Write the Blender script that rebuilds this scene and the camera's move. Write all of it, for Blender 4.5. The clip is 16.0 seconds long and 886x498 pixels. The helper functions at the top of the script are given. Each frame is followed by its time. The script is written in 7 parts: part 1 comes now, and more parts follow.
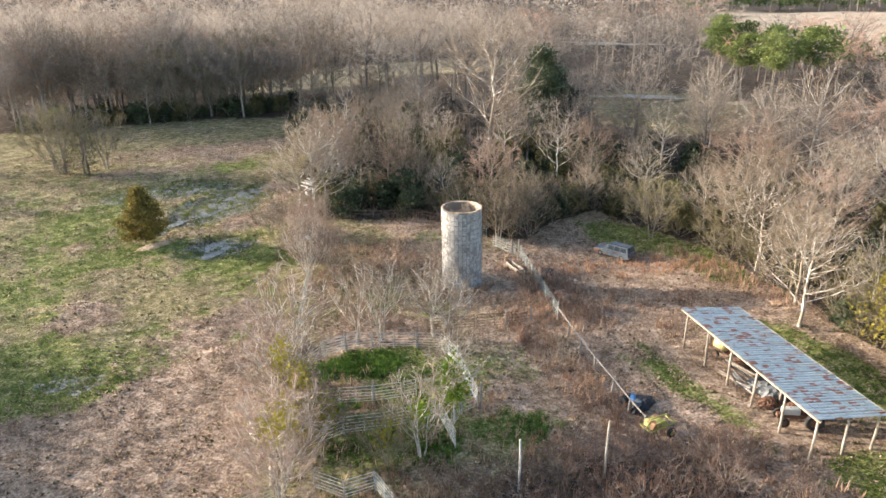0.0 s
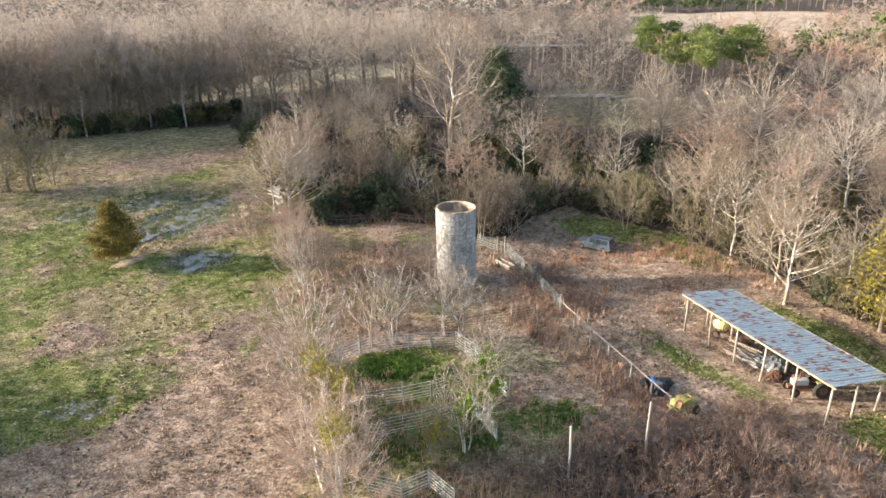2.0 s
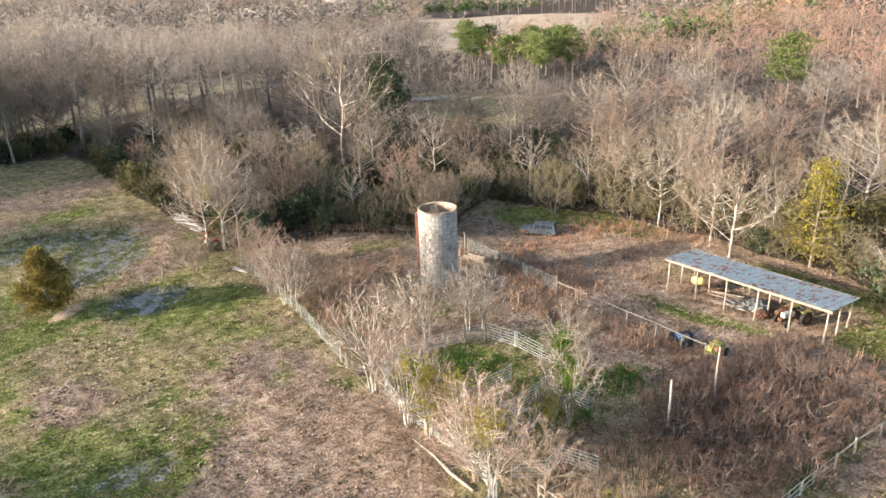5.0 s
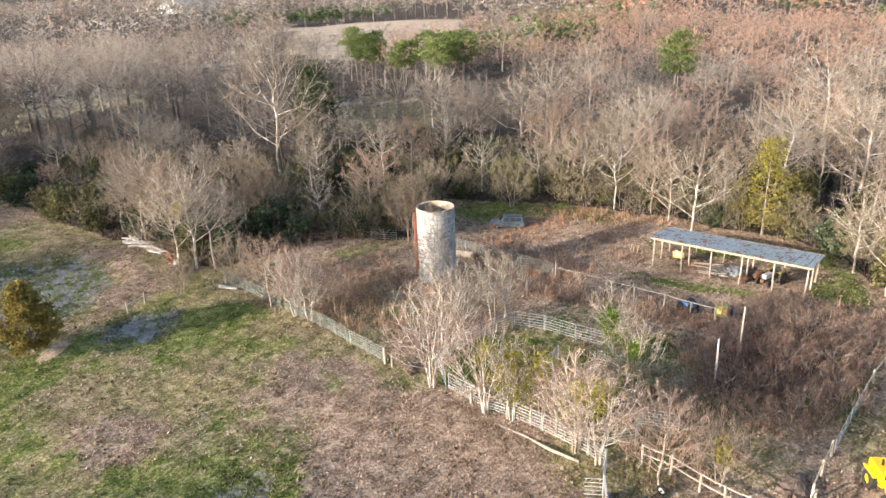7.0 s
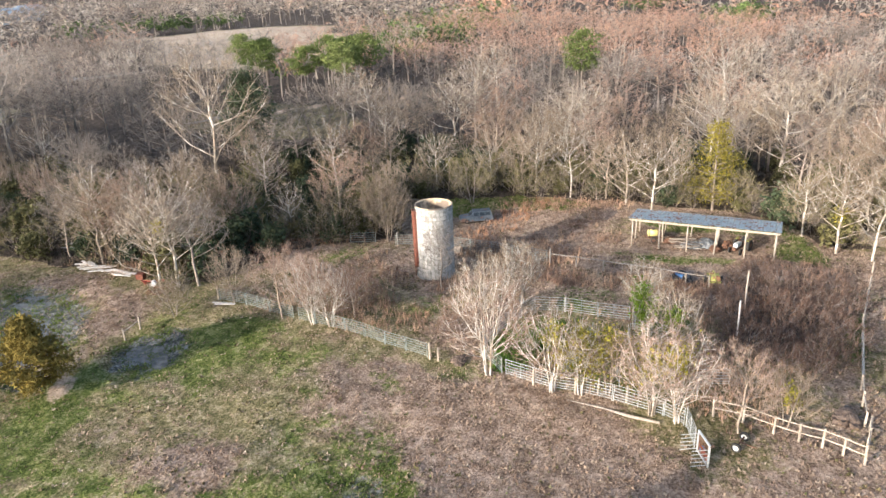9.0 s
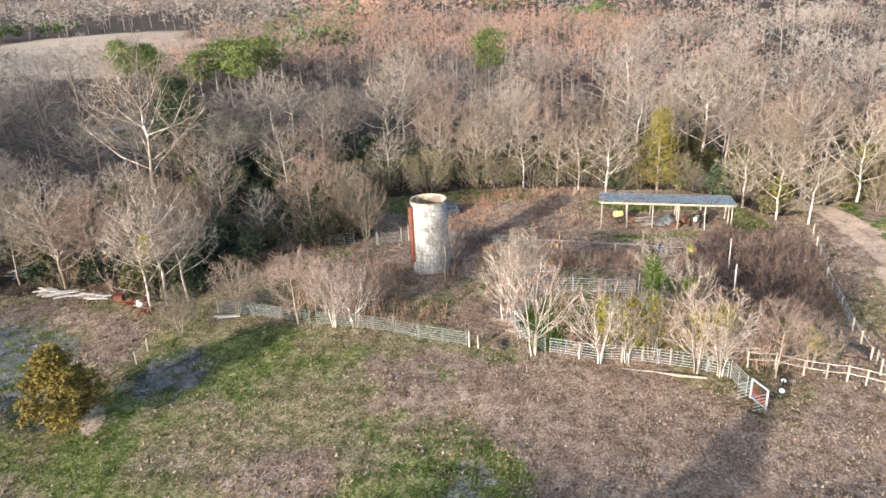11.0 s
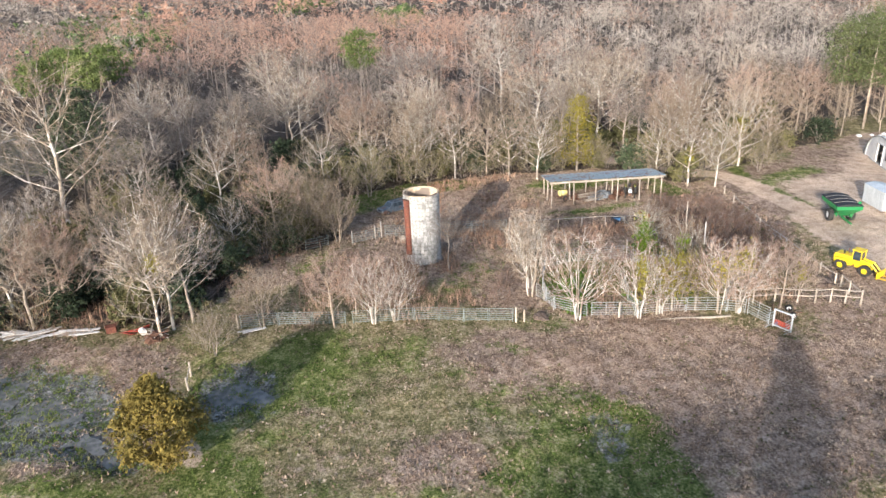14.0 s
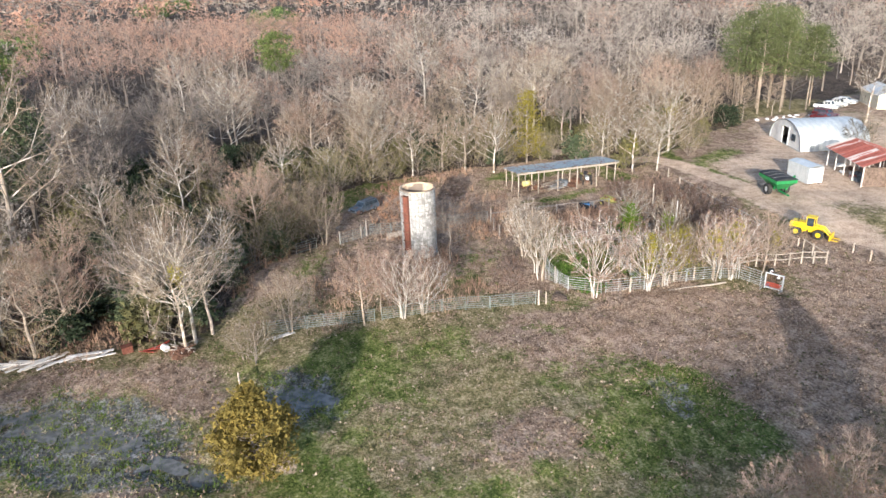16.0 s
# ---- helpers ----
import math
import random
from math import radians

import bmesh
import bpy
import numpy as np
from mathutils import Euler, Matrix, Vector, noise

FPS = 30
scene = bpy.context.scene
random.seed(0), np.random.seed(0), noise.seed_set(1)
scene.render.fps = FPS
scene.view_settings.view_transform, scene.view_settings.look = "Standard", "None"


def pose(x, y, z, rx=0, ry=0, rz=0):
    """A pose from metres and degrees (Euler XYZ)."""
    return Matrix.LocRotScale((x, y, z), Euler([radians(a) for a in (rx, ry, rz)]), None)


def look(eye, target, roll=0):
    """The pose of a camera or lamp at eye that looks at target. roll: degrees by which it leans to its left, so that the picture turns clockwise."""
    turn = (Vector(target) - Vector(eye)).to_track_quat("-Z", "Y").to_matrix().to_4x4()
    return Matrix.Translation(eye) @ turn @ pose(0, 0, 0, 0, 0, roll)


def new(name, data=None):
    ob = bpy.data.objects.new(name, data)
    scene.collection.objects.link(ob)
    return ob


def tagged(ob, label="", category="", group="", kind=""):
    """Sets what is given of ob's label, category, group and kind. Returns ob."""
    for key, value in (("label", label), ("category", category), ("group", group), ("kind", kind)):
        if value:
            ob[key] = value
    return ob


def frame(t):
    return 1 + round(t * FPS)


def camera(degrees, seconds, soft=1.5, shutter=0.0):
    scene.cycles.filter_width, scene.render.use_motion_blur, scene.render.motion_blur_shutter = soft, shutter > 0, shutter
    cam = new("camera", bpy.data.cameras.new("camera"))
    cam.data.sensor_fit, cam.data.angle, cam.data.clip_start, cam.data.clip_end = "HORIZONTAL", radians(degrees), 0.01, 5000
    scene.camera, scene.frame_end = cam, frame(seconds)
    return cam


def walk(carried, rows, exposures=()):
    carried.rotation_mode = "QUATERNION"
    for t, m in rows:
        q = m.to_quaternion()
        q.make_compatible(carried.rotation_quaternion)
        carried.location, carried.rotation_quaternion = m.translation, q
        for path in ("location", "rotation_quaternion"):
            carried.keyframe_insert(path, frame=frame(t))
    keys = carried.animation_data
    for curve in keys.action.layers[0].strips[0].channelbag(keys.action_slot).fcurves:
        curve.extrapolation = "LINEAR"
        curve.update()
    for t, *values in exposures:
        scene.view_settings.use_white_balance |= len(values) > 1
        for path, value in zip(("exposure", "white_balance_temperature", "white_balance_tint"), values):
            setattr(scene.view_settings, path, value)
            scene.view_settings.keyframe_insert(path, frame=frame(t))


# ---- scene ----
cam = camera(63.8, 16.0)
METRES, EYE, TILT, LEAN, TURN = 114.0, 30.45, 4.5, -3.9, -15.7
ROWS = [
    (0.0, 0.0, 0.0, 0.0, -2.27, -26.41, 4.58),
    (0.5, -0.0152, -0.0007, 0.0015, -3.76, -26.48, 4.54),
    (1.0, -0.0307, -0.0015, 0.0028, -5.48, -26.55, 4.46),
    (1.5, -0.0474, -0.0019, 0.004, -7.21, -26.59, 4.37),
    (2.0, -0.0676, -0.0011, 0.0057, -9.35, -26.65, 4.25),
    (2.5, -0.0917, 0.0017, 0.0077, -11.76, -26.72, 4.12),
    (3.0, -0.1188, 0.0062, 0.01, -14.79, -26.85, 3.97),
    (3.5, -0.1492, 0.0125, 0.012, -18.3, -26.97, 3.76),
    (4.0, -0.1815, 0.0208, 0.0141, -21.77, -27.06, 3.55),
    (6.5, -0.3381, 0.0878, 0.0211, -38.24, -27.23, 2.4),
    (7.0, -0.3669, 0.1063, 0.0221, -41.35, -27.19, 2.16),
    (7.5, -0.3945, 0.1266, 0.0229, -44.45, -27.17, 1.92),
    (8.0, -0.4206, 0.1483, 0.0233, -47.56, -27.14, 1.67),
    (8.5, -0.4453, 0.1715, 0.0236, -50.68, -27.13, 1.41),
    (9.0, -0.4689, 0.196, 0.0236, -53.79, -27.11, 1.15),
    (11.5, -0.568, 0.3357, 0.0228, -69.38, -26.93, -0.39),
    (12.0, -0.5831, 0.3662, 0.0218, -72.43, -26.82, -0.69),
    (12.5, -0.5968, 0.3972, 0.0204, -75.45, -26.7, -0.99),
    (13.0, -0.6087, 0.4286, 0.0191, -78.42, -26.57, -1.28),
    (13.5, -0.6189, 0.4607, 0.0177, -81.37, -26.45, -1.57),
    (14.0, -0.6273, 0.4932, 0.016, -84.29, -26.31, -1.86),
    (14.5, -0.6337, 0.5261, 0.0143, -87.18, -26.16, -2.14),
    (15.0, -0.6387, 0.5593, 0.0122, -90.07, -25.99, -2.41),
    (15.5, -0.6422, 0.5926, 0.0102, -92.95, -25.79, -2.68),
    (16.0, -0.6441, 0.626, 0.008, -95.84, -25.59, -2.92),
]
walk(cam, [(t, pose(0, 0, EYE, TILT, LEAN, TURN) @ pose(METRES * x, METRES * y, METRES * z, 90 + pitch, roll, yaw)) for t, x, y, z, yaw, pitch, roll in ROWS], [(0.0, 1.64, 6650, 10), (4.0, 1.6, 6850, 11), (8.0, 1.36, 6350, 11), (12.0, 1.19, 6100, 11), (16.0, 1.05, 5900, 10)])

# ---- world, sun, exposure ----
SUN_AZ = math.atan2(0.53, -0.85)          # towards the sun, in plan
SUN_EL = radians(15.0)
world = bpy.data.worlds.new("world")
scene.world = world
world.use_nodes = True
wn, wl = world.node_tree.nodes, world.node_tree.links
sky = wn.new("ShaderNodeTexSky")
sky.sky_type, sky.sun_disc = "NISHITA", False
sky.sun_elevation, sky.sun_rotation = SUN_EL, math.pi / 2 - SUN_AZ
sky.air_density, sky.dust_density, sky.ozone_density = 1.0, 2.0, 1.0
wl.new(sky.outputs["Color"], wn["Background"].inputs["Color"])
wn["Background"].inputs["Strength"].default_value = 0.15
sun = new("sun", bpy.data.lights.new("sun", "SUN"))
sun.data.energy, sun.data.angle, sun.data.color = 3.75, radians(0.8), (1.0, 0.89, 0.76)
toward = Vector((math.cos(SUN_AZ) * math.cos(SUN_EL), math.sin(SUN_AZ) * math.cos(SUN_EL), math.sin(SUN_EL)))
sun.matrix_world = look(toward * 200, (0, 0, 0))


# ---- the lie of the land ----
def ss(a, b, v):
    u = np.clip((np.asarray(v, float) - a) / (b - a), 0, 1)
    return u * u * (3 - 2 * u)


WAVE_SETS = {}


def waves(x, y, s, seed=0):
    """Cheap smooth noise, about -1 to 1, at the wavelength s."""
    if seed not in WAVE_SETS:
        r = np.random.RandomState(seed + 11)
        WAVE_SETS[seed] = [(r.uniform(0, 6.28), r.uniform(0, 6.28), r.uniform(0.6, 1.7)) for _ in range(7)]
    out = 0
    for k, (a, p, m) in enumerate(WAVE_SETS[seed]):
        out = out + np.sin((np.cos(a) * x + np.sin(a) * y) * 6.28 * m / s + p + 1.3 * np.sin(x * 2.1 / s + y * 1.7 / s + k))
    return out / 3.2


def height(x, y):
    x, y = np.asarray(x, float), np.asarray(y, float)
    up = ss(20, 28, y)
    z = up * (0.45 * ss(16, 33, x) + 0.6 * ss(36, 52, x)) + 0.5 * ss(24, 10, y) * ss(-4, 8, x)
    z = z - 1.0 * np.exp(-((x - 42) ** 2 + (y - 66) ** 2) / 170.0) + 0.4 * ss(84, 100, y)
    z = z + 0.06 * waves(x, y, 5.0) + 0.12 * waves(x, y, 19.0, 3)
    far = np.hypot(x - 20, y - 50)
    z = z + 1.2 * ss(80, 240, far) * waves(x, y, 160.0, 5)
    for cx, cy, rx, ry, turn, depth in POOLS:
        z = z - depth * blob(x, y, cx, cy, rx * 1.25, ry * 1.25, turn)
    return z


def blob(x, y, cx, cy, rx, ry=None, turn=0.0, soft=0.5):
    ry = ry or rx
    c, s = math.cos(radians(turn)), math.sin(radians(turn))
    u, v = (x - cx) * c + (y - cy) * s, -(x - cx) * s + (y - cy) * c
    d = np.sqrt((u / rx) ** 2 + (v / ry) ** 2) + 0.22 * waves(x, y, (rx + ry) * 0.7, int(abs(cx * 7 + cy)) % 50)
    return 1 - ss(1 - soft, 1 + soft, d)


def line(x, y, pts, width):
    d = np.full(np.shape(x), 1e9)
    for (ax, ay), (bx, by) in zip(pts, pts[1:]):
        l2 = (bx - ax) ** 2 + (by - ay) ** 2
        u = np.clip(((x - ax) * (bx - ax) + (y - ay) * (by - ay)) / l2, 0, 1)
        d = np.minimum(d, np.hypot(x - ax - u * (bx - ax), y - ay - u * (by - ay)))
    return 1 - ss(width * 0.6, width * 1.3, d + 0.25 * width * waves(x, y, 6.0, 9))


def inside(x, y, poly):
    hit = np.zeros(np.shape(x), bool)
    for (ax, ay), (bx, by) in zip(poly, poly[1:] + poly[:1]):
        if ay != by:
            hit ^= ((ay > y) != (by > y)) & (x < (bx - ax) * (y - ay) / (by - ay) + ax)
    return hit


POOLS = [(-1.9, 82.6, 3.6, 2.6, 20, 0.3), (-1.5, 98.6, 4.0, 7.4, -42, 0.3), (-7.5, 107.5, 9.0, 3.2, 5, 0.24), (-14.0, 55.3, 2.6, 1.6, -20, 0.24), (-9.0, 91.0, 1.2, 3.0, -35, 0.3)]
CLEARING = [(-80, 162), (13, 159), (15, 142), (12, 124), (11, 107), (15, 99), (10.5, 90), (14.3, 86.8), (21.5, 84.5), (26.4, 80.2), (28, 75.4), (33, 72.6), (36, 75), (39, 77), (45, 78), (48, 70), (51, 62), (49.5, 52), (50, 46), (48.5, 41), (49, 33), (45, 27), (40.5, 23.5), (40, 19), (44, 14.5), (46, 9), (49, 3), (51.5, -2), (54, -12), (57.5, -19), (56.5, -36), (66, -56), (70, -70), (-80, -70)]
FAR_FIELD = [(158, 206), (180, 184), (202, 172), (228, 186), (275, 213), (345, 260), (372, 300), (350, 350), (310, 385), (260, 330), (200, 262)]
BACK_FIELD = [(2, 192), (24, 188), (60, 194), (92, 204), (96, 226), (6, 234)]
GLADE = [(70, 122), (77, 106), (94, 109), (110, 124), (112, 142), (96, 156), (80, 150)]
ROAD = [(66, 42), (52, 28), (41, 15), (31.5, 13.8), (23, 14.2), (13, 16.2), (0, 15.4), (-30, 12)]


# ---- mesh helpers ----
class Shape:
    """Vertices and faces that grow piece by piece into one mesh."""

    def __init__(self):
        self.v, self.f = [], []

    def add(self, verts, faces, m=None):
        n = len(self.v)
        self.v += [tuple(m @ Vector(p)) if m else tuple(p) for p in verts]
        self.f += [tuple(i + n for i in face) for face in faces]
        return self

    def box(self, x, y, z, sx, sy, sz, m=None, bevel=0.0):
        """A box centred on x, y with its foot at z."""
        if bevel:
            bm = bmesh.new()
            bmesh.ops.create_cube(bm, size=1.0, matrix=Matrix.Translation((x, y, z + sz / 2)) @ Matrix.Diagonal((sx, sy, sz, 1)))
            bmesh.ops.bevel(bm, geom=bm.edges[:], offset=bevel, segments=2, profile=0.6, affect="EDGES")
            bm.verts.index_update()
            self.add([p.co[:] for p in bm.verts], [[p.index for p in face.verts] for face in bm.faces], m)
            bm.free()
            return self
        a, b, c = sx / 2, sy / 2, sz
        v = [(x + i * a, y + j * b, z + k * c) for k in (0, 1) for i, j in ((-1, -1), (1, -1), (1, 1), (-1, 1))]
        return self.add(v, [(3, 2, 1, 0), (4, 5, 6, 7), (0, 1, 5, 4), (1, 2, 6, 5), (2, 3, 7, 6), (3, 0, 4, 7)], m)

    def tube(self, pts, radii, n=6, m=None, caps=True):
        pts = [Vector(p) for p in pts]
        if not hasattr(radii, "__len__"):
            radii = [radii] * len(pts)
        verts, faces = [], []
        for i, p in enumerate(pts):
            d = (pts[min(i + 1, len(pts) - 1)] - pts[max(i - 1, 0)]).normalized()
            a = d.orthogonal().normalized() if abs(d.z) > 0.95 else d.cross(Vector((0, 0, 1))).normalized()
            b = d.cross(a)
            w = float(radii[i])
            verts += [p + w * (math.cos(6.2832 * k / n) * a + math.sin(6.2832 * k / n) * b) for k in range(n)]
        for i in range(len(pts) - 1):
            for k in range(n):
                faces.append((i * n + k, i * n + (k + 1) % n, (i + 1) * n + (k + 1) % n, (i + 1) * n + k))
        if caps:
            faces += [tuple(reversed(range(n))), tuple(range((len(pts) - 1) * n, len(pts) * n))]
        return self.add(verts, faces, m)

    def ring(self, r0, r1, z0, z1, n=32, m=None, closed=True):
        """A hollow cylinder wall between two radii."""
        verts, faces = [], []
        for k in range(n):
            c, s = math.cos(6.2832 * k / n), math.sin(6.2832 * k / n)
            verts += [(r0 * c, r0 * s, z0), (r1 * c, r1 * s, z0), (r1 * c, r1 * s, z1), (r0 * c, r0 * s, z1)]
        for k in range(n):
            a, b = 4 * k, 4 * ((k + 1) % n)
            for i in range(4):
                j = (i + 1) % 4
                faces.append((a + i, b + i, b + j, a + j))
        return self.add(verts, faces, m)

    def prism(self, outline, y0, y1, m=None):
        """An outline in x and z, drawn out along y."""
        n = len(outline)
        v = [(x, y0, z) for x, z in outline] + [(x, y1, z) for x, z in outline]
        return self.add(v, [tuple(range(n)), tuple(reversed(range(n, 2 * n)))] + [(i, i + n, (i + 1) % n + n, (i + 1) % n) for i in range(n)], m)

    def mesh(self, name, smooth=False):
        me = bpy.data.meshes.new(name)
        me.from_pydata(self.v, [], self.f)
        bm = bmesh.new()
        bm.from_mesh(me)
        bmesh.ops.recalc_face_normals(bm, faces=bm.faces)
        bm.to_mesh(me)
        bm.free()
        if smooth:
            me.shade_smooth()
        return me


def part(name, shape, material, parent=None, label="", smooth=False, at=None):
    me = shape if isinstance(shape, bpy.types.Mesh) else shape.mesh(name, smooth)
    if material and not me.materials:
        me.materials.append(material)
    ob = new(name, me)
    if parent:
        ob.parent = parent
    if at:
        ob.matrix_basis = at
    if label:
        ob["label"] = label
    return ob


def thing(name, label, category, m, group="", kind=""):
    ob = new(name)
    ob.empty_display_size = 0.3
    ob.matrix_basis = m
    return tagged(ob, label, category, group, kind)


def ground(x, y, turn=0.0, dz=0.0):
    return pose(x, y, float(height(x, y)) + dz, 0, 0, turn)


def soup(name, tris, tint, material, label, category, kind="stuff"):
    """One mesh of loose triangles (n, 3, 3), each with a tint of its own."""
    n = len(tris)
    me = bpy.data.meshes.new(name)
    me.vertices.add(3 * n), me.loops.add(3 * n), me.polygons.add(n)
    me.vertices.foreach_set("co", np.ascontiguousarray(tris, np.float32).ravel())
    me.loops.foreach_set("vertex_index", np.arange(3 * n, dtype=np.int32))
    me.polygons.foreach_set("loop_start", np.arange(0, 3 * n, 3, dtype=np.int32))
    layer = me.attributes.new("tint", "FLOAT", "FACE")
    layer.data.foreach_set("value", np.ascontiguousarray(tint, np.float32))
    me.update(calc_edges=True)
    me.materials.append(material)
    return tagged(new(name, me), label, category, "", kind)


# ---- materials ----
def material(name, dark, light, scale=3.0, rough=0.8, metal=0.0, bump=0.3, vary=0.15, fine=9.0, stretch=(1, 1, 1), third=None, amount=0.5, spec=0.3, stain=None):
    """Two colours mixed by coarse and fine grain; third: stains in patches; vary, stain: how far each object differs in tone and in stains."""
    mt = bpy.data.materials.new(name)
    mt.use_nodes = True
    n, l = mt.node_tree.nodes, mt.node_tree.links
    b = n["Principled BSDF"]
    geo = n.new("ShaderNodeTexCoord")
    mp = n.new("ShaderNodeMapping")
    mp.inputs["Scale"].default_value = stretch
    info = n.new("ShaderNodeObjectInfo")
    shift = n.new("ShaderNodeVectorMath")
    shift.operation = "MULTIPLY_ADD"
    shift.inputs[1].default_value = (37.0, 53.0, 17.0)
    l.new(info.outputs["Random"], shift.inputs[0])
    l.new(geo.outputs["Object"], shift.inputs[2])
    l.new(shift.outputs[0], mp.inputs["Vector"])
    a, c = n.new("ShaderNodeTexNoise"), n.new("ShaderNodeTexNoise")
    a.inputs["Scale"].default_value, a.inputs["Detail"].default_value = scale, 4
    c.inputs["Scale"].default_value, c.inputs["Detail"].default_value = scale * fine, 3
    l.new(mp.outputs[0], a.inputs["Vector"]), l.new(mp.outputs[0], c.inputs["Vector"])
    mix = n.new("ShaderNodeMath")
    mix.operation = "ADD"
    half = n.new("ShaderNodeMath")
    half.operation = "MULTIPLY_ADD"
    half.inputs[1].default_value, half.inputs[2].default_value = 1.2, -0.6
    l.new(c.outputs["Fac"], half.inputs[0])
    l.new(a.outputs["Fac"], mix.inputs[0]), l.new(half.outputs[0], mix.inputs[1])
    ramp = n.new("ShaderNodeValToRGB")
    ramp.color_ramp.elements[0].position, ramp.color_ramp.elements[1].position = 0.28, 0.72
    ramp.color_ramp.elements[0].color, ramp.color_ramp.elements[1].color = (*dark, 1), (*light, 1)
    l.new(mix.outputs[0], ramp.inputs["Fac"])
    out = ramp.outputs["Color"]
    if third:
        d = n.new("ShaderNodeTexNoise")
        d.inputs["Scale"].default_value, d.inputs["Detail"].default_value = scale * 0.7, 6
        l.new(mp.outputs[0], d.inputs["Vector"])
        r2 = n.new("ShaderNodeMapRange")
        r2.inputs["From Min"].default_value, r2.inputs["From Max"].default_value = 0.75 - amount * 0.5, 0.82 - amount * 0.5
        add = n.new("ShaderNodeMath")
        add.operation = "MULTIPLY_ADD"
        add.inputs[1].default_value = vary if stain is None else stain
        l.new(info.outputs["Random"], add.inputs[0]), l.new(d.outputs["Fac"], add.inputs[2])
        l.new(add.outputs[0], r2.inputs["Value"])
        m3 = n.new("ShaderNodeMix")
        m3.data_type = "RGBA"
        m3.inputs[7].default_value = (*third, 1)
        l.new(r2.outputs[0], m3.inputs[0]), l.new(out, m3.inputs[6])
        out = m3.outputs[2]
    hsv = n.new("ShaderNodeHueSaturation")
    val = n.new("ShaderNodeMapRange")
    val.inputs["To Min"].default_value, val.inputs["To Max"].default_value = 1 - vary, 1 + vary
    l.new(info.outputs["Random"], val.inputs["Value"]), l.new(val.outputs[0], hsv.inputs["Value"]), l.new(out, hsv.inputs["Color"])
    l.new(hsv.outputs[0], b.inputs["Base Color"])
    b.inputs["Roughness"].default_value, b.inputs["Metallic"].default_value = rough, metal
    b.inputs["Specular IOR Level"].default_value = spec
    if bump:
        bp = n.new("ShaderNodeBump")
        bp.inputs["Strength"].default_value, bp.inputs["Distance"].default_value = bump, 0.02
        l.new(c.outputs["Fac"], bp.inputs["Height"]), l.new(bp.outputs[0], b.inputs["Normal"])
    return mt


def tinted(name, stops, rough=0.85, vary=0.25, attribute=True, through_light=0.0):
    """Colour by each triangle's tint, or by the object's own random value."""
    mt = bpy.data.materials.new(name)
    mt.use_nodes = True
    n, l = mt.node_tree.nodes, mt.node_tree.links
    b = n["Principled BSDF"]
    ramp = n.new("ShaderNodeValToRGB")
    e = ramp.color_ramp.elements
    for i, col in enumerate(stops):
        el = e[i] if i < 2 else e.new(1.0)
        el.color = (*col, 1)
    for i in range(len(stops)):
        e[i].position = i / (len(stops) - 1)
    if attribute:
        at = n.new("ShaderNodeAttribute")
        at.attribute_name = "tint"
        l.new(at.outputs["Fac"], ramp.inputs["Fac"])
    else:
        info = n.new("ShaderNodeObjectInfo")
        noise_node = n.new("ShaderNodeTexNoise")
        tc = n.new("ShaderNodeTexCoord")
        noise_node.inputs["Scale"].default_value = 0.8
        l.new(tc.outputs["Object"], noise_node.inputs["Vector"])
        mx = n.new("ShaderNodeMath")
        mx.operation = "MULTIPLY_ADD"
        mx.inputs[1].default_value = 0.7
        l.new(noise_node.outputs["Fac"], mx.inputs[0])
        sub = n.new("ShaderNodeMath")
        sub.operation = "MULTIPLY_ADD"
        sub.inputs[1].default_value, sub.inputs[2].default_value = 0.8, -0.25
        l.new(info.outputs["Random"], sub.inputs[0]), l.new(sub.outputs[0], mx.inputs[2])
        l.new(mx.outputs[0], ramp.inputs["Fac"])
    isl = n.new("ShaderNodeNewGeometry")
    hsv = n.new("ShaderNodeHueSaturation")
    val = n.new("ShaderNodeMapRange")
    val.inputs["To Min"].default_value, val.inputs["To Max"].default_value = 1 - vary, 1 + vary
    l.new(isl.outputs["Random Per Island"], val.inputs["Value"]), l.new(val.outputs[0], hsv.inputs["Value"]), l.new(ramp.outputs["Color"], hsv.inputs["Color"])
    colour = hsv.outputs[0]
    if not attribute and "twigs" in name:
        spin, part_of, own = n.new("ShaderNodeMath"), n.new("ShaderNodeMath"), n.new("ShaderNodeMapRange")
        spin.operation, part_of.operation = "MULTIPLY", "FRACT"
        spin.inputs[1].default_value = 7.31
        own.inputs["To Min"].default_value, own.inputs["To Max"].default_value = 0.68, 1.3
        each = n.new("ShaderNodeHueSaturation")
        l.new(info.outputs["Random"], spin.inputs[0]), l.new(spin.outputs[0], part_of.inputs[0]), l.new(part_of.outputs[0], own.inputs["Value"])
        l.new(own.outputs[0], each.inputs["Value"]), l.new(colour, each.inputs["Color"])
        colour = each.outputs[0]
    l.new(colour, b.inputs["Base Color"])
    b.inputs["Roughness"].default_value = rough
    b.inputs["Specular IOR Level"].default_value = 0.15
    if through_light:
        tr = n.new("ShaderNodeBsdfTranslucent")
        ms = n.new("ShaderNodeMixShader")
        ms.inputs[0].default_value = through_light
        l.new(colour, tr.inputs["Color"])
        l.new(b.outputs[0], ms.inputs[1]), l.new(tr.outputs[0], ms.inputs[2])
        l.new(ms.outputs[0], n["Material Output"].inputs["Surface"])
    return mt


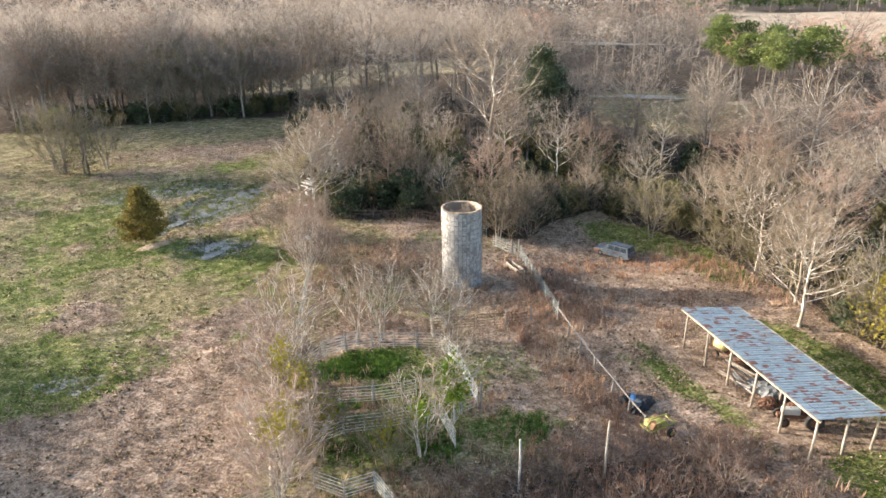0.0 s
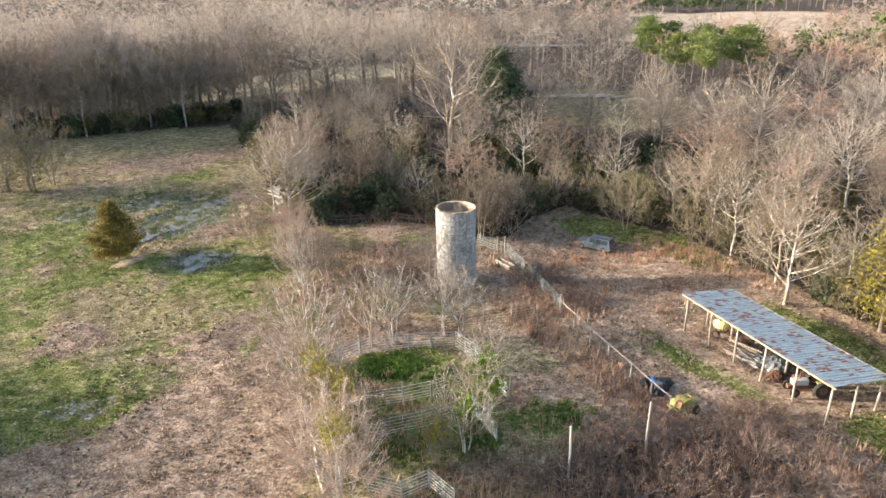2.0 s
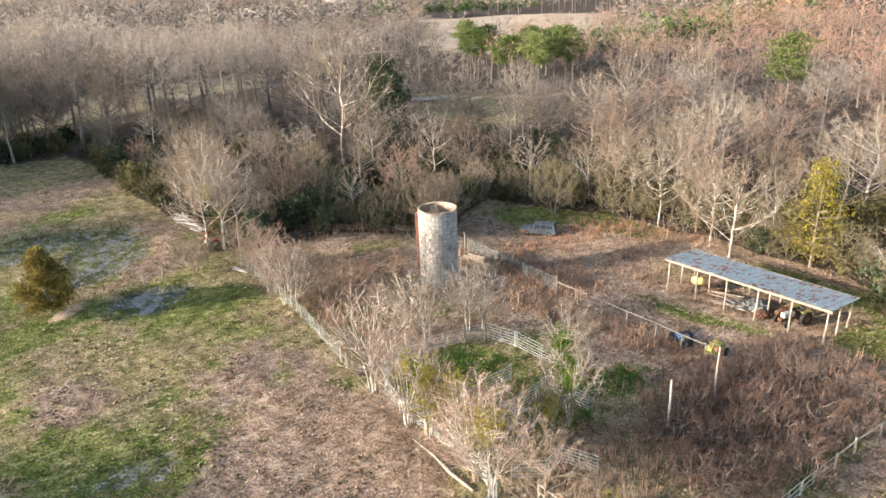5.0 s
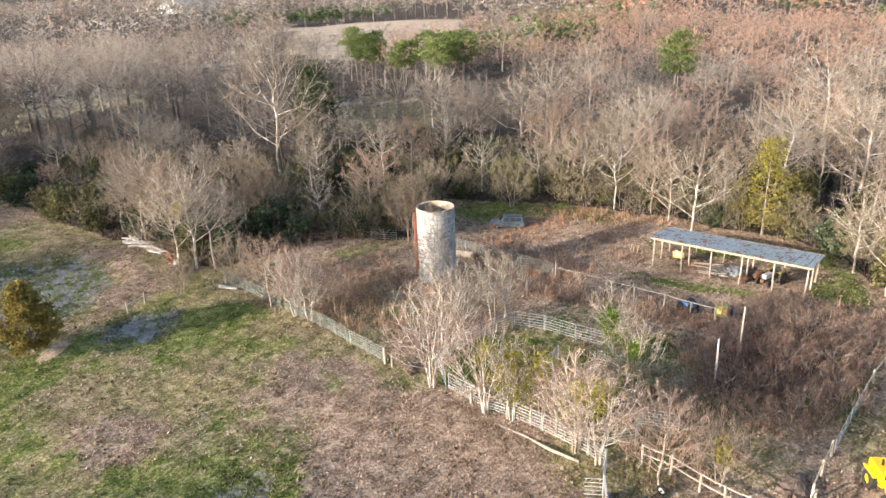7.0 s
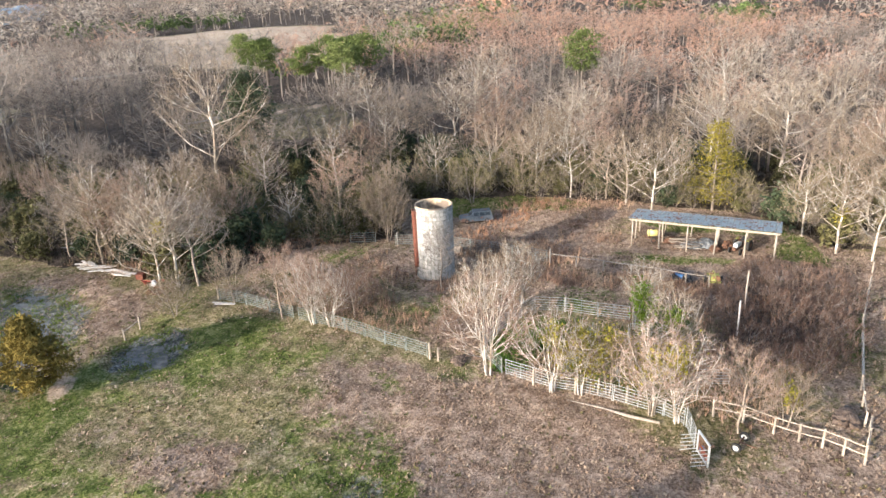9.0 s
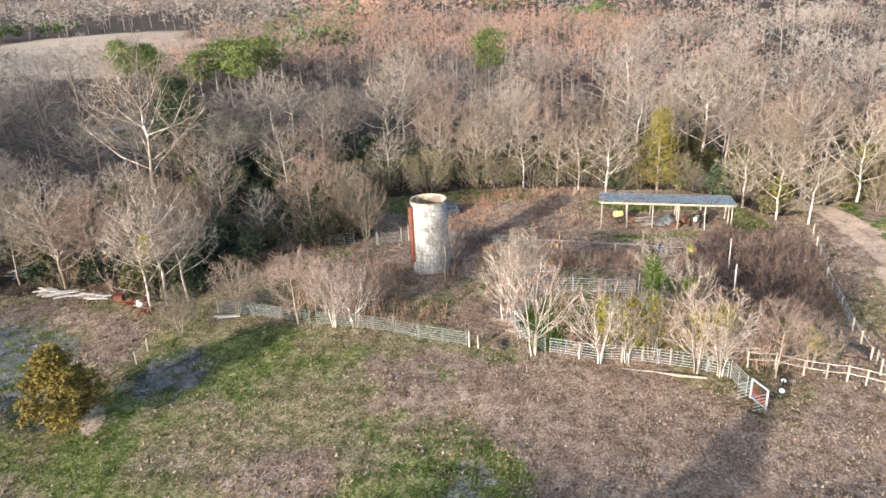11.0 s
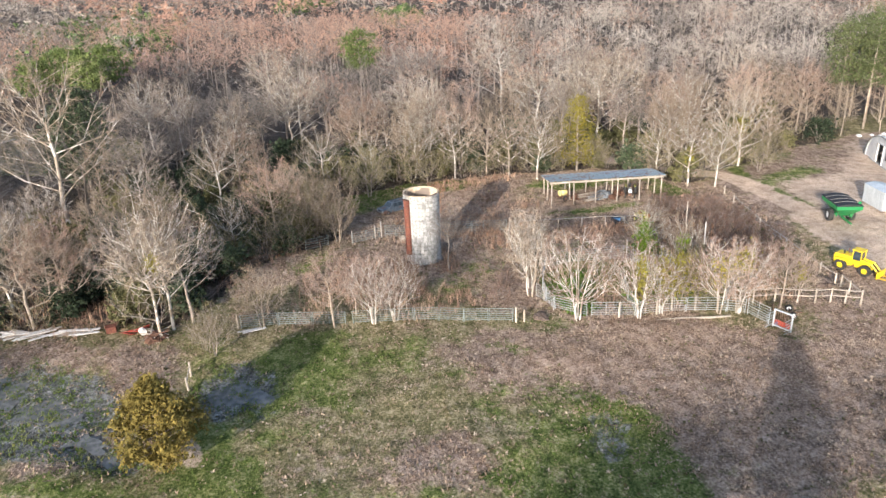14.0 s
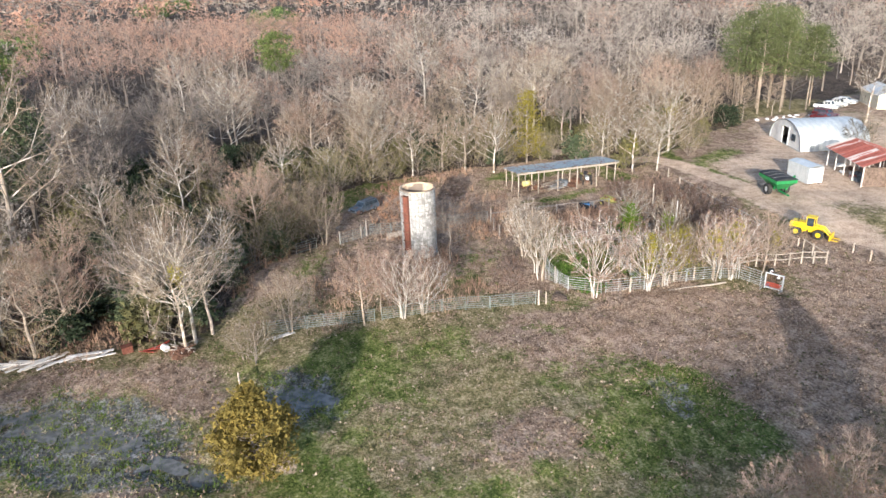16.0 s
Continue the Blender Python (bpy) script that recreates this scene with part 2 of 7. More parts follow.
M = dict(
    stave=material("concrete_stave", (0.23, 0.228, 0.228), (0.49, 0.485, 0.475), 1.6, 0.9, bump=0.5, vary=0.1, third=(0.22, 0.22, 0.21), amount=0.34),
    mortar=material("grey_mortar", (0.20, 0.20, 0.19), (0.36, 0.35, 0.33), 2.0, 0.95),
    joint=material("dark_joint", (0.06, 0.055, 0.05), (0.14, 0.125, 0.115), 3.0, 0.95),
    inner=material("stained_concrete", (0.42, 0.32, 0.22), (0.66, 0.52, 0.38), 0.8, 0.9, third=(0.2, 0.16, 0.13), amount=0.35),
    hoop=material("weathered_steel", (0.18, 0.17, 0.16), (0.36, 0.34, 0.32), 5, 0.6, 0.6),
    rust=material("rusted_sheet", (0.10, 0.036, 0.026), (0.21, 0.082, 0.055), 1.5, 0.85, 0.1, bump=0.3, stretch=(1, 1, 0.35)),
    # the blue in both sheet colours stands for reflected sky; the rust is real
    roof=material("galvanised_roof", (0.21, 0.28, 0.32), (0.39, 0.47, 0.51), 1.1, 0.45, 0.25, bump=0.1, vary=0.1, third=(0.20, 0.085, 0.06), amount=-0.2, stain=0.45, stretch=(5.0, 0.9, 1)),
    barnroof=material("rusty_roof", (0.24, 0.06, 0.045), (0.42, 0.15, 0.11), 1.1, 0.7, 0.2, bump=0.1, vary=0.2, third=(0.50, 0.45, 0.42), amount=0.16, stretch=(2.0, 0.3, 1)),
    oldpole=material("old_grey_pole", (0.17, 0.15, 0.135), (0.34, 0.31, 0.28), 4, 0.9, stretch=(1, 1, 0.2)),
    tussock=tinted("bleached_grass", [(0.34, 0.26, 0.185), (0.44, 0.35, 0.26), (0.55, 0.455, 0.35)], through_light=0.3),
    post=material("grey_timber", (0.26, 0.22, 0.18), (0.52, 0.46, 0.39), 4, 0.9, stretch=(1, 1, 0.2)),
    paleboard=material("pale_board", (0.48, 0.45, 0.42), (0.76, 0.73, 0.69), 3, 0.85, stretch=(0.2, 1, 1)),
    darkwood=material("dark_timber", (0.07, 0.05, 0.04), (0.2, 0.15, 0.12), 3, 0.9),
    gate=material("galvanised_tube", (0.33, 0.355, 0.355), (0.54, 0.565, 0.56), 6, 0.5, 0.3, bump=0.05, vary=0.12),
    oldgate=material("weathered_gate_tube", (0.18, 0.215, 0.205), (0.33, 0.37, 0.355), 6, 0.55, 0.3, bump=0.05, vary=0.12),
    greygate=material("dull_grey_tube", (0.32, 0.33, 0.33), (0.52, 0.54, 0.53), 6, 0.6, 0.3, bump=0.05, vary=0.15),
    rubber=material("tyre_rubber", (0.015, 0.015, 0.015), (0.05, 0.048, 0.045), 8, 0.85),
    yellow=material("yellow_paint", (0.62, 0.42, 0.01), (0.78, 0.56, 0.02), 2, 0.45, vary=0.03, bump=0.03, third=(0.4, 0.3, 0.1), amount=0.1),
    tankyellow=material("faded_yellow_plastic", (0.55, 0.47, 0.14), (0.74, 0.68, 0.36), 2, 0.6, vary=0.03, bump=0.03),
    green=material("green_paint", (0.02, 0.17, 0.05), (0.03, 0.24, 0.08), 2, 0.4, vary=0.03, bump=0.03),
    black=material("black_cover", (0.012, 0.013, 0.015), (0.04, 0.04, 0.045), 3, 0.7),
    white=material("white_paint", (0.52, 0.53, 0.54), (0.68, 0.68, 0.67), 1.5, 0.5, vary=0.04, bump=0.05, third=(0.5, 0.47, 0.42), amount=0.2),
    metalwhite=material("pale_ribbed_metal", (0.42, 0.46, 0.48), (0.58, 0.61, 0.63), 1.0, 0.45, 0.2, vary=0.05, bump=0.05),
    cream=material("cream_siding", (0.60, 0.56, 0.44), (0.76, 0.72, 0.60), 2, 0.7, vary=0.05),
    red=material("faded_red_paint", (0.30, 0.04, 0.03), (0.48, 0.09, 0.06), 3, 0.6, third=(0.5, 0.4, 0.35), amount=0.25),
    blue=material("blue_paint", (0.04, 0.14, 0.34), (0.10, 0.28, 0.52), 3, 0.5),
    carblue=material("faded_blue_paint", (0.075, 0.10, 0.13), (0.155, 0.19, 0.225), 2, 0.5, 0.1, third=(0.2, 0.12, 0.09), amount=0.2),
    carred=material("dark_red_paint", (0.07, 0.012, 0.014), (0.12, 0.022, 0.025), 2, 0.3, 0.1),
    glass=material("dark_glass", (0.02, 0.03, 0.04), (0.06, 0.08, 0.10), 2, 0.08, 0.0, bump=0.0, spec=0.6),
    lime=material("yellow_green_paint", (0.26, 0.26, 0.06), (0.42, 0.40, 0.13), 3, 0.6, third=(0.25, 0.12, 0.06), amount=0.3),
    tarp=material("grey_tarpaulin", (0.09, 0.10, 0.11), (0.20, 0.215, 0.23), 1.2, 0.6, bump=0.3),
    # near-black colour that stands for shade inside a hollow
    dark=material("interior_shade", (0.01, 0.01, 0.01), (0.03, 0.028, 0.025), 3, 0.9),
    iron=material("rusty_iron", (0.09, 0.05, 0.035), (0.22, 0.12, 0.08), 5, 0.8, 0.3),
    bark_pale=material("pale_bark", (0.38, 0.35, 0.31), (0.72, 0.68, 0.62), 1.4, 0.9, vary=0.2, third=(0.30, 0.25, 0.2), amount=0.3),
    bark=material("grey_bark", (0.16, 0.13, 0.11), (0.36, 0.31, 0.27), 2.0, 0.95, vary=0.25),
    bark_tan=material("tan_bark", (0.20, 0.16, 0.125), (0.43, 0.365, 0.30), 2.0, 0.95, vary=0.2),
    twig_umber=tinted("umber_twigs", [(0.085, 0.07, 0.058), (0.14, 0.113, 0.092), (0.21, 0.172, 0.14)], attribute=False, through_light=0.12),
    twig_bramble=tinted("bramble_canes", [(0.10, 0.062, 0.046), (0.18, 0.112, 0.084), (0.27, 0.175, 0.134)], attribute=False, through_light=0.2),
    twig_tan=tinted("tan_twigs", [(0.15, 0.115, 0.082), (0.26, 0.20, 0.145), (0.38, 0.31, 0.235)], attribute=False, through_light=0.16),
    twig_red=tinted("reddish_twigs", [(0.22, 0.14, 0.105), (0.34, 0.23, 0.18), (0.42, 0.305, 0.25)], attribute=False, through_light=0.16),
    twig_grey=tinted("grey_twigs", [(0.11, 0.098, 0.09), (0.20, 0.177, 0.16), (0.31, 0.275, 0.25)], attribute=False, through_light=0.16),
    twig_olive=tinted("olive_twigs", [(0.10, 0.087, 0.045), (0.175, 0.152, 0.078), (0.27, 0.235, 0.125)], attribute=False, through_light=0.16),
    leaf_dark=tinted("dark_evergreen_leaves", [(0.03, 0.042, 0.024), (0.055, 0.074, 0.04), (0.09, 0.112, 0.062)], 0.6, attribute=False, through_light=0.15),
    leaf_pine=tinted("pine_needles", [(0.06, 0.085, 0.026), (0.125, 0.16, 0.05), (0.20, 0.235, 0.085)], attribute=False, through_light=0.2),
    leaf_grove=tinted("grove_needles", [(0.06, 0.076, 0.032), (0.10, 0.12, 0.05), (0.16, 0.18, 0.08)], attribute=False, through_light=0.2),
    leaf_lime=tinted("yellow_green_leaves", [(0.20, 0.19, 0.03), (0.34, 0.30, 0.05), (0.46, 0.39, 0.09)], attribute=False, through_light=0.3),
    leaf_ivy=tinted("ivy_leaves", [(0.10, 0.17, 0.02), (0.18, 0.27, 0.03), (0.27, 0.34, 0.05)], attribute=False, through_light=0.3),
    leaf_gold=tinted("golden_green_leaves", [(0.22, 0.19, 0.035), (0.31, 0.26, 0.05), (0.40, 0.325, 0.085)], attribute=False, through_light=0.3),
    leaf_olive=tinted("olive_leaves", [(0.075, 0.075, 0.034), (0.125, 0.12, 0.054), (0.19, 0.175, 0.082)], attribute=False, through_light=0.25),
    leaf_cedar=tinted("bronze_cedar_foliage", [(0.155, 0.122, 0.034), (0.19, 0.15, 0.042), (0.24, 0.185, 0.052)], attribute=False, through_light=0.2),
    woods=tinted("woodland_twigs", [(0.13, 0.12, 0.112), (0.23, 0.20, 0.178), (0.34, 0.285, 0.24), (0.50, 0.445, 0.39), (0.40, 0.275, 0.215), (0.52, 0.31, 0.225)], through_light=0.35),
    woods_green=tinted("woodland_needles", [(0.05, 0.08, 0.03), (0.10, 0.145, 0.05), (0.17, 0.22, 0.08)]),
    # brown undergrowth with the wood's shade put into its colour
    floor_weeds=tinted("shaded_undergrowth", [(0.03, 0.028, 0.018), (0.06, 0.052, 0.035), (0.12, 0.09, 0.068)]),
    grass_dry=tinted("dry_grass", [(0.23, 0.155, 0.108), (0.35, 0.253, 0.182), (0.46, 0.355, 0.26)], through_light=0.3),
    grass_green=tinted("green_grass", [(0.065, 0.105, 0.02), (0.135, 0.18, 0.04), (0.26, 0.27, 0.10)], through_light=0.3),
    pen_green=tinted("lush_grass", [(0.045, 0.09, 0.016), (0.09, 0.165, 0.03), (0.15, 0.23, 0.045)], through_light=0.3),
    sedge=tinted("rusty_sedge", [(0.26, 0.13, 0.075), (0.42, 0.235, 0.14), (0.55, 0.36, 0.23)], through_light=0.3),
    clump=tinted("dark_weed_leaves", [(0.08, 0.075, 0.03), (0.13, 0.115, 0.055), (0.20, 0.155, 0.095)], through_light=0.2),
    weeds=tinted("dead_weeds", [(0.16, 0.10, 0.073), (0.29, 0.187, 0.135), (0.43, 0.29, 0.20), (0.56, 0.42, 0.295)], through_light=0.2),
)


def ground_material():
    mt = bpy.data.materials.new("pasture_ground")
    mt.use_nodes = True
    n, l = mt.node_tree.nodes, mt.node_tree.links
    b = n["Principled BSDF"]
    pos = n.new("ShaderNodeNewGeometry")

    def noise_at(scale, detail=4, rough=0.55, stretch=None):
        t = n.new("ShaderNodeTexNoise")
        t.inputs["Scale"].default_value, t.inputs["Detail"].default_value, t.inputs["Roughness"].default_value = scale, detail, rough
        l.new(pos.outputs["Position"], t.inputs["Vector"])
        return t.outputs["Fac"]

    def ramp(fac, stops):
        r = n.new("ShaderNodeValToRGB")
        e = r.color_ramp.elements
        for i, (p, col) in enumerate(stops):
            el = e[i] if i < 2 else e.new(p)
            el.position, el.color = p, (*col, 1)
        l.new(fac, r.inputs["Fac"])
        return r.outputs["Color"]

    def over(fac, below, above):
        m = n.new("ShaderNodeMix")
        m.data_type = "RGBA"
        l.new(fac, m.inputs[0]), l.new(below, m.inputs[6]), l.new(above, m.inputs[7])
        return m.outputs[2]

    def mask(name, jitter=1.9):
        """A zone whose edge is broken up by the grain of the ground."""
        a = n.new("ShaderNodeAttribute")
        a.attribute_name = name
        g = n.new("ShaderNodeMath")
        g.operation = "MULTIPLY_ADD"
        g.inputs[1].default_value, g.inputs[2].default_value = jitter, -jitter / 2
        l.new(patch, g.inputs[0])
        s = n.new("ShaderNodeMath")
        s.operation = "ADD"
        l.new(a.outputs["Fac"], s.inputs[0]), l.new(g.outputs[0], s.inputs[1])
        r = n.new("ShaderNodeMapRange")
        r.interpolation_type = "SMOOTHSTEP"
        r.inputs["From Min"].default_value, r.inputs["From Max"].default_value = 0.3, 0.7
        l.new(s.outputs[0], r.inputs["Value"])
        return r.outputs[0]

    coarse, grain_mid, fine, blades = noise_at(0.16), noise_at(0.9, 6, 0.65), noise_at(4.5, 5, 0.7), noise_at(18.0, 3, 0.7)
    patch = noise_at(1.35, 8, 0.72)
    mixed = n.new("ShaderNodeMath")
    mixed.operation = "MULTIPLY_ADD"
    mixed.inputs[1].default_value = 0.55
    l.new(fine, mixed.inputs[0])
    part2 = n.new("ShaderNodeMath")
    part2.operation = "MULTIPLY"
    part2.inputs[1].default_value = 0.45
    l.new(grain_mid, part2.inputs[0]), l.new(part2.outputs[0], mixed.inputs[2])
    sharp = n.new("ShaderNodeMath")
    sharp.operation = "MULTIPLY_ADD"
    sharp.inputs[1].default_value, sharp.inputs[2].default_value = 1.5, -0.25
    l.new(mixed.outputs[0], sharp.inputs[0])
    f = sharp.outputs[0]
    base = ramp(f, [(0.34, (0.075, 0.075, 0.032)), (0.46, (0.17, 0.15, 0.07)), (0.55, (0.295, 0.245, 0.135)), (0.67, (0.49, 0.41, 0.275))])
    green = ramp(f, [(0.34, (0.04, 0.058, 0.014)), (0.45, (0.095, 0.122, 0.03)), (0.54, (0.185, 0.20, 0.062)), (0.67, (0.39, 0.36, 0.19))])
    dry = ramp(f, [(0.34, (0.115, 0.078, 0.056)), (0.46, (0.25, 0.178, 0.131)), (0.54, (0.37, 0.275, 0.21)), (0.68, (0.56, 0.44, 0.345))])
    dirt = ramp(f, [(0.36, (0.36, 0.26, 0.185)), (0.5, (0.55, 0.42, 0.315)), (0.64, (0.68, 0.545, 0.42))])
    # fallen leaves, coloured darker to carry the shade under the trees
    shaded_litter = ramp(f, [(0.36, (0.036, 0.03, 0.024)), (0.5, (0.085, 0.066, 0.053)), (0.66, (0.18, 0.14, 0.112))])
    mud = ramp(f, [(0.38, (0.065, 0.066, 0.056)), (0.5, (0.165, 0.16, 0.145)), (0.64, (0.37, 0.36, 0.34))])
    field = ramp(f, [(0.36, (0.34, 0.25, 0.18)), (0.5, (0.50, 0.40, 0.30)), (0.64, (0.60, 0.50, 0.39))])
    out = base
    for name, col in (("dry", dry), ("green", green), ("shaded_litter", shaded_litter), ("field", field), ("dirt", dirt), ("mud", mud)):
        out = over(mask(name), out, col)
    hsv = n.new("ShaderNodeHueSaturation")
    v = n.new("ShaderNodeMapRange")
    v.inputs["From Min"].default_value, v.inputs["From Max"].default_value = 0.3, 0.7
    v.inputs["To Min"].default_value, v.inputs["To Max"].default_value = 0.78, 1.16
    l.new(coarse, v.inputs["Value"]), l.new(v.outputs[0], hsv.inputs["Value"]), l.new(out, hsv.inputs["Color"])
    l.new(hsv.outputs[0], b.inputs["Base Color"])
    b.inputs["Roughness"].default_value = 0.95
    b.inputs["Specular IOR Level"].default_value = 0.1
    hs = n.new("ShaderNodeMath")
    hs.operation = "MULTIPLY_ADD"
    hs.inputs[1].default_value = 0.35
    l.new(blades, hs.inputs[0]), l.new(fine, hs.inputs[2])
    bp = n.new("ShaderNodeBump")
    bp.inputs["Strength"].default_value, bp.inputs["Distance"].default_value = 0.8, 0.2
    l.new(hs.outputs[0], bp.inputs["Height"]), l.new(bp.outputs[0], b.inputs["Normal"])
    return mt


def woods_mask(x, y):
    open_land = inside(x, y, CLEARING) | inside(x, y, FAR_FIELD) | inside(x, y, BACK_FIELD) | inside(x, y, GLADE)
    return (~open_land) & (line(x, y, ROAD, 2.0) < 0.3)


def zones(x, y):
    """How much of each kind of ground lies at x, y; some of it paints shade."""
    z = {}
    clear = inside(x, y, CLEARING).astype(float)
    west = 1 - ss(2, 9, x)
    g = 0.3 + 0.28 * waves(x, y, 15, 21) + 0.34 * waves(x, y, 4.5, 22) - 0.3 * blob(x, y, -12, 69, 9, 6, 20)
    g = 0.72 * g * west * ss(46, 58, y + 0.4 * x) * (1 - 0.55 * ss(118, 126, y))
    # the green band round 0.5, 78 also paints the shadow from pool to fence
    for bx, by, rx, ry, turn, k in ((-15, 58, 8, 6.5, 30, 0.55), (-17, 54, 6, 3, 0, 0.45), (-12, 83, 7, 2.2, 25, 0.8), (0.5, 78, 5.5, 3, -35, 0.75), (4, 76.5, 4, 3, 0, 0.45), (9.4, 50.9, 4.2, 2.1, -4, 1.0), (8, 40, 4, 2, 0, 0.6), (17.8, 38.4, 3, 2, 0, 0.6), (20, 47, 3, 4, 0, 0.45), (15, 60, 4, 3, 0, 0.4), (8, 44, 6, 9, 0, 0.42), (14, 46, 4, 6, 0, 0.36), (20, 56, 6, 3, 0, 0.36), (12, 66, 5, 5, 0, 0.36), (45.5, 68, 3.5, 8, 30, 1.0), (47.5, 57, 2.2, 6, 0, 0.9), (43.2, 37, 2.8, 9, 6, 1.0),
                                     (-18, 95, 7, 9, 0, 0.55), (-22, 72, 6, 10, 0, 0.5), (37, 26, 4.5, 2.6, 0, 0.9), (38, 6, 3, 6, 20, 0.8), (31.6, 38, 1.3, 8, 4, 0.75), (29.6, 41, 1.0, 4, 10, 0.5), (24, 76, 5, 2.5, -30, 0.55), (20, 86, 5, 2, -25, 0.6), (16.5, 38.5, 2.5, 2, 0, 0.55), (1, 118, 6, 3.5, 0, 0.5), (41, 12.5, 5, 1.4, -20, 0.8), (29, 9.5, 5, 1.3, -15, 0.6), (13.5, 10.5, 3, 1.3, 0, 0.5),
                                     (18, 23, 1.2, 6, 80, 0.6), (30, 12.2, 7, 1.0, -4, 0.8), (-3, 71, 7, 6, 0, 0.3), (7, 86, 5, 3, 0, 0.4), (12, 94, 2.2, 6, 0, 0.3), (48, 6, 4, 9, 15, 0.5)):
        g = g + k * blob(x, y, bx, by, rx, ry, turn)
    d = clear * (0.25 + 0.2 * waves(x, y, 11, 31)) + 0.5 * ss(9, 24, x) * clear
    for bx, by, rx, ry, turn, k in ((-4, 47, 12, 8, 20, 0.9), (-2, 60, 5, 5, 40, 0.7), (-12, 46, 10, 10, 0, 0.6), (-16, 67, 3, 5, -20, 0.5), (17, 58, 8, 5, 0, 0.5), (31, 40, 4, 15, 5, 0.6), (39, 59, 4, 9, 50, 0.9), (-8, 94, 3.5, 2.5, -35, 0.8), (3, 91, 5, 3, 25, 0.7), (5, 101, 4, 6, 0, 0.6), (0, 130, 16, 6, 0, 0.5), (-9, 120, 9, 3, 0, 0.4), (-12, 38, 7, 8, 0, 0.7), (-5, 22, 14, 8, 0, 0.7)):
        d = d + k * blob(x, y, bx, by, rx, ry, turn)
    z["green"], z["dry"] = np.clip(g, 0, 1), np.clip(d, 0, 1)
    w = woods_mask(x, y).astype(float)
    # the blob at -6, 146 darkens the far pasture as if shaded
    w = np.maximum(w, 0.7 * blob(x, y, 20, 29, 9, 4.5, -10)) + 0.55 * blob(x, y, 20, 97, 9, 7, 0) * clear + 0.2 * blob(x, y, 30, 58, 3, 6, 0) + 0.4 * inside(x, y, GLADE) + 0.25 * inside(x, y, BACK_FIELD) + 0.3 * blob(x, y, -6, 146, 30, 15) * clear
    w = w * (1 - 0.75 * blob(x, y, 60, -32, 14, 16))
    z["shaded_litter"] = np.clip(w, 0, 1)
    z["field"] = np.maximum(inside(x, y, FAR_FIELD), 0.45 * inside(x, y, BACK_FIELD))
    r = np.maximum(line(x, y, ROAD, 1.9), line(x, y, [(96, 138), (110, 128), (124, 112)], 1.2))
    for bx, by, rx, ry, turn, k in ((24, 0, 17, 11, -25, 0.95), (40, -24, 14, 16, 0, 0.9), (12, 14, 12, 4, 0, 0.85), (34, 9, 6, 4, 0, 0.35), (33.5, 36, 1.5, 8, 6, 0.45), (-9.4, 85.5, 2.0, 1.0, 30, 0.9), (1, 26, 4, 3, 0, 0.3), (28.4, 64, 1.2, 1.2, 0, 0.6), (24, 64, 3, 2, 0, 0.3)):
        r = np.maximum(r, k * blob(x, y, bx, by, rx, ry, turn))
    z["dirt"] = np.clip(r, 0, 1)
    m = 0 * x
    for cx, cy, rx, ry, turn, depth in POOLS:
        m = np.maximum(m, blob(x, y, cx, cy, rx * 1.15, ry * 1.15, turn, 0.5) * (0.6 if cx == -14.0 else 1.0))
    z["mud"] = m
    return z


def build_ground():
    def axis(lo, hi, step):
        inner = list(np.arange(lo, hi, step))
        out, s, a = [], step, lo
        while a > -3200:
            s *= 1.16
            a -= s
            out.append(a)
        b, s, tail = hi, step, []
        while b < 3200:
            tail.append(b)
            s *= 1.16
            b += s
        return np.array(out[::-1] + inner + tail)

    xs, ys = axis(-44, 64, 0.62), axis(-40, 142, 0.7)
    gx, gy = np.meshgrid(xs, ys)
    x, y = gx.ravel(), gy.ravel()
    v = np.c_[x, y, height(x, y)]
    nx, ny = len(xs), len(ys)
    idx = np.arange(nx * ny).reshape(ny, nx)
    quads = np.stack([idx[:-1, :-1], idx[:-1, 1:], idx[1:, 1:], idx[1:, :-1]], -1).reshape(-1, 4)
    me = bpy.data.meshes.new("ground")
    me.vertices.add(len(v)), me.loops.add(quads.size), me.polygons.add(len(quads))
    me.vertices.foreach_set("co", v.astype(np.float32).ravel())
    me.loops.foreach_set("vertex_index", quads.astype(np.int32).ravel())
    me.polygons.foreach_set("loop_start", np.arange(0, quads.size, 4, dtype=np.int32))
    for name, value in zones(x, y).items():
        me.attributes.new(name, "FLOAT", "POINT").data.foreach_set("value", value.astype(np.float32))
    me.update(calc_edges=True)
    me.shade_smooth()
    me.materials.append(ground_material())
    tagged(new("ground", me), "pasture of patchy green and dry pinkish grass with bare earth", "ground", "", "structure")


build_ground()


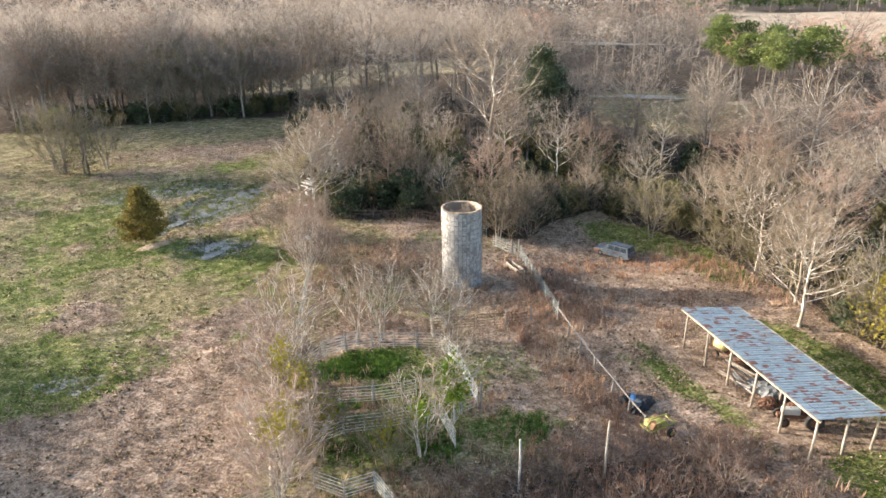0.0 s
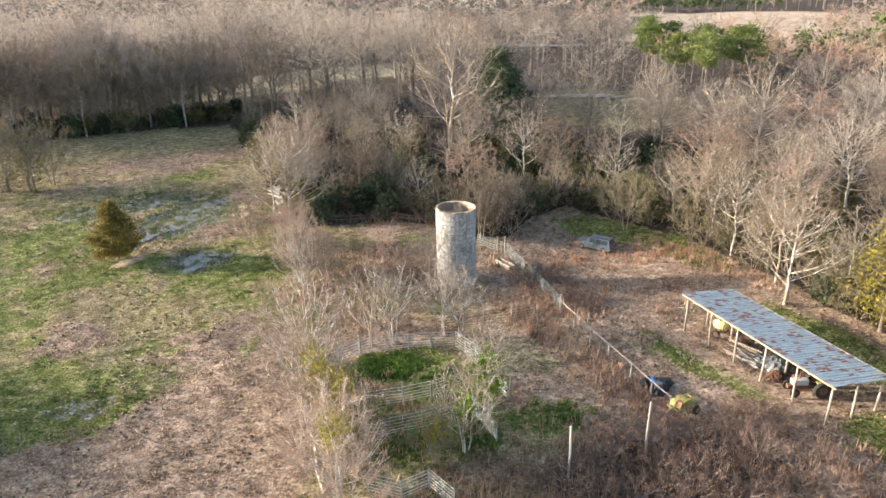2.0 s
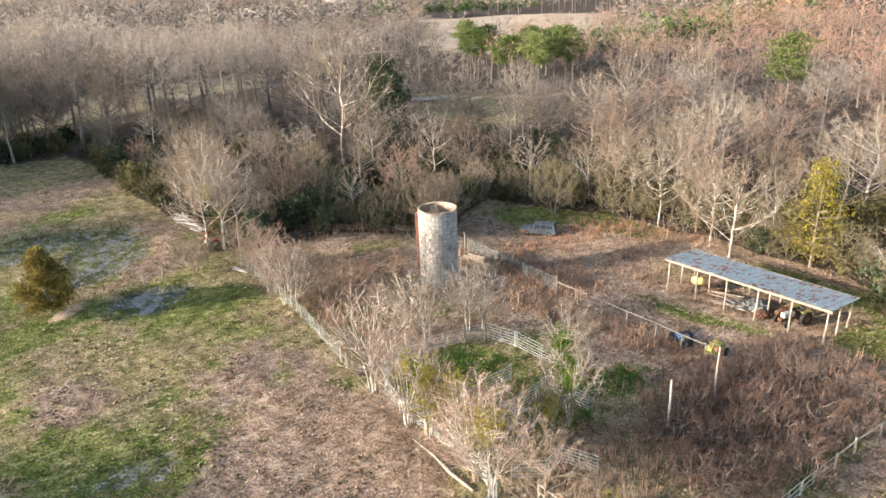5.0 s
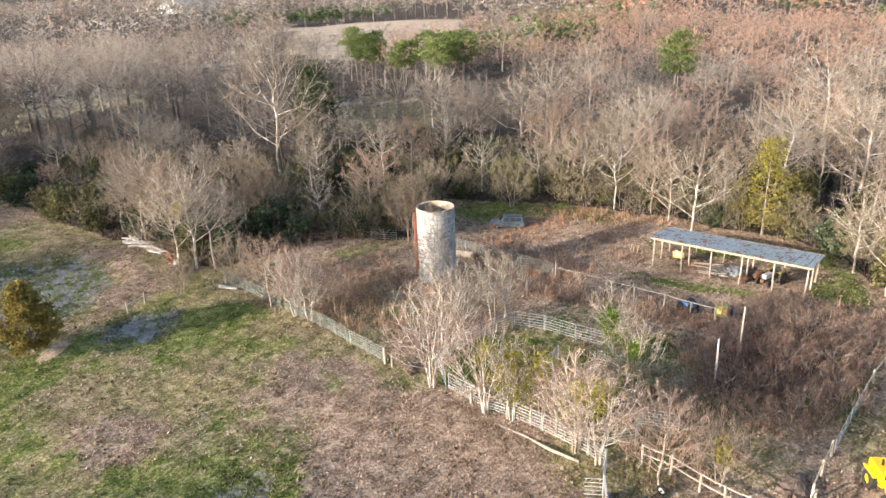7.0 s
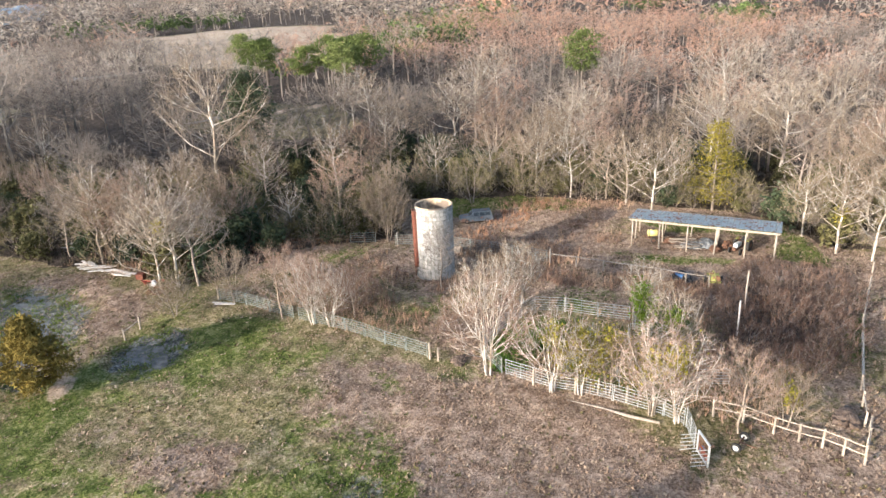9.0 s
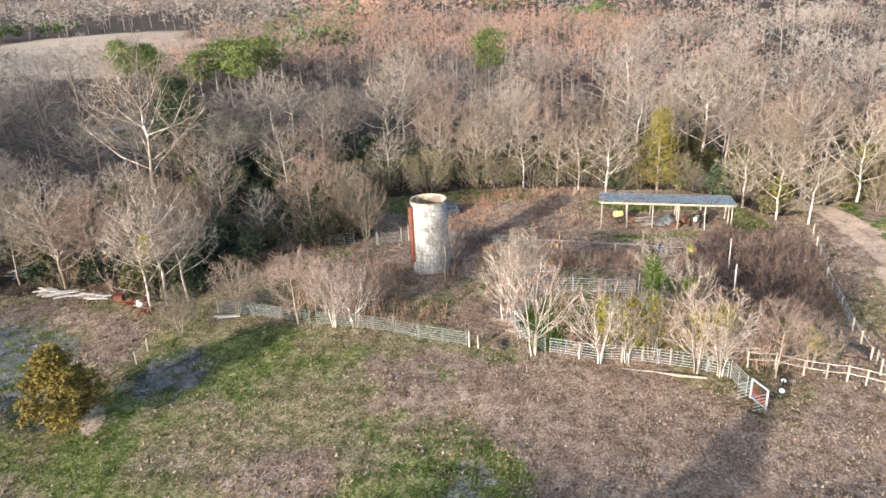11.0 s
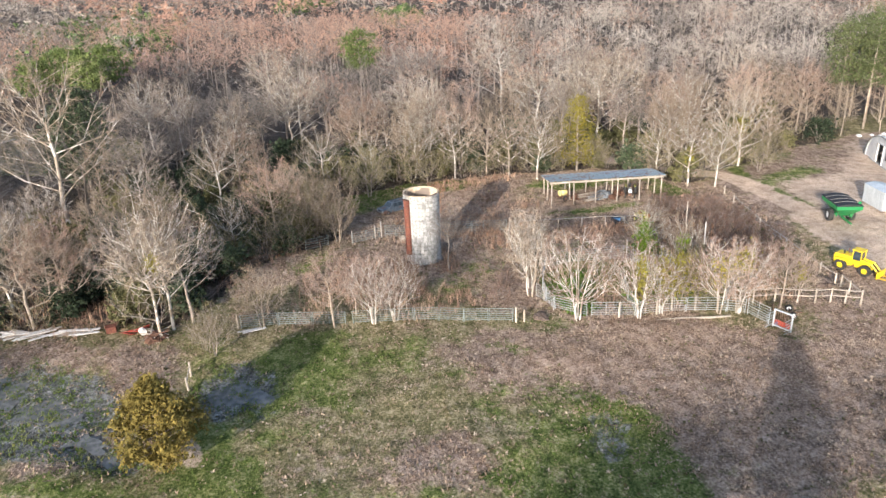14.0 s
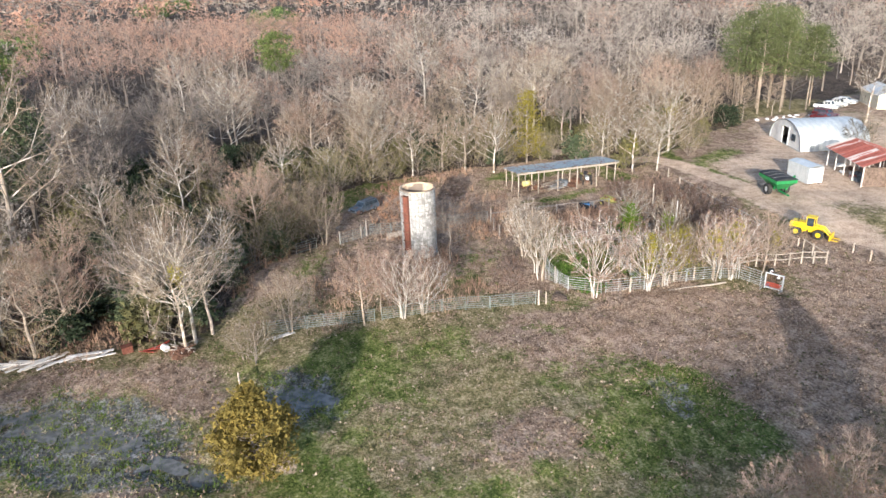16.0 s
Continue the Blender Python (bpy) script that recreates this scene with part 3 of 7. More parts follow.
def water_material():
    mt = bpy.data.materials.new("shallow_water")
    mt.use_nodes = True
    n, l = mt.node_tree.nodes, mt.node_tree.links
    b = n["Principled BSDF"]
    tc, a = n.new("ShaderNodeTexCoord"), n.new("ShaderNodeTexNoise")
    a.inputs["Scale"].default_value, a.inputs["Detail"].default_value = 1.6, 8
    l.new(tc.outputs["Object"], a.inputs["Vector"])
    r = n.new("ShaderNodeValToRGB")
    r.color_ramp.elements[0].position, r.color_ramp.elements[1].position = 0.4, 0.62
    r.color_ramp.elements[0].color, r.color_ramp.elements[1].color = (0.09, 0.09, 0.085, 1), (0.19, 0.185, 0.175, 1)
    l.new(a.outputs["Fac"], r.inputs["Fac"]), l.new(r.outputs["Color"], b.inputs["Base Color"])
    b.inputs["Roughness"].default_value, b.inputs["IOR"].default_value = 0.3, 1.33
    bp = n.new("ShaderNodeBump")
    bp.inputs["Strength"].default_value, bp.inputs["Distance"].default_value = 0.12, 0.02
    l.new(a.outputs["Fac"], bp.inputs["Height"]), l.new(bp.outputs[0], b.inputs["Normal"])
    return mt


M["water"] = water_material()


def pool(cx, cy, rx, ry, turn, z, label):
    """A flat sheet of water with an uneven shore."""
    r = random.Random(int(cx * 10 + cy))
    rim = [(math.cos(a), math.sin(a), 1 + 0.24 * math.sin(3 * a + cx) + 0.18 * math.sin(5 * a + cy) + 0.1 * math.sin(11 * a) + r.uniform(-0.1, 0.1)) for a in np.linspace(0, 6.2832, 41)[:-1]]
    s = Shape()
    s.add([(0, 0, 0)] + [(rx * c * k, ry * w * k, 0) for c, w, k in rim], [(0, i + 1, (i + 1) % 40 + 1) for i in range(40)])
    tagged(part("water", s, M["water"], at=pose(cx, cy, z, 0, 0, turn)), label, "puddle", "standing water", "structure")


for cx, cy, rx, ry, turn, depth in (POOLS[0], (-6.2, 93.6, 0.8, 2.2, -40, 0.3), (-3.4, 95.6, 0.9, 1.5, -30, 0.3), (-1.0, 97.8, 1.4, 2.0, -40, 0.3), (1.4, 101.4, 1.2, 1.8, -40, 0.3), (3.6, 103.2, 0.8, 1.2, 0, 0.3), (-4.0, 106.6, 1.6, 0.9, 5, 0.24), POOLS[4]):
    pool(cx, cy, rx * 1.2, ry * 1.2, turn, float(np.median(height(cx + np.linspace(-0.4, 0.4, 9) * rx, cy + np.linspace(-0.4, 0.4, 9) * ry))) + depth * 0.1, "shallow grey standing water among the pasture grass")
pool(139, 238, 16, 5, -40, float(height(139, 238)) + 0.8, "distant pale pond at the edge of the field")
pool(92, 142, 9, 2.5, -30, float(height(92, 142)) + 0.5, "narrow water in the woodland glade")


# ---- trees ----
def unit(v):
    return v / (np.linalg.norm(v) + 1e-9)


def grow(seed, tall, spread, stems=1, limbs=18, subs=6, twigs=20, start=0.2, rise=0.7, thick=1.0, twig_w=0.035, twig_l=0.9, sides=(6, 3, 3), segs=(5, 3, 1), ragged=0.16, tangle=0.56, fork=0.6):
    """A bare tree whose limbs rise from the trunk and end on a rounded crown: the wood as one shape, the twigs as thin triangles."""
    r = np.random.RandomState(seed)
    wood, tw = Shape(), []
    low = start * 0.9
    mid = np.array([0, 0, tall * (low + 1) * 0.5])
    radius = np.array([spread, spread, tall * (1 - low) * 0.5])

    def curve(a, b, c, n, wob):
        pts = [a * (1 - u) ** 2 + 2 * b * u * (1 - u) + c * u * u for u in np.linspace(0, 1, n + 1)]
        size = np.linalg.norm(c - a)
        return [pts[0]] + [p + r.normal(0, wob * size, 3) for p in pts[1:-1]] + [pts[-1]]

    def along(pts, u):
        k = u * (len(pts) - 1)
        i = min(int(k), len(pts) - 2)
        return pts[i] + (pts[i + 1] - pts[i]) * (k - i), unit(pts[i + 1] - pts[i])

    def unit_rows(v):
        return v / (np.linalg.norm(v, axis=1)[:, None] + 1e-9)

    def brush(pts, count, lo=0.15):
        if not count:
            return
        line_pts = np.array(pts)
        k = r.uniform(lo, 1, count) * (len(line_pts) - 1)
        i = np.minimum(k.astype(int), len(line_pts) - 2)
        seg = line_pts[i + 1] - line_pts[i]
        p = line_pts[i] + seg * (k - i)[:, None]
        out = unit_rows((p - mid) / radius + np.array([0, 0, 0.25]))
        w = unit_rows(unit_rows(seg) * 0.42 + out * 0.42 + r.normal(0, tangle, (count, 3)))
        side = unit_rows(np.cross(w, r.normal(0, 1, (count, 3)))) * (twig_w * r.uniform(0.6, 1.3, count))[:, None]
        tw.append(np.stack([p - side / 2, p + side / 2, p + w * (twig_l * r.uniform(0.45, 1.2, count))[:, None]], 1))

    rad = thick * tall * 0.016 / (stems ** 0.4)
    trunks = []
    for s in range(stems):
        a = 6.28 * (s + r.uniform(-0.3, 0.3)) / max(stems, 1)
        lean = np.array([math.cos(a), math.sin(a), 0]) * (0.03 * tall if stems == 1 else spread * r.uniform(0.3, 0.55))
        foot = np.array([math.cos(a), math.sin(a), 0]) * (0.0 if stems == 1 else 0.16) + np.array([0, 0, -0.3])
        top = lean + np.array([0, 0, tall * (fork if stems == 1 else r.uniform(0.72, 0.92))])
        t = curve(foot, foot + np.array([0, 0, tall * 0.4]) + lean * 0.3, top, segs[0], 0.012)
        wood.tube(t, np.linspace(rad, rad * (0.4 if stems == 1 else 0.14), len(t)), sides[0], caps=False)
        brush(t, twigs, 0.72)
        trunks.append(t)
    for k in range(limbs):
        z = 1 - (k + 0.5) / limbs * 1.35
        a = k * 2.39996 + r.uniform(-0.25, 0.25)
        flat = math.sqrt(max(0, 1 - z * z))
        end = mid + radius * np.array([flat * math.cos(a), flat * math.sin(a), z]) * r.uniform(1 - ragged * 1.6, 1 + ragged)
        t = min(trunks, key=lambda q: np.hypot(q[-1][0] - end[0], q[-1][1] - end[1])) if r.rand() < 0.8 else trunks[r.randint(stems)]
        reach = np.hypot(end[0], end[1])
        u = np.clip((end[2] - reach * rise * r.uniform(0.8, 1.4)) / (tall * (fork if stems == 1 else 1.0)), start * 0.95, 0.98 if stems == 1 else 0.82)
        p, d = along(t, u)
        bend = p + (end - p) * 0.5 + np.array([end[0] - p[0], end[1] - p[1], 0]) * 0.2 - np.array([0, 0, 0.05 * reach])
        lr = np.linspace(max(rad * (1 - 0.6 * u) * 0.46, 0.03), 0.018, segs[1] + 1)
        lim = curve(p, bend, end, segs[1], 0.025)
        wood.tube(lim, lr, sides[1], caps=False)
        brush(lim, twigs // 2, 0.5)
        for j in range(subs):
            q, e = along(lim, 0.3 + 0.68 * (j + r.rand()) / subs)
            tip = q + unit(e + r.normal(0, 0.72, 3) + np.array([0, 0, 0.08])) * np.linalg.norm(end - p) * r.uniform(0.26, 0.48)
            out = (tip - mid) / radius
            n = np.linalg.norm(out)
            if n > 1.12:
                tip = mid + radius * out / n * 1.1
            sub = curve(q, (q + tip) / 2 + e * 0.1, tip, segs[2], 0.03)
            if sides[2]:
                wood.tube(sub, np.linspace(max(lr[1] * 0.4, 0.02), 0.011, len(sub)), sides[2], caps=False)
            brush(sub, twigs)
    return wood, np.concatenate(tw)


def tri_mesh(name, tris, mt):
    n = len(tris)
    me = bpy.data.meshes.new(name)
    me.vertices.add(3 * n), me.loops.add(3 * n), me.polygons.add(n)
    me.vertices.foreach_set("co", np.ascontiguousarray(tris, np.float32).ravel())
    me.loops.foreach_set("vertex_index", np.arange(3 * n, dtype=np.int32))
    me.polygons.foreach_set("loop_start", np.arange(0, 3 * n, 3, dtype=np.int32))
    me.update(calc_edges=True)
    me.materials.append(mt)
    return me


def wood_mesh(shape, mt):
    me = bpy.data.meshes.new("trunk")
    me.from_pydata(shape.v, [], shape.f)
    me.shade_smooth()
    me.materials.append(mt)
    return me


def leaves(r, centres, count, spread, size, flat=0.0):
    """Small leaf triangles scattered round the centres."""
    c = centres[r.randint(0, len(centres), count)] + r.normal(0, spread, (count, 3)) * np.array([1, 1, 1 - flat])
    a, b = r.normal(0, 1, (count, 3)), r.normal(0, 1, (count, 3))
    a /= np.linalg.norm(a, axis=1)[:, None]
    b /= np.linalg.norm(b, axis=1)[:, None]
    s = size * r.uniform(0.5, 1.3, (count, 1))
    return np.stack([c - a * s / 2, c + a * s / 2, c + b * s], 1)


TREES = {}


def tree_kind(key, tall, bark, twig, **how):
    shapes = []
    for seed in how.pop("seeds"):
        wood, tw = grow(seed, tall, **how)
        shapes.append((wood_mesh(wood, M[bark]), tri_mesh("crown", tw, M[twig])))
    TREES[key] = (tall, shapes)


tree_kind("white", 14.0, "bark_pale", "twig_tan", seeds=(1, 2, 3), spread=5.2, limbs=22, subs=9, twigs=19, start=0.26, rise=0.75, twig_w=0.026, twig_l=0.75, thick=0.9, ragged=0.2, tangle=0.7)
tree_kind("brown", 13.0, "bark_tan", "twig_tan", seeds=(4, 5, 6), spread=4.6, limbs=24, subs=9, twigs=20, start=0.2, rise=0.7, twig_w=0.027, twig_l=0.7, ragged=0.12, tangle=0.75)
tree_kind("grey", 15.0, "bark", "twig_grey", seeds=(7, 8), spread=5.0, limbs=24, subs=8, twigs=20, start=0.36, rise=0.65, twig_w=0.027, twig_l=0.75, ragged=0.16, tangle=0.7)
tree_kind("red", 11.0, "bark_tan", "twig_red", seeds=(9, 10, 11), spread=4.0, limbs=24, subs=9, twigs=20, start=0.22, rise=0.75, twig_w=0.025, twig_l=0.65, ragged=0.12, tangle=0.75)
tree_kind("scrub", 7.0, "bark_tan", "twig_tan", seeds=(12, 13, 14), spread=2.7, stems=3, limbs=24, subs=9, twigs=18, start=0.26, rise=0.9, twig_w=0.022, twig_l=0.5, ragged=0.12, tangle=0.75)
tree_kind("birch", 7.5, "bark_pale", "twig_red", seeds=(15, 16, 17), spread=3.0, stems=4, limbs=26, subs=8, twigs=19, start=0.3, rise=0.85, twig_w=0.021, twig_l=0.5, thick=1.05, ragged=0.12, tangle=0.7)
tree_kind("olive", 8.0, "bark", "twig_olive", seeds=(18, 19), spread=3.6, stems=2, limbs=24, subs=9, twigs=20, start=0.1, rise=0.7, twig_w=0.027, twig_l=0.6, ragged=0.12, tangle=0.75)
tree_kind("bush", 4.0, "bark", "twig_olive", seeds=(20, 21), spread=2.3, stems=3, limbs=16, subs=5, twigs=15, start=0.02, rise=0.6, twig_w=0.029, twig_l=0.5, ragged=0.12, tangle=0.75)
tree_kind("thin", 7.0, "bark_pale", "twig_tan", seeds=(22, 23), spread=2.4, stems=3, limbs=18, subs=7, twigs=14, start=0.32, rise=0.9, twig_w=0.021, twig_l=0.5, thick=1.05, ragged=0.14, tangle=0.7)
tree_kind("umber", 13.0, "bark", "twig_umber", seeds=(27, 28), spread=4.6, limbs=24, subs=8, twigs=20, start=0.24, rise=0.65, twig_w=0.027, twig_l=0.7, ragged=0.16, tangle=0.7)
tree_kind("bramble", 2.0, "bark", "twig_bramble", seeds=(24, 25, 26), spread=1.7, stems=4, limbs=16, subs=5, twigs=15, start=0.02, rise=0.5, twig_w=0.024, twig_l=0.42, ragged=0.2, tangle=0.7)
LOOK = {"umber": "bare dark umber-brown woodland tree", "bramble": "low mound of leafless red-brown brambles", "thin": "slender bare tree with few tan twigs", "white": "tall bare tree with pale bark and spreading limbs", "brown": "bare brown woodland tree with fine tan twigs", "grey": "bare dark grey woodland tree", "red": "bare tree with reddish tan twigs",
        "scrub": "slender many-stemmed bare tree with tan twigs", "birch": "small bare tree with whitish stems and rosy twigs", "olive": "dense bare tree in an olive haze of twigs", "bush": "rounded leafless olive-brown bush"}
PICK = random.Random(5)


def tree(key, x, y, tall=None, group="", label=""):
    own, shapes = TREES[key]
    wood, crown = shapes[PICK.randrange(len(shapes))]
    k = (tall or own * PICK.uniform(0.85, 1.15)) / own
    w = k * PICK.uniform(0.92, 1.1)
    ob = thing({"bush": "bare_bush", "bramble": "bramble_bush"}.get(key, "bare_tree"), label or LOOK[key], "bush" if key in ("bush", "bramble") else "tree", ground(x, y, PICK.uniform(0, 360)) @ Matrix.Diagonal((w, w, k, 1)), group)
    part("trunk", wood, None, ob)
    part("crown", crown, None, ob)
    return ob


TRUNKS = [  # kind, x, y, height
    ("birch", 6.9, 70.6, 7.0), ("birch", 6.8, 68.6, 6.4), ("red", 7.3, 74.4, 8.0), ("birch", 3.1, 51.7, 9.0), ("thin", 9.0, 54.6, 7.6), ("thin", 11.0, 54.0, 7.8), ("thin", 15.6, 53.2, 6.8), ("thin", 16.8, 52.6, 6.4),
    ("birch", 1.9, 46.1, 7.4), ("thin", 2.0, 43.9, 6.4), ("scrub", 2.7, 41.9, 6.2), ("birch", 1.1, 38.5, 7.2), ("birch", 0.7, 36.7, 7.4), ("red", 0.6, 32.5, 7.0), ("scrub", 2.6, 29.3, 4.6),
    ("white", 13.2, 40.4, 7.4), ("olive", 7.6, 37.6, 4.4), ("thin", 10.0, 37.8, 6.6), ("olive", 3.6, 39.4, 5.4),
    ("scrub", 8.8, 81.1, 6.1), ("olive", 4.2, 85.0, 5.0), ("scrub", 5.3, 85.8, 3.6), ("grey", 17.6, 61.4, 7.4), ("red", 9.2, 72.2, 6.0), ("red", 9.0, 67.2, 6.0),
    ("white", 10.2, 89.6, 13.5), ("white", 8.6, 90.4, 11.5), ("grey", 11.6, 88.0, 10.5), ("grey", 12.6, 93.0, 11.0), ("red", 14.5, 100.0, 11.0), ("brown", 13.0, 103.0, 11.0), ("white", 16.5, 106.0, 12.0),
    ("scrub", 29.6, 73.2, 8.0), ("olive", 31.5, 76.0, 7.0), ("olive", 27.6, 78.8, 6.6), ("red", 31.7, 80.6, 10.5), ("scrub", 33.0, 75.0, 7.0), ("red", 23.0, 91.4, 9.0), ("brown", 21.0, 93.0, 9.5), ("white", 44.6, 88.7, 11.5), ("red", 48.5, 86.3, 10.5), ("white", 77.4, 99.0, 13.0), ("white", 82.0, 105.0, 13.5), ("white", 53.2, 60.2, 10.5), ("white", 70.0, 56.0, 13.0), ("white", 116.0, 85.0, 15.0), ("white", 69.7, 20.3, 16.0), ("red", 17.2, 102.3, 9.0), ("white", 45.4, 42.9, 10.8), ("white", 48.2, 46.5, 10.0), ("brown", 50.5, 49.5, 9.5),
    ("white", 58.5, 57.0, 12.6), ("red", 59.5, 68.3, 13.0), ("white", 79.0, 78.0, 17.0), ("white", 97.0, 35.3, 19.0), ("white", 62.0, 27.0, 17.0), ("white", 38.4, 22.3, 11.0), ("white", 36.6, 19.0, 10.5), ("white", 42.0, 25.5, 9.5), ("olive", 41.0, 9.5, 4.5), ("olive", 43.0, 6.5, 5.5), ("white", 45.0, 10.5, 13.0), ("brown", 47.5, 4.0, 13.0),
    ("olive", 47.0, 68.0, 7.5), ("white", 49.8, 74.5, 9.5), ("scrub", 44.0, 79.0, 6.0), ("scrub", 38.5, 79.5, 5.5), ("brown", 52.0, 62.0, 10.0), ("white", 42.0, 108.0, 23.0), ("brown", 22.0, 96.0, 11.5), ("olive", 25.0, 92.0, 9.0),
    ("white", 52.0, 15.5, 14.5), ("brown", 47.0, 21.0, 13.0), ("grey", -21.5, 121.5, 11.5), ("olive", -18.5, 124.0, 10.0), ("olive", -25.0, 123.0, 11.0), ("grey", -27.0, 128.0, 11.0),
    ("olive", 29.5, -15.0, 6.0), ("white", 44.0, -34.0, 12.0),
]
for key, x, y, tall in TRUNKS:
    tree(key, x, y, tall)

# the row under the drone's way, and the scattered trees west of the pasture that throw the long shadows
for x, y, tall in ((-29.5, 63.5, 5.0), (-28.6, 60.5, 5.6), (-30.0, 57.5, 6.0), (-28.8, 54.5, 6.0), (-30.6, 51.5, 6.4), (-29.0, 48.5, 6.0), (-31.0, 45.5, 6.2), (-29.6, 42.0, 6.0), (-27.6, 57.0, 4.6), (-27.4, 51.2, 4.8), (-33.6, 66.0, 6.4), (-34.2, 62.2, 7.0), (-33.4, 58.6, 6.6), (-36.5, 71.0, 7.5), (-38.0, 64.0, 8.0), (-46.0, 70.0, 11.0),
                   (-52.0, 80.0, 11.5), (-60.0, 92.0, 12.0), (-62.0, 110.0, 12.0), (-56.0, 124.0, 12.0), (-70.0, 100.0, 13.0), (-45.0, 132.0, 12.0), (-66.0, 76.0, 12.0)):
    tree(PICK.choice(("scrub", "red", "red")), x, y, tall, "trees west of the pasture")
for i in range(4):
    tree("grey", -30.0 - 4.0 * i, 170.0 - 5.2 * i, 15.0 + 3 * PICK.random(), "trees west of the pasture")


def scatter(seed, n, box, keep, gap):
    """Points in a box that keep() accepts, none nearer than gap to another."""
    r, out, cells = np.random.RandomState(seed), [], {}
    c = np.c_[r.uniform(box[0], box[2], n), r.uniform(box[1], box[3], n)]
    c = c[keep(c[:, 0], c[:, 1])]
    for x, y in c:
        k = (int(x // gap), int(y // gap))
        near = [q for i in (-1, 0, 1) for j in (-1, 0, 1) for q in cells.get((k[0] + i, k[1] + j), ())]
        if all((x - a) ** 2 + (y - b) ** 2 > gap * gap for a, b in near):
            cells.setdefault(k, []).append((x, y))
            out.append((x, y))
    return np.array(out)


def edge_distance(x, y):
    """Metres to the rim of the clearing."""
    d = np.full(np.shape(x), 1e9)
    for (ax, ay), (bx, by) in zip(CLEARING, CLEARING[1:]):
        l2 = (bx - ax) ** 2 + (by - ay) ** 2
        u = np.clip(((x - ax) * (bx - ax) + (y - ay) * (by - ay)) / l2, 0, 1)
        d = np.minimum(d, np.hypot(x - ax - u * (bx - ax), y - ay - u * (by - ay)))
    return d


fixed = np.array([(x, y) for _, x, y, _ in TRUNKS])


def near_woods(x, y):
    free = np.min(np.hypot(x[:, None] - fixed[:, 0], y[:, None] - fixed[:, 1]), axis=1) > 2.6
    return woods_mask(x, y) & free & (edge_distance(x, y) < 26) & (x > -40) & (y > -30)


for x, y in scatter(3, 4200, (-40, -30, 90, 186), near_woods, 5.9)[:250]:
    d = float(edge_distance(x, y))
    roll = PICK.random()
    if y > 150 and x < 30:
        key, tall = ("grey", PICK.uniform(14, 23)) if roll < 0.35 else ("brown", PICK.uniform(13, 21)) if roll < 0.65 else ("red", PICK.uniform(11, 16)) if roll < 0.85 else ("olive", PICK.uniform(4, 7))
    elif y > 72 and x < 62:
        k = min(1.0, 0.62 + d / 45)
        key, tall = ("olive", k * PICK.uniform(5, 8)) if roll < 0.22 else ("scrub", k * PICK.uniform(6, 9)) if roll < 0.32 else ("umber", k * PICK.uniform(8, 13)) if roll < 0.6 else ("grey", k * PICK.uniform(8, 14)) if roll < 0.72 else ("brown", k * PICK.uniform(7, 12)) if roll < 0.82 else ("red", k * PICK.uniform(7, 11)) if roll < 0.93 else ("white", k * PICK.uniform(9, 12))
    elif d < 6:
        key, tall = ("olive", PICK.uniform(4.5, 7)) if roll < 0.4 else ("scrub", PICK.uniform(5, 8)) if roll < 0.65 else ("brown", PICK.uniform(7, 10)) if roll < 0.87 else ("white", PICK.uniform(8, 11))
    else:
        key, tall = ("brown", PICK.uniform(8, 13)) if roll < 0.4 else ("red", PICK.uniform(8, 13)) if roll < 0.6 else ("grey", PICK.uniform(8, 13)) if roll < 0.82 else ("white", PICK.uniform(10, 15))
    tree(key, float(x), float(y), tall, "woodland trees round the clearing")
for x, y in scatter(4, 900, (-44, 163, 14, 186), lambda x, y: woods_mask(x, y), 4.8)[:46]:
    tree(PICK.choice(("grey", "grey", "brown", "olive", "red")), float(x), float(y), PICK.uniform(12, 23), "tall trees at the pasture's far end")
for x, y in scatter(8, 900, (-30, -8, 70, 160), lambda x, y: woods_mask(x, y) & (edge_distance(x, y) < 12), 3.4)[:110]:
    tree("bush", float(x), float(y), PICK.uniform(2.0, 4.2), "bushes along the wood's edge")
for x, y in scatter(9, 4200, (24, 2, 64, 92), lambda x, y: woods_mask(x, y) & (edge_distance(x, y) < 5), 2.2)[:140]:
    tree("bush", float(x), float(y), PICK.uniform(2.4, 5.4), "bushes along the wood's edge")


for x, y in scatter(14, 700, (9, 21, 33, 36), lambda x, y: blob(x, y, 20.5, 28.6, 10.5, 5.6, -8) > 0.45, 1.7)[:64]:
    tree("bramble", float(x), float(y), PICK.uniform(1.1, 2.3), "brambles between the pens and the track")
for x, y in scatter(15, 900, (8, 46, 34, 78), lambda x, y: np.maximum(np.maximum(blob(x, y, 29.5, 56, 2.6, 7, 5), blob(x, y, 14, 68, 6, 3.5, -20)), blob(x, y, 12, 58, 4, 2.5, 0)) > 0.5, 2.1)[:34]:
    tree("bramble", float(x), float(y), PICK.uniform(0.8, 1.6), "brambles in the old cattle yard")


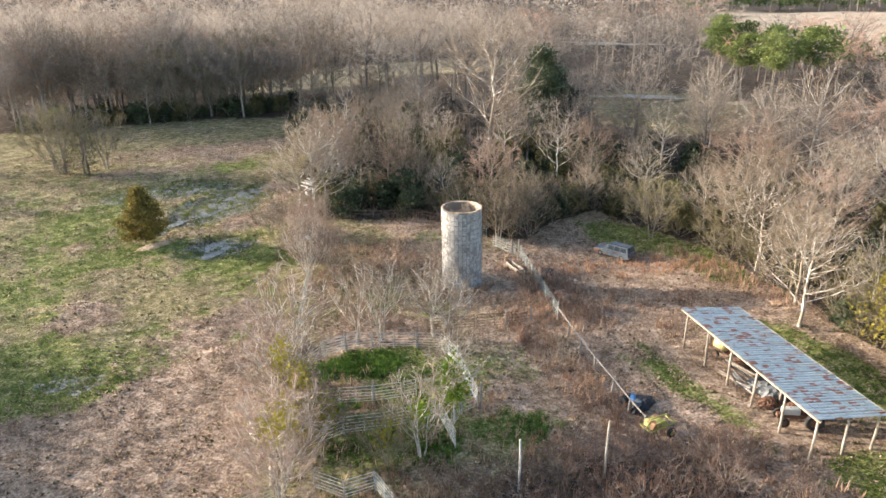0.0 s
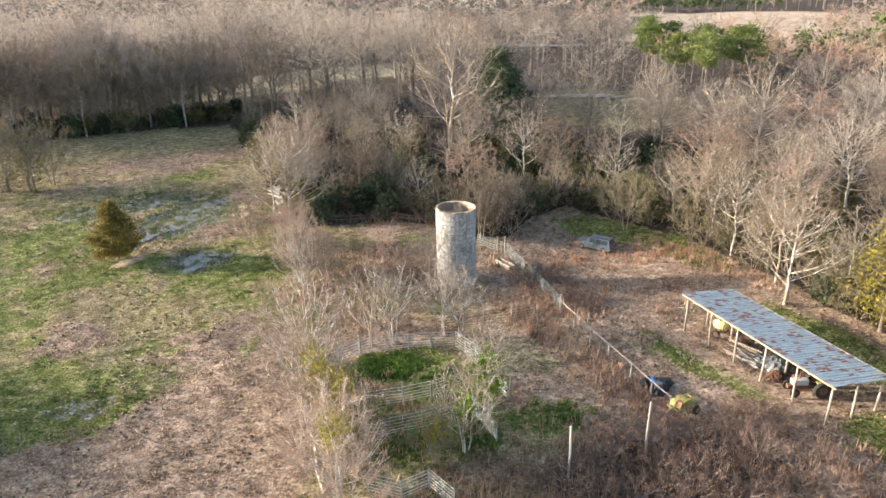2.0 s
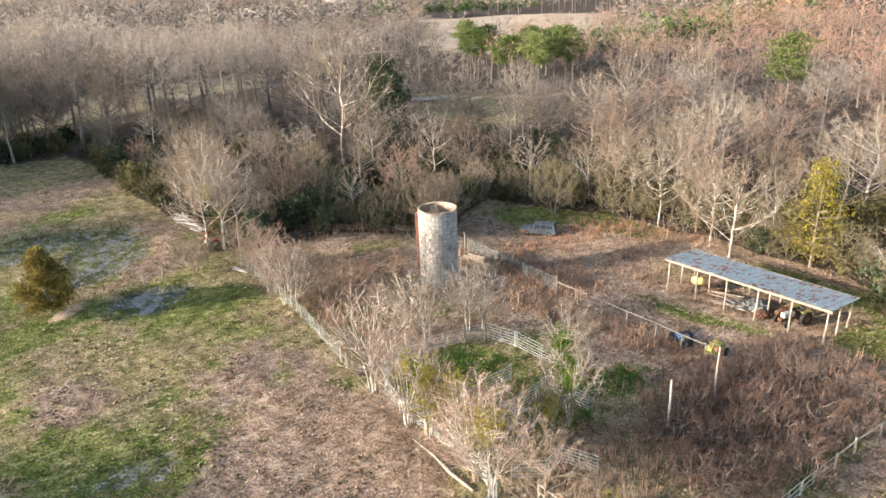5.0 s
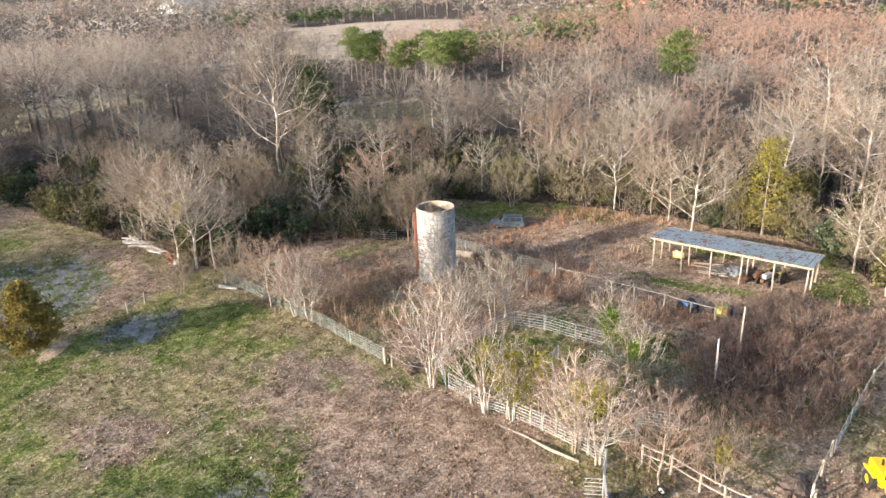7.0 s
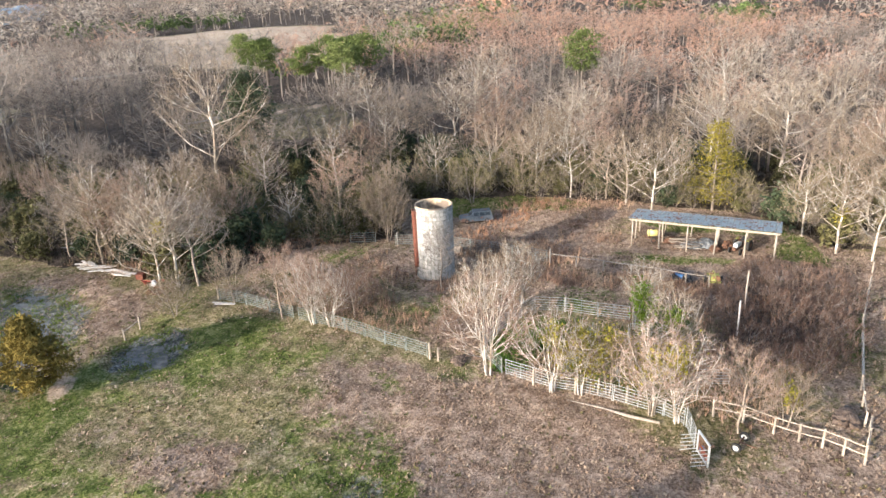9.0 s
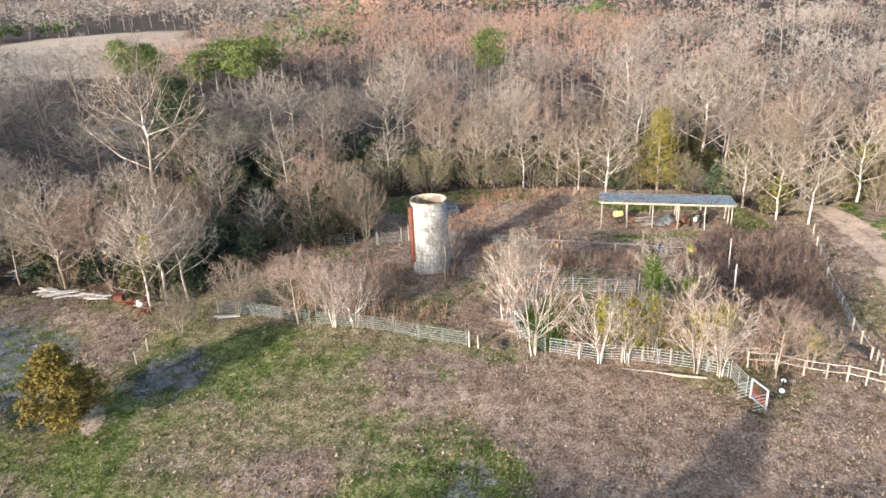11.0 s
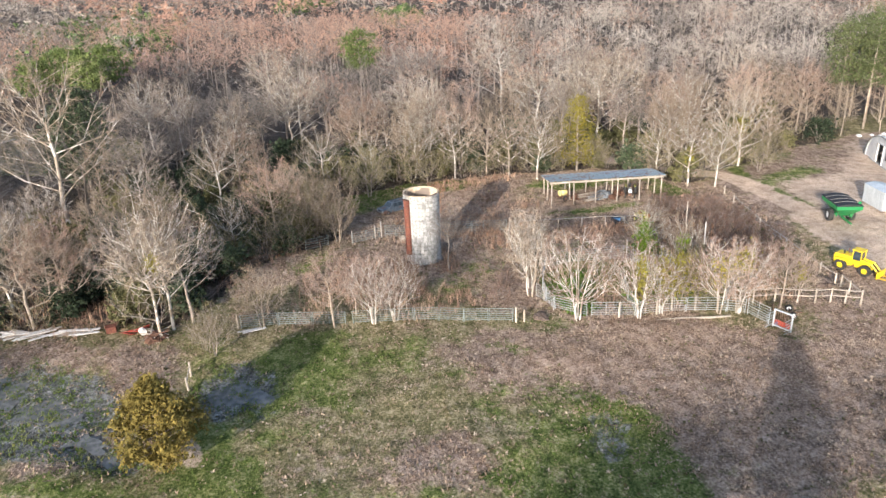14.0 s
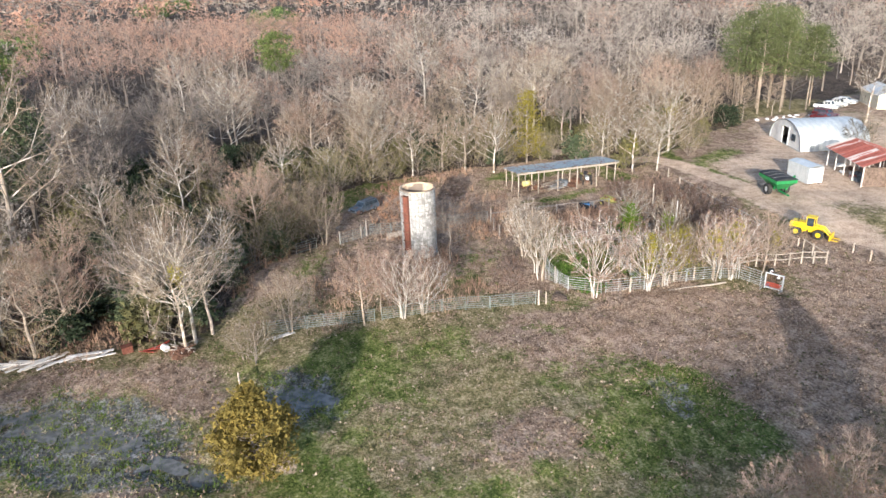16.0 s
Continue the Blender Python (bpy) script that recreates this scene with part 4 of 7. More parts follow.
def evergreen(name, label, x, y, tall, leaf, shape, count, size, bark="bark", seed=0, thick=0.016):
    """A leafy tree: trunk, limbs and a crown of leaf clumps in the given outline of (height, radius)."""
    r = np.random.RandomState(seed)
    ob = thing(name, label, "tree", ground(x, y, seed * 40))
    s = Shape()
    s.tube([(0, 0, -0.3), (0.06, 0.03, tall * 0.4), (0, 0, tall * 0.96)], [tall * thick, tall * thick * 0.7, 0.03], 7)
    hs, rs = zip(*shape)
    centres = []
    n = 70 if name != "pine_tree" else 24
    for k in range(n):
        u = hs[0] + (hs[-1] - hs[0]) * (k + r.uniform(0, 1)) / n
        rad = float(np.interp(u, hs, rs)) * r.uniform(0.35, 1.35 if name in ("pine_tree", "yellow_green_tree") else 1.06)
        a = k * 2.4 + r.uniform(-0.5, 0.5)
        p = (math.cos(a) * rad, math.sin(a) * rad, u * tall)
        s.tube([(0, 0, max(0.3, u * tall - rad * 0.3)), p], [0.012 * tall * (1.05 - u) * 0.5 + 0.01, 0.01], 4, caps=False)
        centres += [p, tuple(np.array(p) * (0.72, 0.72, 1))]
    part("trunk", wood_mesh(s, M[bark]), None, ob)
    part("crown", tri_mesh("crown", leaves(r, np.array(centres), count, tall * (0.045 if name != "pine_tree" else 0.055), size, 0.3 if name != "pine_tree" else 0.62), M[leaf]), None, ob)
    return ob


def shrub(x, y, tall, leaf, seed, group):
    """A low leafy evergreen bush."""
    key = (leaf, seed % 3)
    if key not in SHRUBS:
        r = np.random.RandomState(200 + seed % 3)
        a, u = r.uniform(0, 6.28, 40), r.uniform(0.1, 1, 40)
        c = np.c_[np.cos(a) * np.sqrt(1 - (u - 0.25) ** 2) * 1.2 * r.uniform(0.3, 1, 40), np.sin(a) * np.sqrt(1 - (u - 0.25) ** 2) * 1.2 * r.uniform(0.3, 1, 40), u * 2.4]
        s = Shape()
        for p in c[:14]:
            s.tube([(0, 0, -0.2), tuple(p * 0.5 + (0, 0, 0.1)), tuple(p)], [0.05, 0.03, 0.012], 4, caps=False)
        SHRUBS[key] = (wood_mesh(s, M["bark"]), tri_mesh("crown", leaves(r, c, 1050, 0.24, 0.27), M[leaf]))
    wood, crown = SHRUBS[key]
    ob = thing("evergreen_bush", "olive-green leafy bush under the bare trees" if leaf == "leaf_olive" else "dense dark green evergreen bush darkening the gaps under the bare trees", "bush", ground(x, y, seed * 71 % 360) @ Matrix.Diagonal((tall / 2.3, tall / 2.3, tall / 2.6, 1)), group)
    part("stem", wood, None, ob)
    part("crown", crown, None, ob)


SHRUBS = {}
for i, (x, y) in enumerate(scatter(61, 5200, (-40, -10, 72, 170), lambda x, y: woods_mask(x, y) & (edge_distance(x, y) < np.where(y > 150, 9, 26)) & (x < 72), 4.6)[:170]):
    shrub(float(x), float(y), PICK.uniform(2.2, 4.6), ("leaf_olive", "leaf_dark", "leaf_olive", "leaf_olive", "leaf_dark")[i % 5] if y > 60 else ("leaf_olive", "leaf_olive", "leaf_dark")[i % 3], i, "evergreen bushes in the wood")

# dark bushes added under the crowns to stand in for shaded gaps
for i, (x, y) in enumerate(scatter(62, 900, (16, 76, 56, 104), lambda x, y: woods_mask(x, y), 3.6)[:44]):
    shrub(float(x), float(y), PICK.uniform(1.8, 3.4), "leaf_dark", i + 3, "evergreen bushes in the wood")
for i in range(22):
    shrub(-38.0 + 2.45 * i, 162.0 + PICK.uniform(-1.5, 3.0), PICK.uniform(1.6, 4.0), ("leaf_dark", "leaf_olive", "leaf_dark")[i % 3], i + 7, "evergreen bushes in the wood")

CONE = [(0.10, 0.9), (0.2, 2.6), (0.4, 2.65), (0.6, 2.1), (0.8, 1.25), (0.98, 0.15)]
evergreen("cedar_tree", "rounded bronze-green cedar standing alone by a puddle", -10.3, 86.8, 6.8, "leaf_cedar", [(h, q * 1.12) for h, q in CONE], 11000, 0.26, seed=1)
ROUND = [(0.25, 1.0), (0.4, 2.2), (0.6, 2.6), (0.8, 2.0), (0.98, 0.5)]
evergreen("yellow_green_tree", "tall narrow yellow-green tree at the wood's edge behind the shed", 48.4, 35.6, 11.4, "leaf_gold", [(0.12, 1.8), (0.3, 2.8), (0.5, 2.6), (0.7, 2.0), (0.88, 1.1), (1.0, 0.3)], 3600, 0.24, seed=2)
for i, (x, y, tall) in enumerate(((50.5, 107.0, 16.5), (54.0, 110.0, 13.0))):
    evergreen("evergreen_tree", "dark broadleaf evergreen among the bare trees", x, y, tall, "leaf_dark", [(h, q * 1.6) for h, q in ROUND], 6500, 0.42, seed=3 + i)
for i, (x, y, tall) in enumerate(((-20.8, 121.0, 9.0), (-24.5, 123.5, 10.5))):
    evergreen("evergreen_tree", "dark grey-green evergreen standing in the pasture edge", x, y, tall, "leaf_olive", [(0.04, 1.6), (0.3, 3.0), (0.6, 2.8), (0.85, 1.8), (0.99, 0.5)], 1800, 0.2, seed=40 + i)
# unseen tree, set where its crown throws the long dark strip
evergreen("cedar_tree", "tall dark cedar out of view west of the pasture, added for its shadow", -38.0, 55.8, 10.6, "leaf_dark", [(0.06, 2.2), (0.3, 3.0), (0.6, 2.6), (0.85, 1.6), (0.99, 0.3)], 5000, 0.4, seed=6)
PINE = [(0.42, 1.6), (0.52, 2.6), (0.68, 2.8), (0.84, 2.2), (0.95, 1.2), (1.0, 0.4)]
TUFT = [(0.55, 1.4), (0.66, 3.0), (0.8, 3.7), (0.92, 2.7), (1.0, 0.9)]
PINES = [(111.6, 64.5, 17.0), (60.5, -23.5, 19), (64.5, -27, 21), (59.5, -28.5, 18), (63, -32.5, 20), (58.6, -34.5, 16.5), (66, -22, 18), (61, -38, 16), (67.5, -33.5, 20), (70, -28, 19), (128.9, 163.9, 15.5), (133, 160, 14), (124, 158, 14), (119, 150, 14.5), (115, 128, 16), (110, 122, 15), (118, 120, 16), (124, 128, 15), (112, 134, 14)]
for i, (x, y, tall) in enumerate(PINES):
    evergreen("pine_tree", "tall pine with a bare lower trunk and green crown", x, y, tall, "leaf_grove" if 0 < i < 10 else "leaf_pine", [(h, q * tall / 15) for h, q in (PINE if 0 < i < 10 else TUFT)], 4200 if 0 < i < 10 else 3400, 0.3 if 0 < i < 10 else 0.42, "bark_tan" if 0 < i < 10 else "bark", 10 + i, 0.011)
# green growth on the bare trees by the pens
for i, (x, y, z, rad, n) in enumerate(((13.2, 40.4, 2.6, 1.0, 1100), (13.0, 40.8, 4.2, 0.8, 700), (10.0, 37.8, 3.6, 0.7, 420), (2.3, 43.0, 3.4, 1.5, 900), (3.4, 40.0, 3.0, 1.5, 900), (2.9, 45.4, 3.0, 1.1, 500), (1.3, 38.4, 4.4, 1.1, 480), (2.0, 43.9, 5.0, 0.9, 420), (0.7, 36.7, 5.4, 1.0, 420), (2.7, 41.9, 4.8, 0.9, 420), (1.9, 46.1, 5.2, 0.8, 260), (7.6, 37.6, 2.6, 0.9, 260), (2.6, 29.3, 2.6, 0.7, 240), (9.4, 90.2, 7.4, 0.7, 260), (38.4, 22.3, 5.0, 0.9, 160), (45.0, 10.5, 7.0, 1.2, 260))):
    r = np.random.RandomState(60 + i)
    c = np.array([(0, 0, 0), (0.3, 0.2, 0.5), (-0.3, 0.2, -0.4), (0.1, -0.4, 0.2), (0.0, 0.1, -0.9)]) * rad
    tri = leaves(r, c, n, rad * 0.45, 0.2)
    tri[:, :, 2] = np.maximum(tri[:, :, 2], -z + 0.05)
    ob = part("ivy_growth", tri_mesh("ivy_growth", tri, M["leaf_ivy"] if i < 3 else M["leaf_lime"]), None, at=ground(x, y, 0, z))
    tagged(ob, "bright green climbing leaves on a bare tree", "ivy", "", "stuff")


# ---- far woods, in bulk ----
def bulk_woods(name, pts, kind_of, label, seed, coarse, mt="woods"):
    """Many trees in one mesh, each a turned and sized copy of a small pattern."""
    r = np.random.RandomState(seed)
    pats = []
    for k in range(6):
        w = (dict(limbs=18, subs=7, twigs=16, segs=(3, 2, 1)), dict(limbs=11, subs=5, twigs=10, segs=(3, 1, 1)), dict(limbs=6, subs=3, twigs=5, segs=(2, 1, 1)))[coarse]
        wood, tw = grow(100 + k, 10.0, (3.3, 3.6, 3.8, 4.1)[k % 4], start=(0.36, 0.44, 0.3)[k % 3], rise=0.65, ragged=0.12, tangle=0.75, twig_w=(0.032, 0.062, 0.36)[coarse], twig_l=(0.55, 0.65, 1.1)[coarse], sides=(3, 3, 0), **w)
        v = np.array(wood.v)
        f = np.array([t for q in wood.f for t in ((q[0], q[1], q[2]), (q[0], q[2], q[3]))])
        pats.append((v[f], tw))
    out, tint = [], []
    z = height(pts[:, 0], pts[:, 1])
    for (x, y), zz in zip(pts, z):
        wood, tw = pats[r.randint(6)]
        hgt, base = kind_of(x, y, r)
        a, k = r.uniform(0, 6.28), hgt / 10
        wide = (1.2, 1.25, 1.6)[coarse] * r.uniform(0.8, 1.2)
        c, s = math.cos(a) * k * wide, math.sin(a) * k * wide
        rot = np.array([[c, s, 0], [-s, c, 0], [0, 0, k]])
        for tris, t in ((wood, 0.1 + 0.45 * r.rand() ** 2), (tw, base)):
            out.append(tris @ rot + np.array([x, y, zz]))
            tint.append(np.full(len(tris), t))
    return soup(name, np.concatenate(out), np.concatenate(tint), M[mt], label, "woods")


def wood_kind(x, y, r):
    rusty = float(ss(95, 150, x) * (1 - ss(130, 200, y)) * ss(-10, 35, y) * (0.75 + 0.4 * waves(x, y, 90.0, 77)))
    if math.hypot(x - 109, (y - 103) * 0.6) < 11:
        return r.uniform(4.5, 6.5), r.uniform(0.0, 0.06)
    if 84 < y < 145 and x < 125 and r.rand() < 0.75:
        return r.uniform(6.5, 13.5), r.uniform(0.02, 0.3)
    if y > 140 and x < 70:
        return r.uniform(15, 22), r.uniform(0.35, 0.7)
    if r.rand() < 0.1 + 0.9 * rusty and x > 80:
        return r.uniform(10, 15), r.uniform(0.76, 1.0)
    pale = 0.6 if y < 40 else 0.18
    return r.uniform(6.5, 15.5), r.uniform(0.5, 0.64) if r.rand() < pale else r.choice([r.uniform(0.05, 0.25), r.uniform(0.25, 0.42), r.uniform(0.3, 0.5)])


def mid_keep(x, y):
    return woods_mask(x, y) & (edge_distance(x, y) > np.where(y < -28, 3, 19)) & (np.hypot(x + 30, y - 60) < 330) & (x > -70) & (y > np.minimum(-75.0, 60 - 1.15 * (x + 51)))


mid = scatter(21, 18000, (-70, -210, 300, 340), mid_keep, 7.2)
near_part = np.hypot(mid[:, 0] + 10, mid[:, 1] - 50) < 150
bulk_woods("woodland", mid[near_part], wood_kind, "dense leafless woodland of grey, tan and rusty trees", 31, 0)
bulk_woods("deep_woodland", mid[~near_part], wood_kind, "leafless woodland of rusty and grey trees beyond the clearing", 33, 1)


def far_keep(x, y):
    d = np.hypot(x + 30, y - 60)
    return woods_mask(x, y) & (d > 322) & (d < 1150) & (x > -120) & (y > -300) & ((y > 60 - 0.5 * x) | (x > 100))


far = scatter(22, 30000, (-120, -300, 1100, 1150), far_keep, 18.0)
bulk_woods("far_woodland", far, lambda x, y, r: (r.uniform(11, 19), r.uniform(0.76, 1.0) if -0.12 * x < y < 0.5 * x and r.rand() < 0.6 else r.choice([r.uniform(0.1, 0.4), r.uniform(0.3, 0.5), r.uniform(0.4, 0.62), r.uniform(0.35, 0.85)])), "hazy distant woods out to the horizon", 32, 2)


def pine_belt():
    r = np.random.RandomState(9)
    out = []
    for x0, y0, x1, y1, n in ((150, 150, 215, 128, 34), (330, 205, 470, 185, 60), (290, 408, 420, 372, 60), (200, 160, 330, 140, 30), (420, 90, 520, 60, 40), (300, 40, 350, 20, 30)):
        for _ in range(n):
            u = r.rand()
            x, y = x0 + (x1 - x0) * u + r.normal(0, 4), y0 + (y1 - y0) * u + r.normal(0, 4)
            h = r.uniform(8, 14)
            c = r.normal(0, 1, (9, 3)) * (1.5, 1.5, 0.14 * h) + (x, y, float(height(x, y)) + h * 0.62)
            out.append(leaves(r, c, 110, 0.8, 1.1))
    tris = np.concatenate(out)
    soup("pine_belt", tris, r.uniform(0, 1, len(tris)), M["woods_green"], "distant belts of green pines by the field", "pines")


pine_belt()


# ---- grass, weeds and brambles ----
def tufts(name, seed, n, box, weight, size, width, blades, mt, label, lean=0.5):
    r = np.random.RandomState(seed)
    x, y = r.uniform(box[0], box[2], n), r.uniform(box[1], box[3], n)
    keep = r.rand(n) < weight(x, y)
    x, y = x[keep], y[keep]
    p = np.c_[x, y, height(x, y) - 0.02]
    hgt = size[0] + (size[1] - size[0]) * r.rand(len(p)) ** 1.5
    out, tone = [], []
    hue = np.clip(0.5 + 0.28 * waves(x, y, 7.0, seed) + r.normal(0, 0.15, len(p)), 0, 1)
    for _ in range(blades):
        a = r.uniform(0, 6.2832, len(p))
        d = np.c_[np.cos(a), np.sin(a), 0 * a]
        o = p + d * (hgt * 0.25 * r.rand(len(p)))[:, None]
        side = np.c_[-np.sin(a), np.cos(a), 0 * a] * (width * r.uniform(0.6, 1.4, len(p)))[:, None]
        tip = o + d * (hgt * lean * r.uniform(0.2, 1.2, len(p)))[:, None] + np.c_[0 * a, 0 * a, hgt * r.uniform(0.6, 1.1, len(p))]
        out.append(np.stack([o - side, o + side, tip], 1))
        tone.append(hue)
    return soup(name, np.concatenate(out), np.concatenate(tone), M[mt], label, "grass" if "grass" in name else "weeds")


def zone_table():
    """The kinds of ground on a grid, so that every tuft can look its own up."""
    gx, gy = np.meshgrid(np.arange(-40, 60, 0.5), np.arange(10, 146, 0.5))
    return {k: v.reshape(gx.shape) for k, v in zones(gx.ravel(), gy.ravel()).items()}


ZONES = zone_table()


def open_ground(x, y):
    i, j = np.clip(((x + 40) * 2).round().astype(int), 0, 199), np.clip(((y - 10) * 2).round().astype(int), 0, 271)
    z = {k: v[j, i] for k, v in ZONES.items()}
    return inside(x, y, CLEARING) * (1 - z["dirt"]) * (1 - 0.6 * z["mud"]), z


def dry_weight(x, y):
    o, z = open_ground(x, y)
    return o * np.clip(z["dry"] * 1.1 - 0.5 * z["green"] + 0.15, 0.06, 1) * np.clip(0.5 + 0.6 * waves(x, y, 3.2, 41), 0.1, 1)


def green_weight(x, y):
    o, z = open_ground(x, y)
    return o * np.clip(z["green"] * 1.2 - 0.2, 0.02, 1) * np.clip(0.5 + 0.6 * waves(x, y, 2.6, 42), 0.1, 1)


WEEDY = [(20, 29, 10, 5.5, -10, 0.5), (28.5, 57, 3.0, 8, 5, 0.8), (32, 62, 2, 3, -40, 0.3), (35, 54, 3, 2.5, -40, 0.3), (16, 73, 7, 5, -20, 0.4), (10, 66, 3, 5, 0, 0.6), (24, 44, 1.6, 12, 3, 0.9), (8, 33, 6, 4, 0, 0.7), (18, 99, 6, 7, 0, 0.7), (26, 86, 6, 5, -30, 0.7),
         (29, 24, 4, 3, 0, 0.35), (36, 47.5, 2, 2, 0, 0.35), (6, 44, 3, 6, 0, 0.3), (11, 40, 5, 5, 0, 0.2), (20.5, 61.5, 4, 1.6, 0, 0.5), (47, 55, 2, 8, 5, 0.6), (41, 51, 3, 2, -30, 0.25)]


def weed_weight(x, y):
    w = 0 * x
    for bx, by, rx, ry, turn, k in WEEDY:
        w = np.maximum(w, k * blob(x, y, bx, by, rx, ry, turn))
    return w * (0.35 + 0.65 * np.clip(0.5 + 0.7 * waves(x, y, 2.4, 43), 0, 1)) * (inside(x, y, [(34, 44.3), (41, 44), (39.5, 28.4), (33, 28.6)]) == 0)


FIELD = (-36, 18, 50, 138)
tufts("dry_grass", 51, 330000, FIELD, dry_weight, (0.06, 0.22), 0.065, 2, "grass_dry", "tufts of dry pinkish straw-coloured grass", 1.6)
tufts("green_grass", 52, 260000, FIELD, green_weight, (0.06, 0.18), 0.06, 2, "grass_green", "patches of fresh green grass and weeds", 1.5)
tufts("dead_weeds", 53, 90000, (0, 18, 52, 108), weed_weight, (0.35, 1.25), 0.03, 4, "weeds", "thicket of dead reddish-brown weeds and brambles", 0.45)


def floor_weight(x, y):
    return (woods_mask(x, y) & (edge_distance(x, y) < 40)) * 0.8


# these tufts are coloured near black to deepen the shade between trunks
tufts("wood_floor_weeds", 54, 60000, (-30, -20, 95, 160), floor_weight, (0.4, 1.3), 0.05, 3, "floor_weeds", "low brown undergrowth on the woodland floor, its colour darkened for shade", 0.6)


def rush_weight(x, y):
    m = 0 * x
    for cx, cy, rx, ry, turn, depth in POOLS:
        m = np.maximum(m, blob(x, y, cx, cy, rx * 1.3, ry * 1.3, turn, 0.3))
    return m * np.clip(0.42 + 0.8 * waves(x, y, 2.2, 44), 0.2, 1)


tufts("marsh_grass", 55, 80000, (-22, 50, 8, 115), rush_weight, (0.1, 0.3), 0.04, 3, "grass_green", "dark tufts growing in the shallow water", 0.9)


def pen_weight(x, y):
    w = blob(x, y, 8.6, 50.5, 4.2, 1.9, -4, 0.25)
    for cx, cy, rx, ry in ((12.4, 47.6, 1.6, 0.7), (6.2, 45.0, 1.6, 0.7), (6.0, 43.0, 1.6, 0.6), (6.4, 40.2, 2.4, 0.9), (17.8, 38.4, 1.8, 1.1), (11.2, 38.0, 1.6, 1.4)):
        w = np.maximum(w, (0.3 if cx > 17 else 0.6) * blob(x, y, cx, cy, rx, ry, 0, 0.4))
    return w


tufts("pen_grass", 56, 26000, (2, 34, 22, 55), pen_weight, (0.12, 0.4), 0.07, 3, "pen_green", "thick bright green grass inside the curved pen", 0.8)


def clump_weight(x, y):
    o, z = open_ground(x, y)
    return o * np.clip(0.35 + 0.7 * waves(x, y, 9.0, 47), 0.05, 1)


tufts("weed_clumps", 57, 15000, FIELD, clump_weight, (0.08, 0.24), 0.12, 4, "clump", "scattered low clumps of dark weeds in the pasture", 0.8)

def tussock_weight(x, y):
    o, z = open_ground(x, y)
    return o * np.clip(0.25 + 0.5 * z["dry"] + 0.5 * waves(x, y, 6.0, 61), 0.03, 1) * (1 - 0.85 * z["green"]) * (1 - z["shaded_litter"])


tufts("bleached_grass", 59, 26000, FIELD, tussock_weight, (0.07, 0.18), 0.1, 4, "tussock", "low bleached tussocks of straw-pale grass", 1.5)

SEDGE = [(44, 60, 2.2, 6, 60, 0.9), (37.5, 61.5, 2.4, 5, 60, 0.5), (33, 55, 2, 4, 30, 0.35), (19, 37, 2.5, 2, 0, 0.4), (24, 56, 2, 2, 0, 0.35), (16.5, 41, 1.2, 3, 0, 0.4), (30, 79, 5, 1.5, -30, 0.6), (22, 31, 5, 3, 0, 0.25)]


def sedge_weight(x, y):
    w = 0 * x
    for bx, by, rx, ry, turn, k in SEDGE:
        w = np.maximum(w, k * blob(x, y, bx, by, rx, ry, turn))
    return w * np.clip(0.4 + 0.8 * waves(x, y, 2.0, 49), 0.05, 1)


tufts("broom_sedge_weeds", 58, 26000, (12, 26, 50, 84), sedge_weight, (0.3, 0.95), 0.035, 4, "sedge", "stands of rusty orange broom sedge", 0.4)


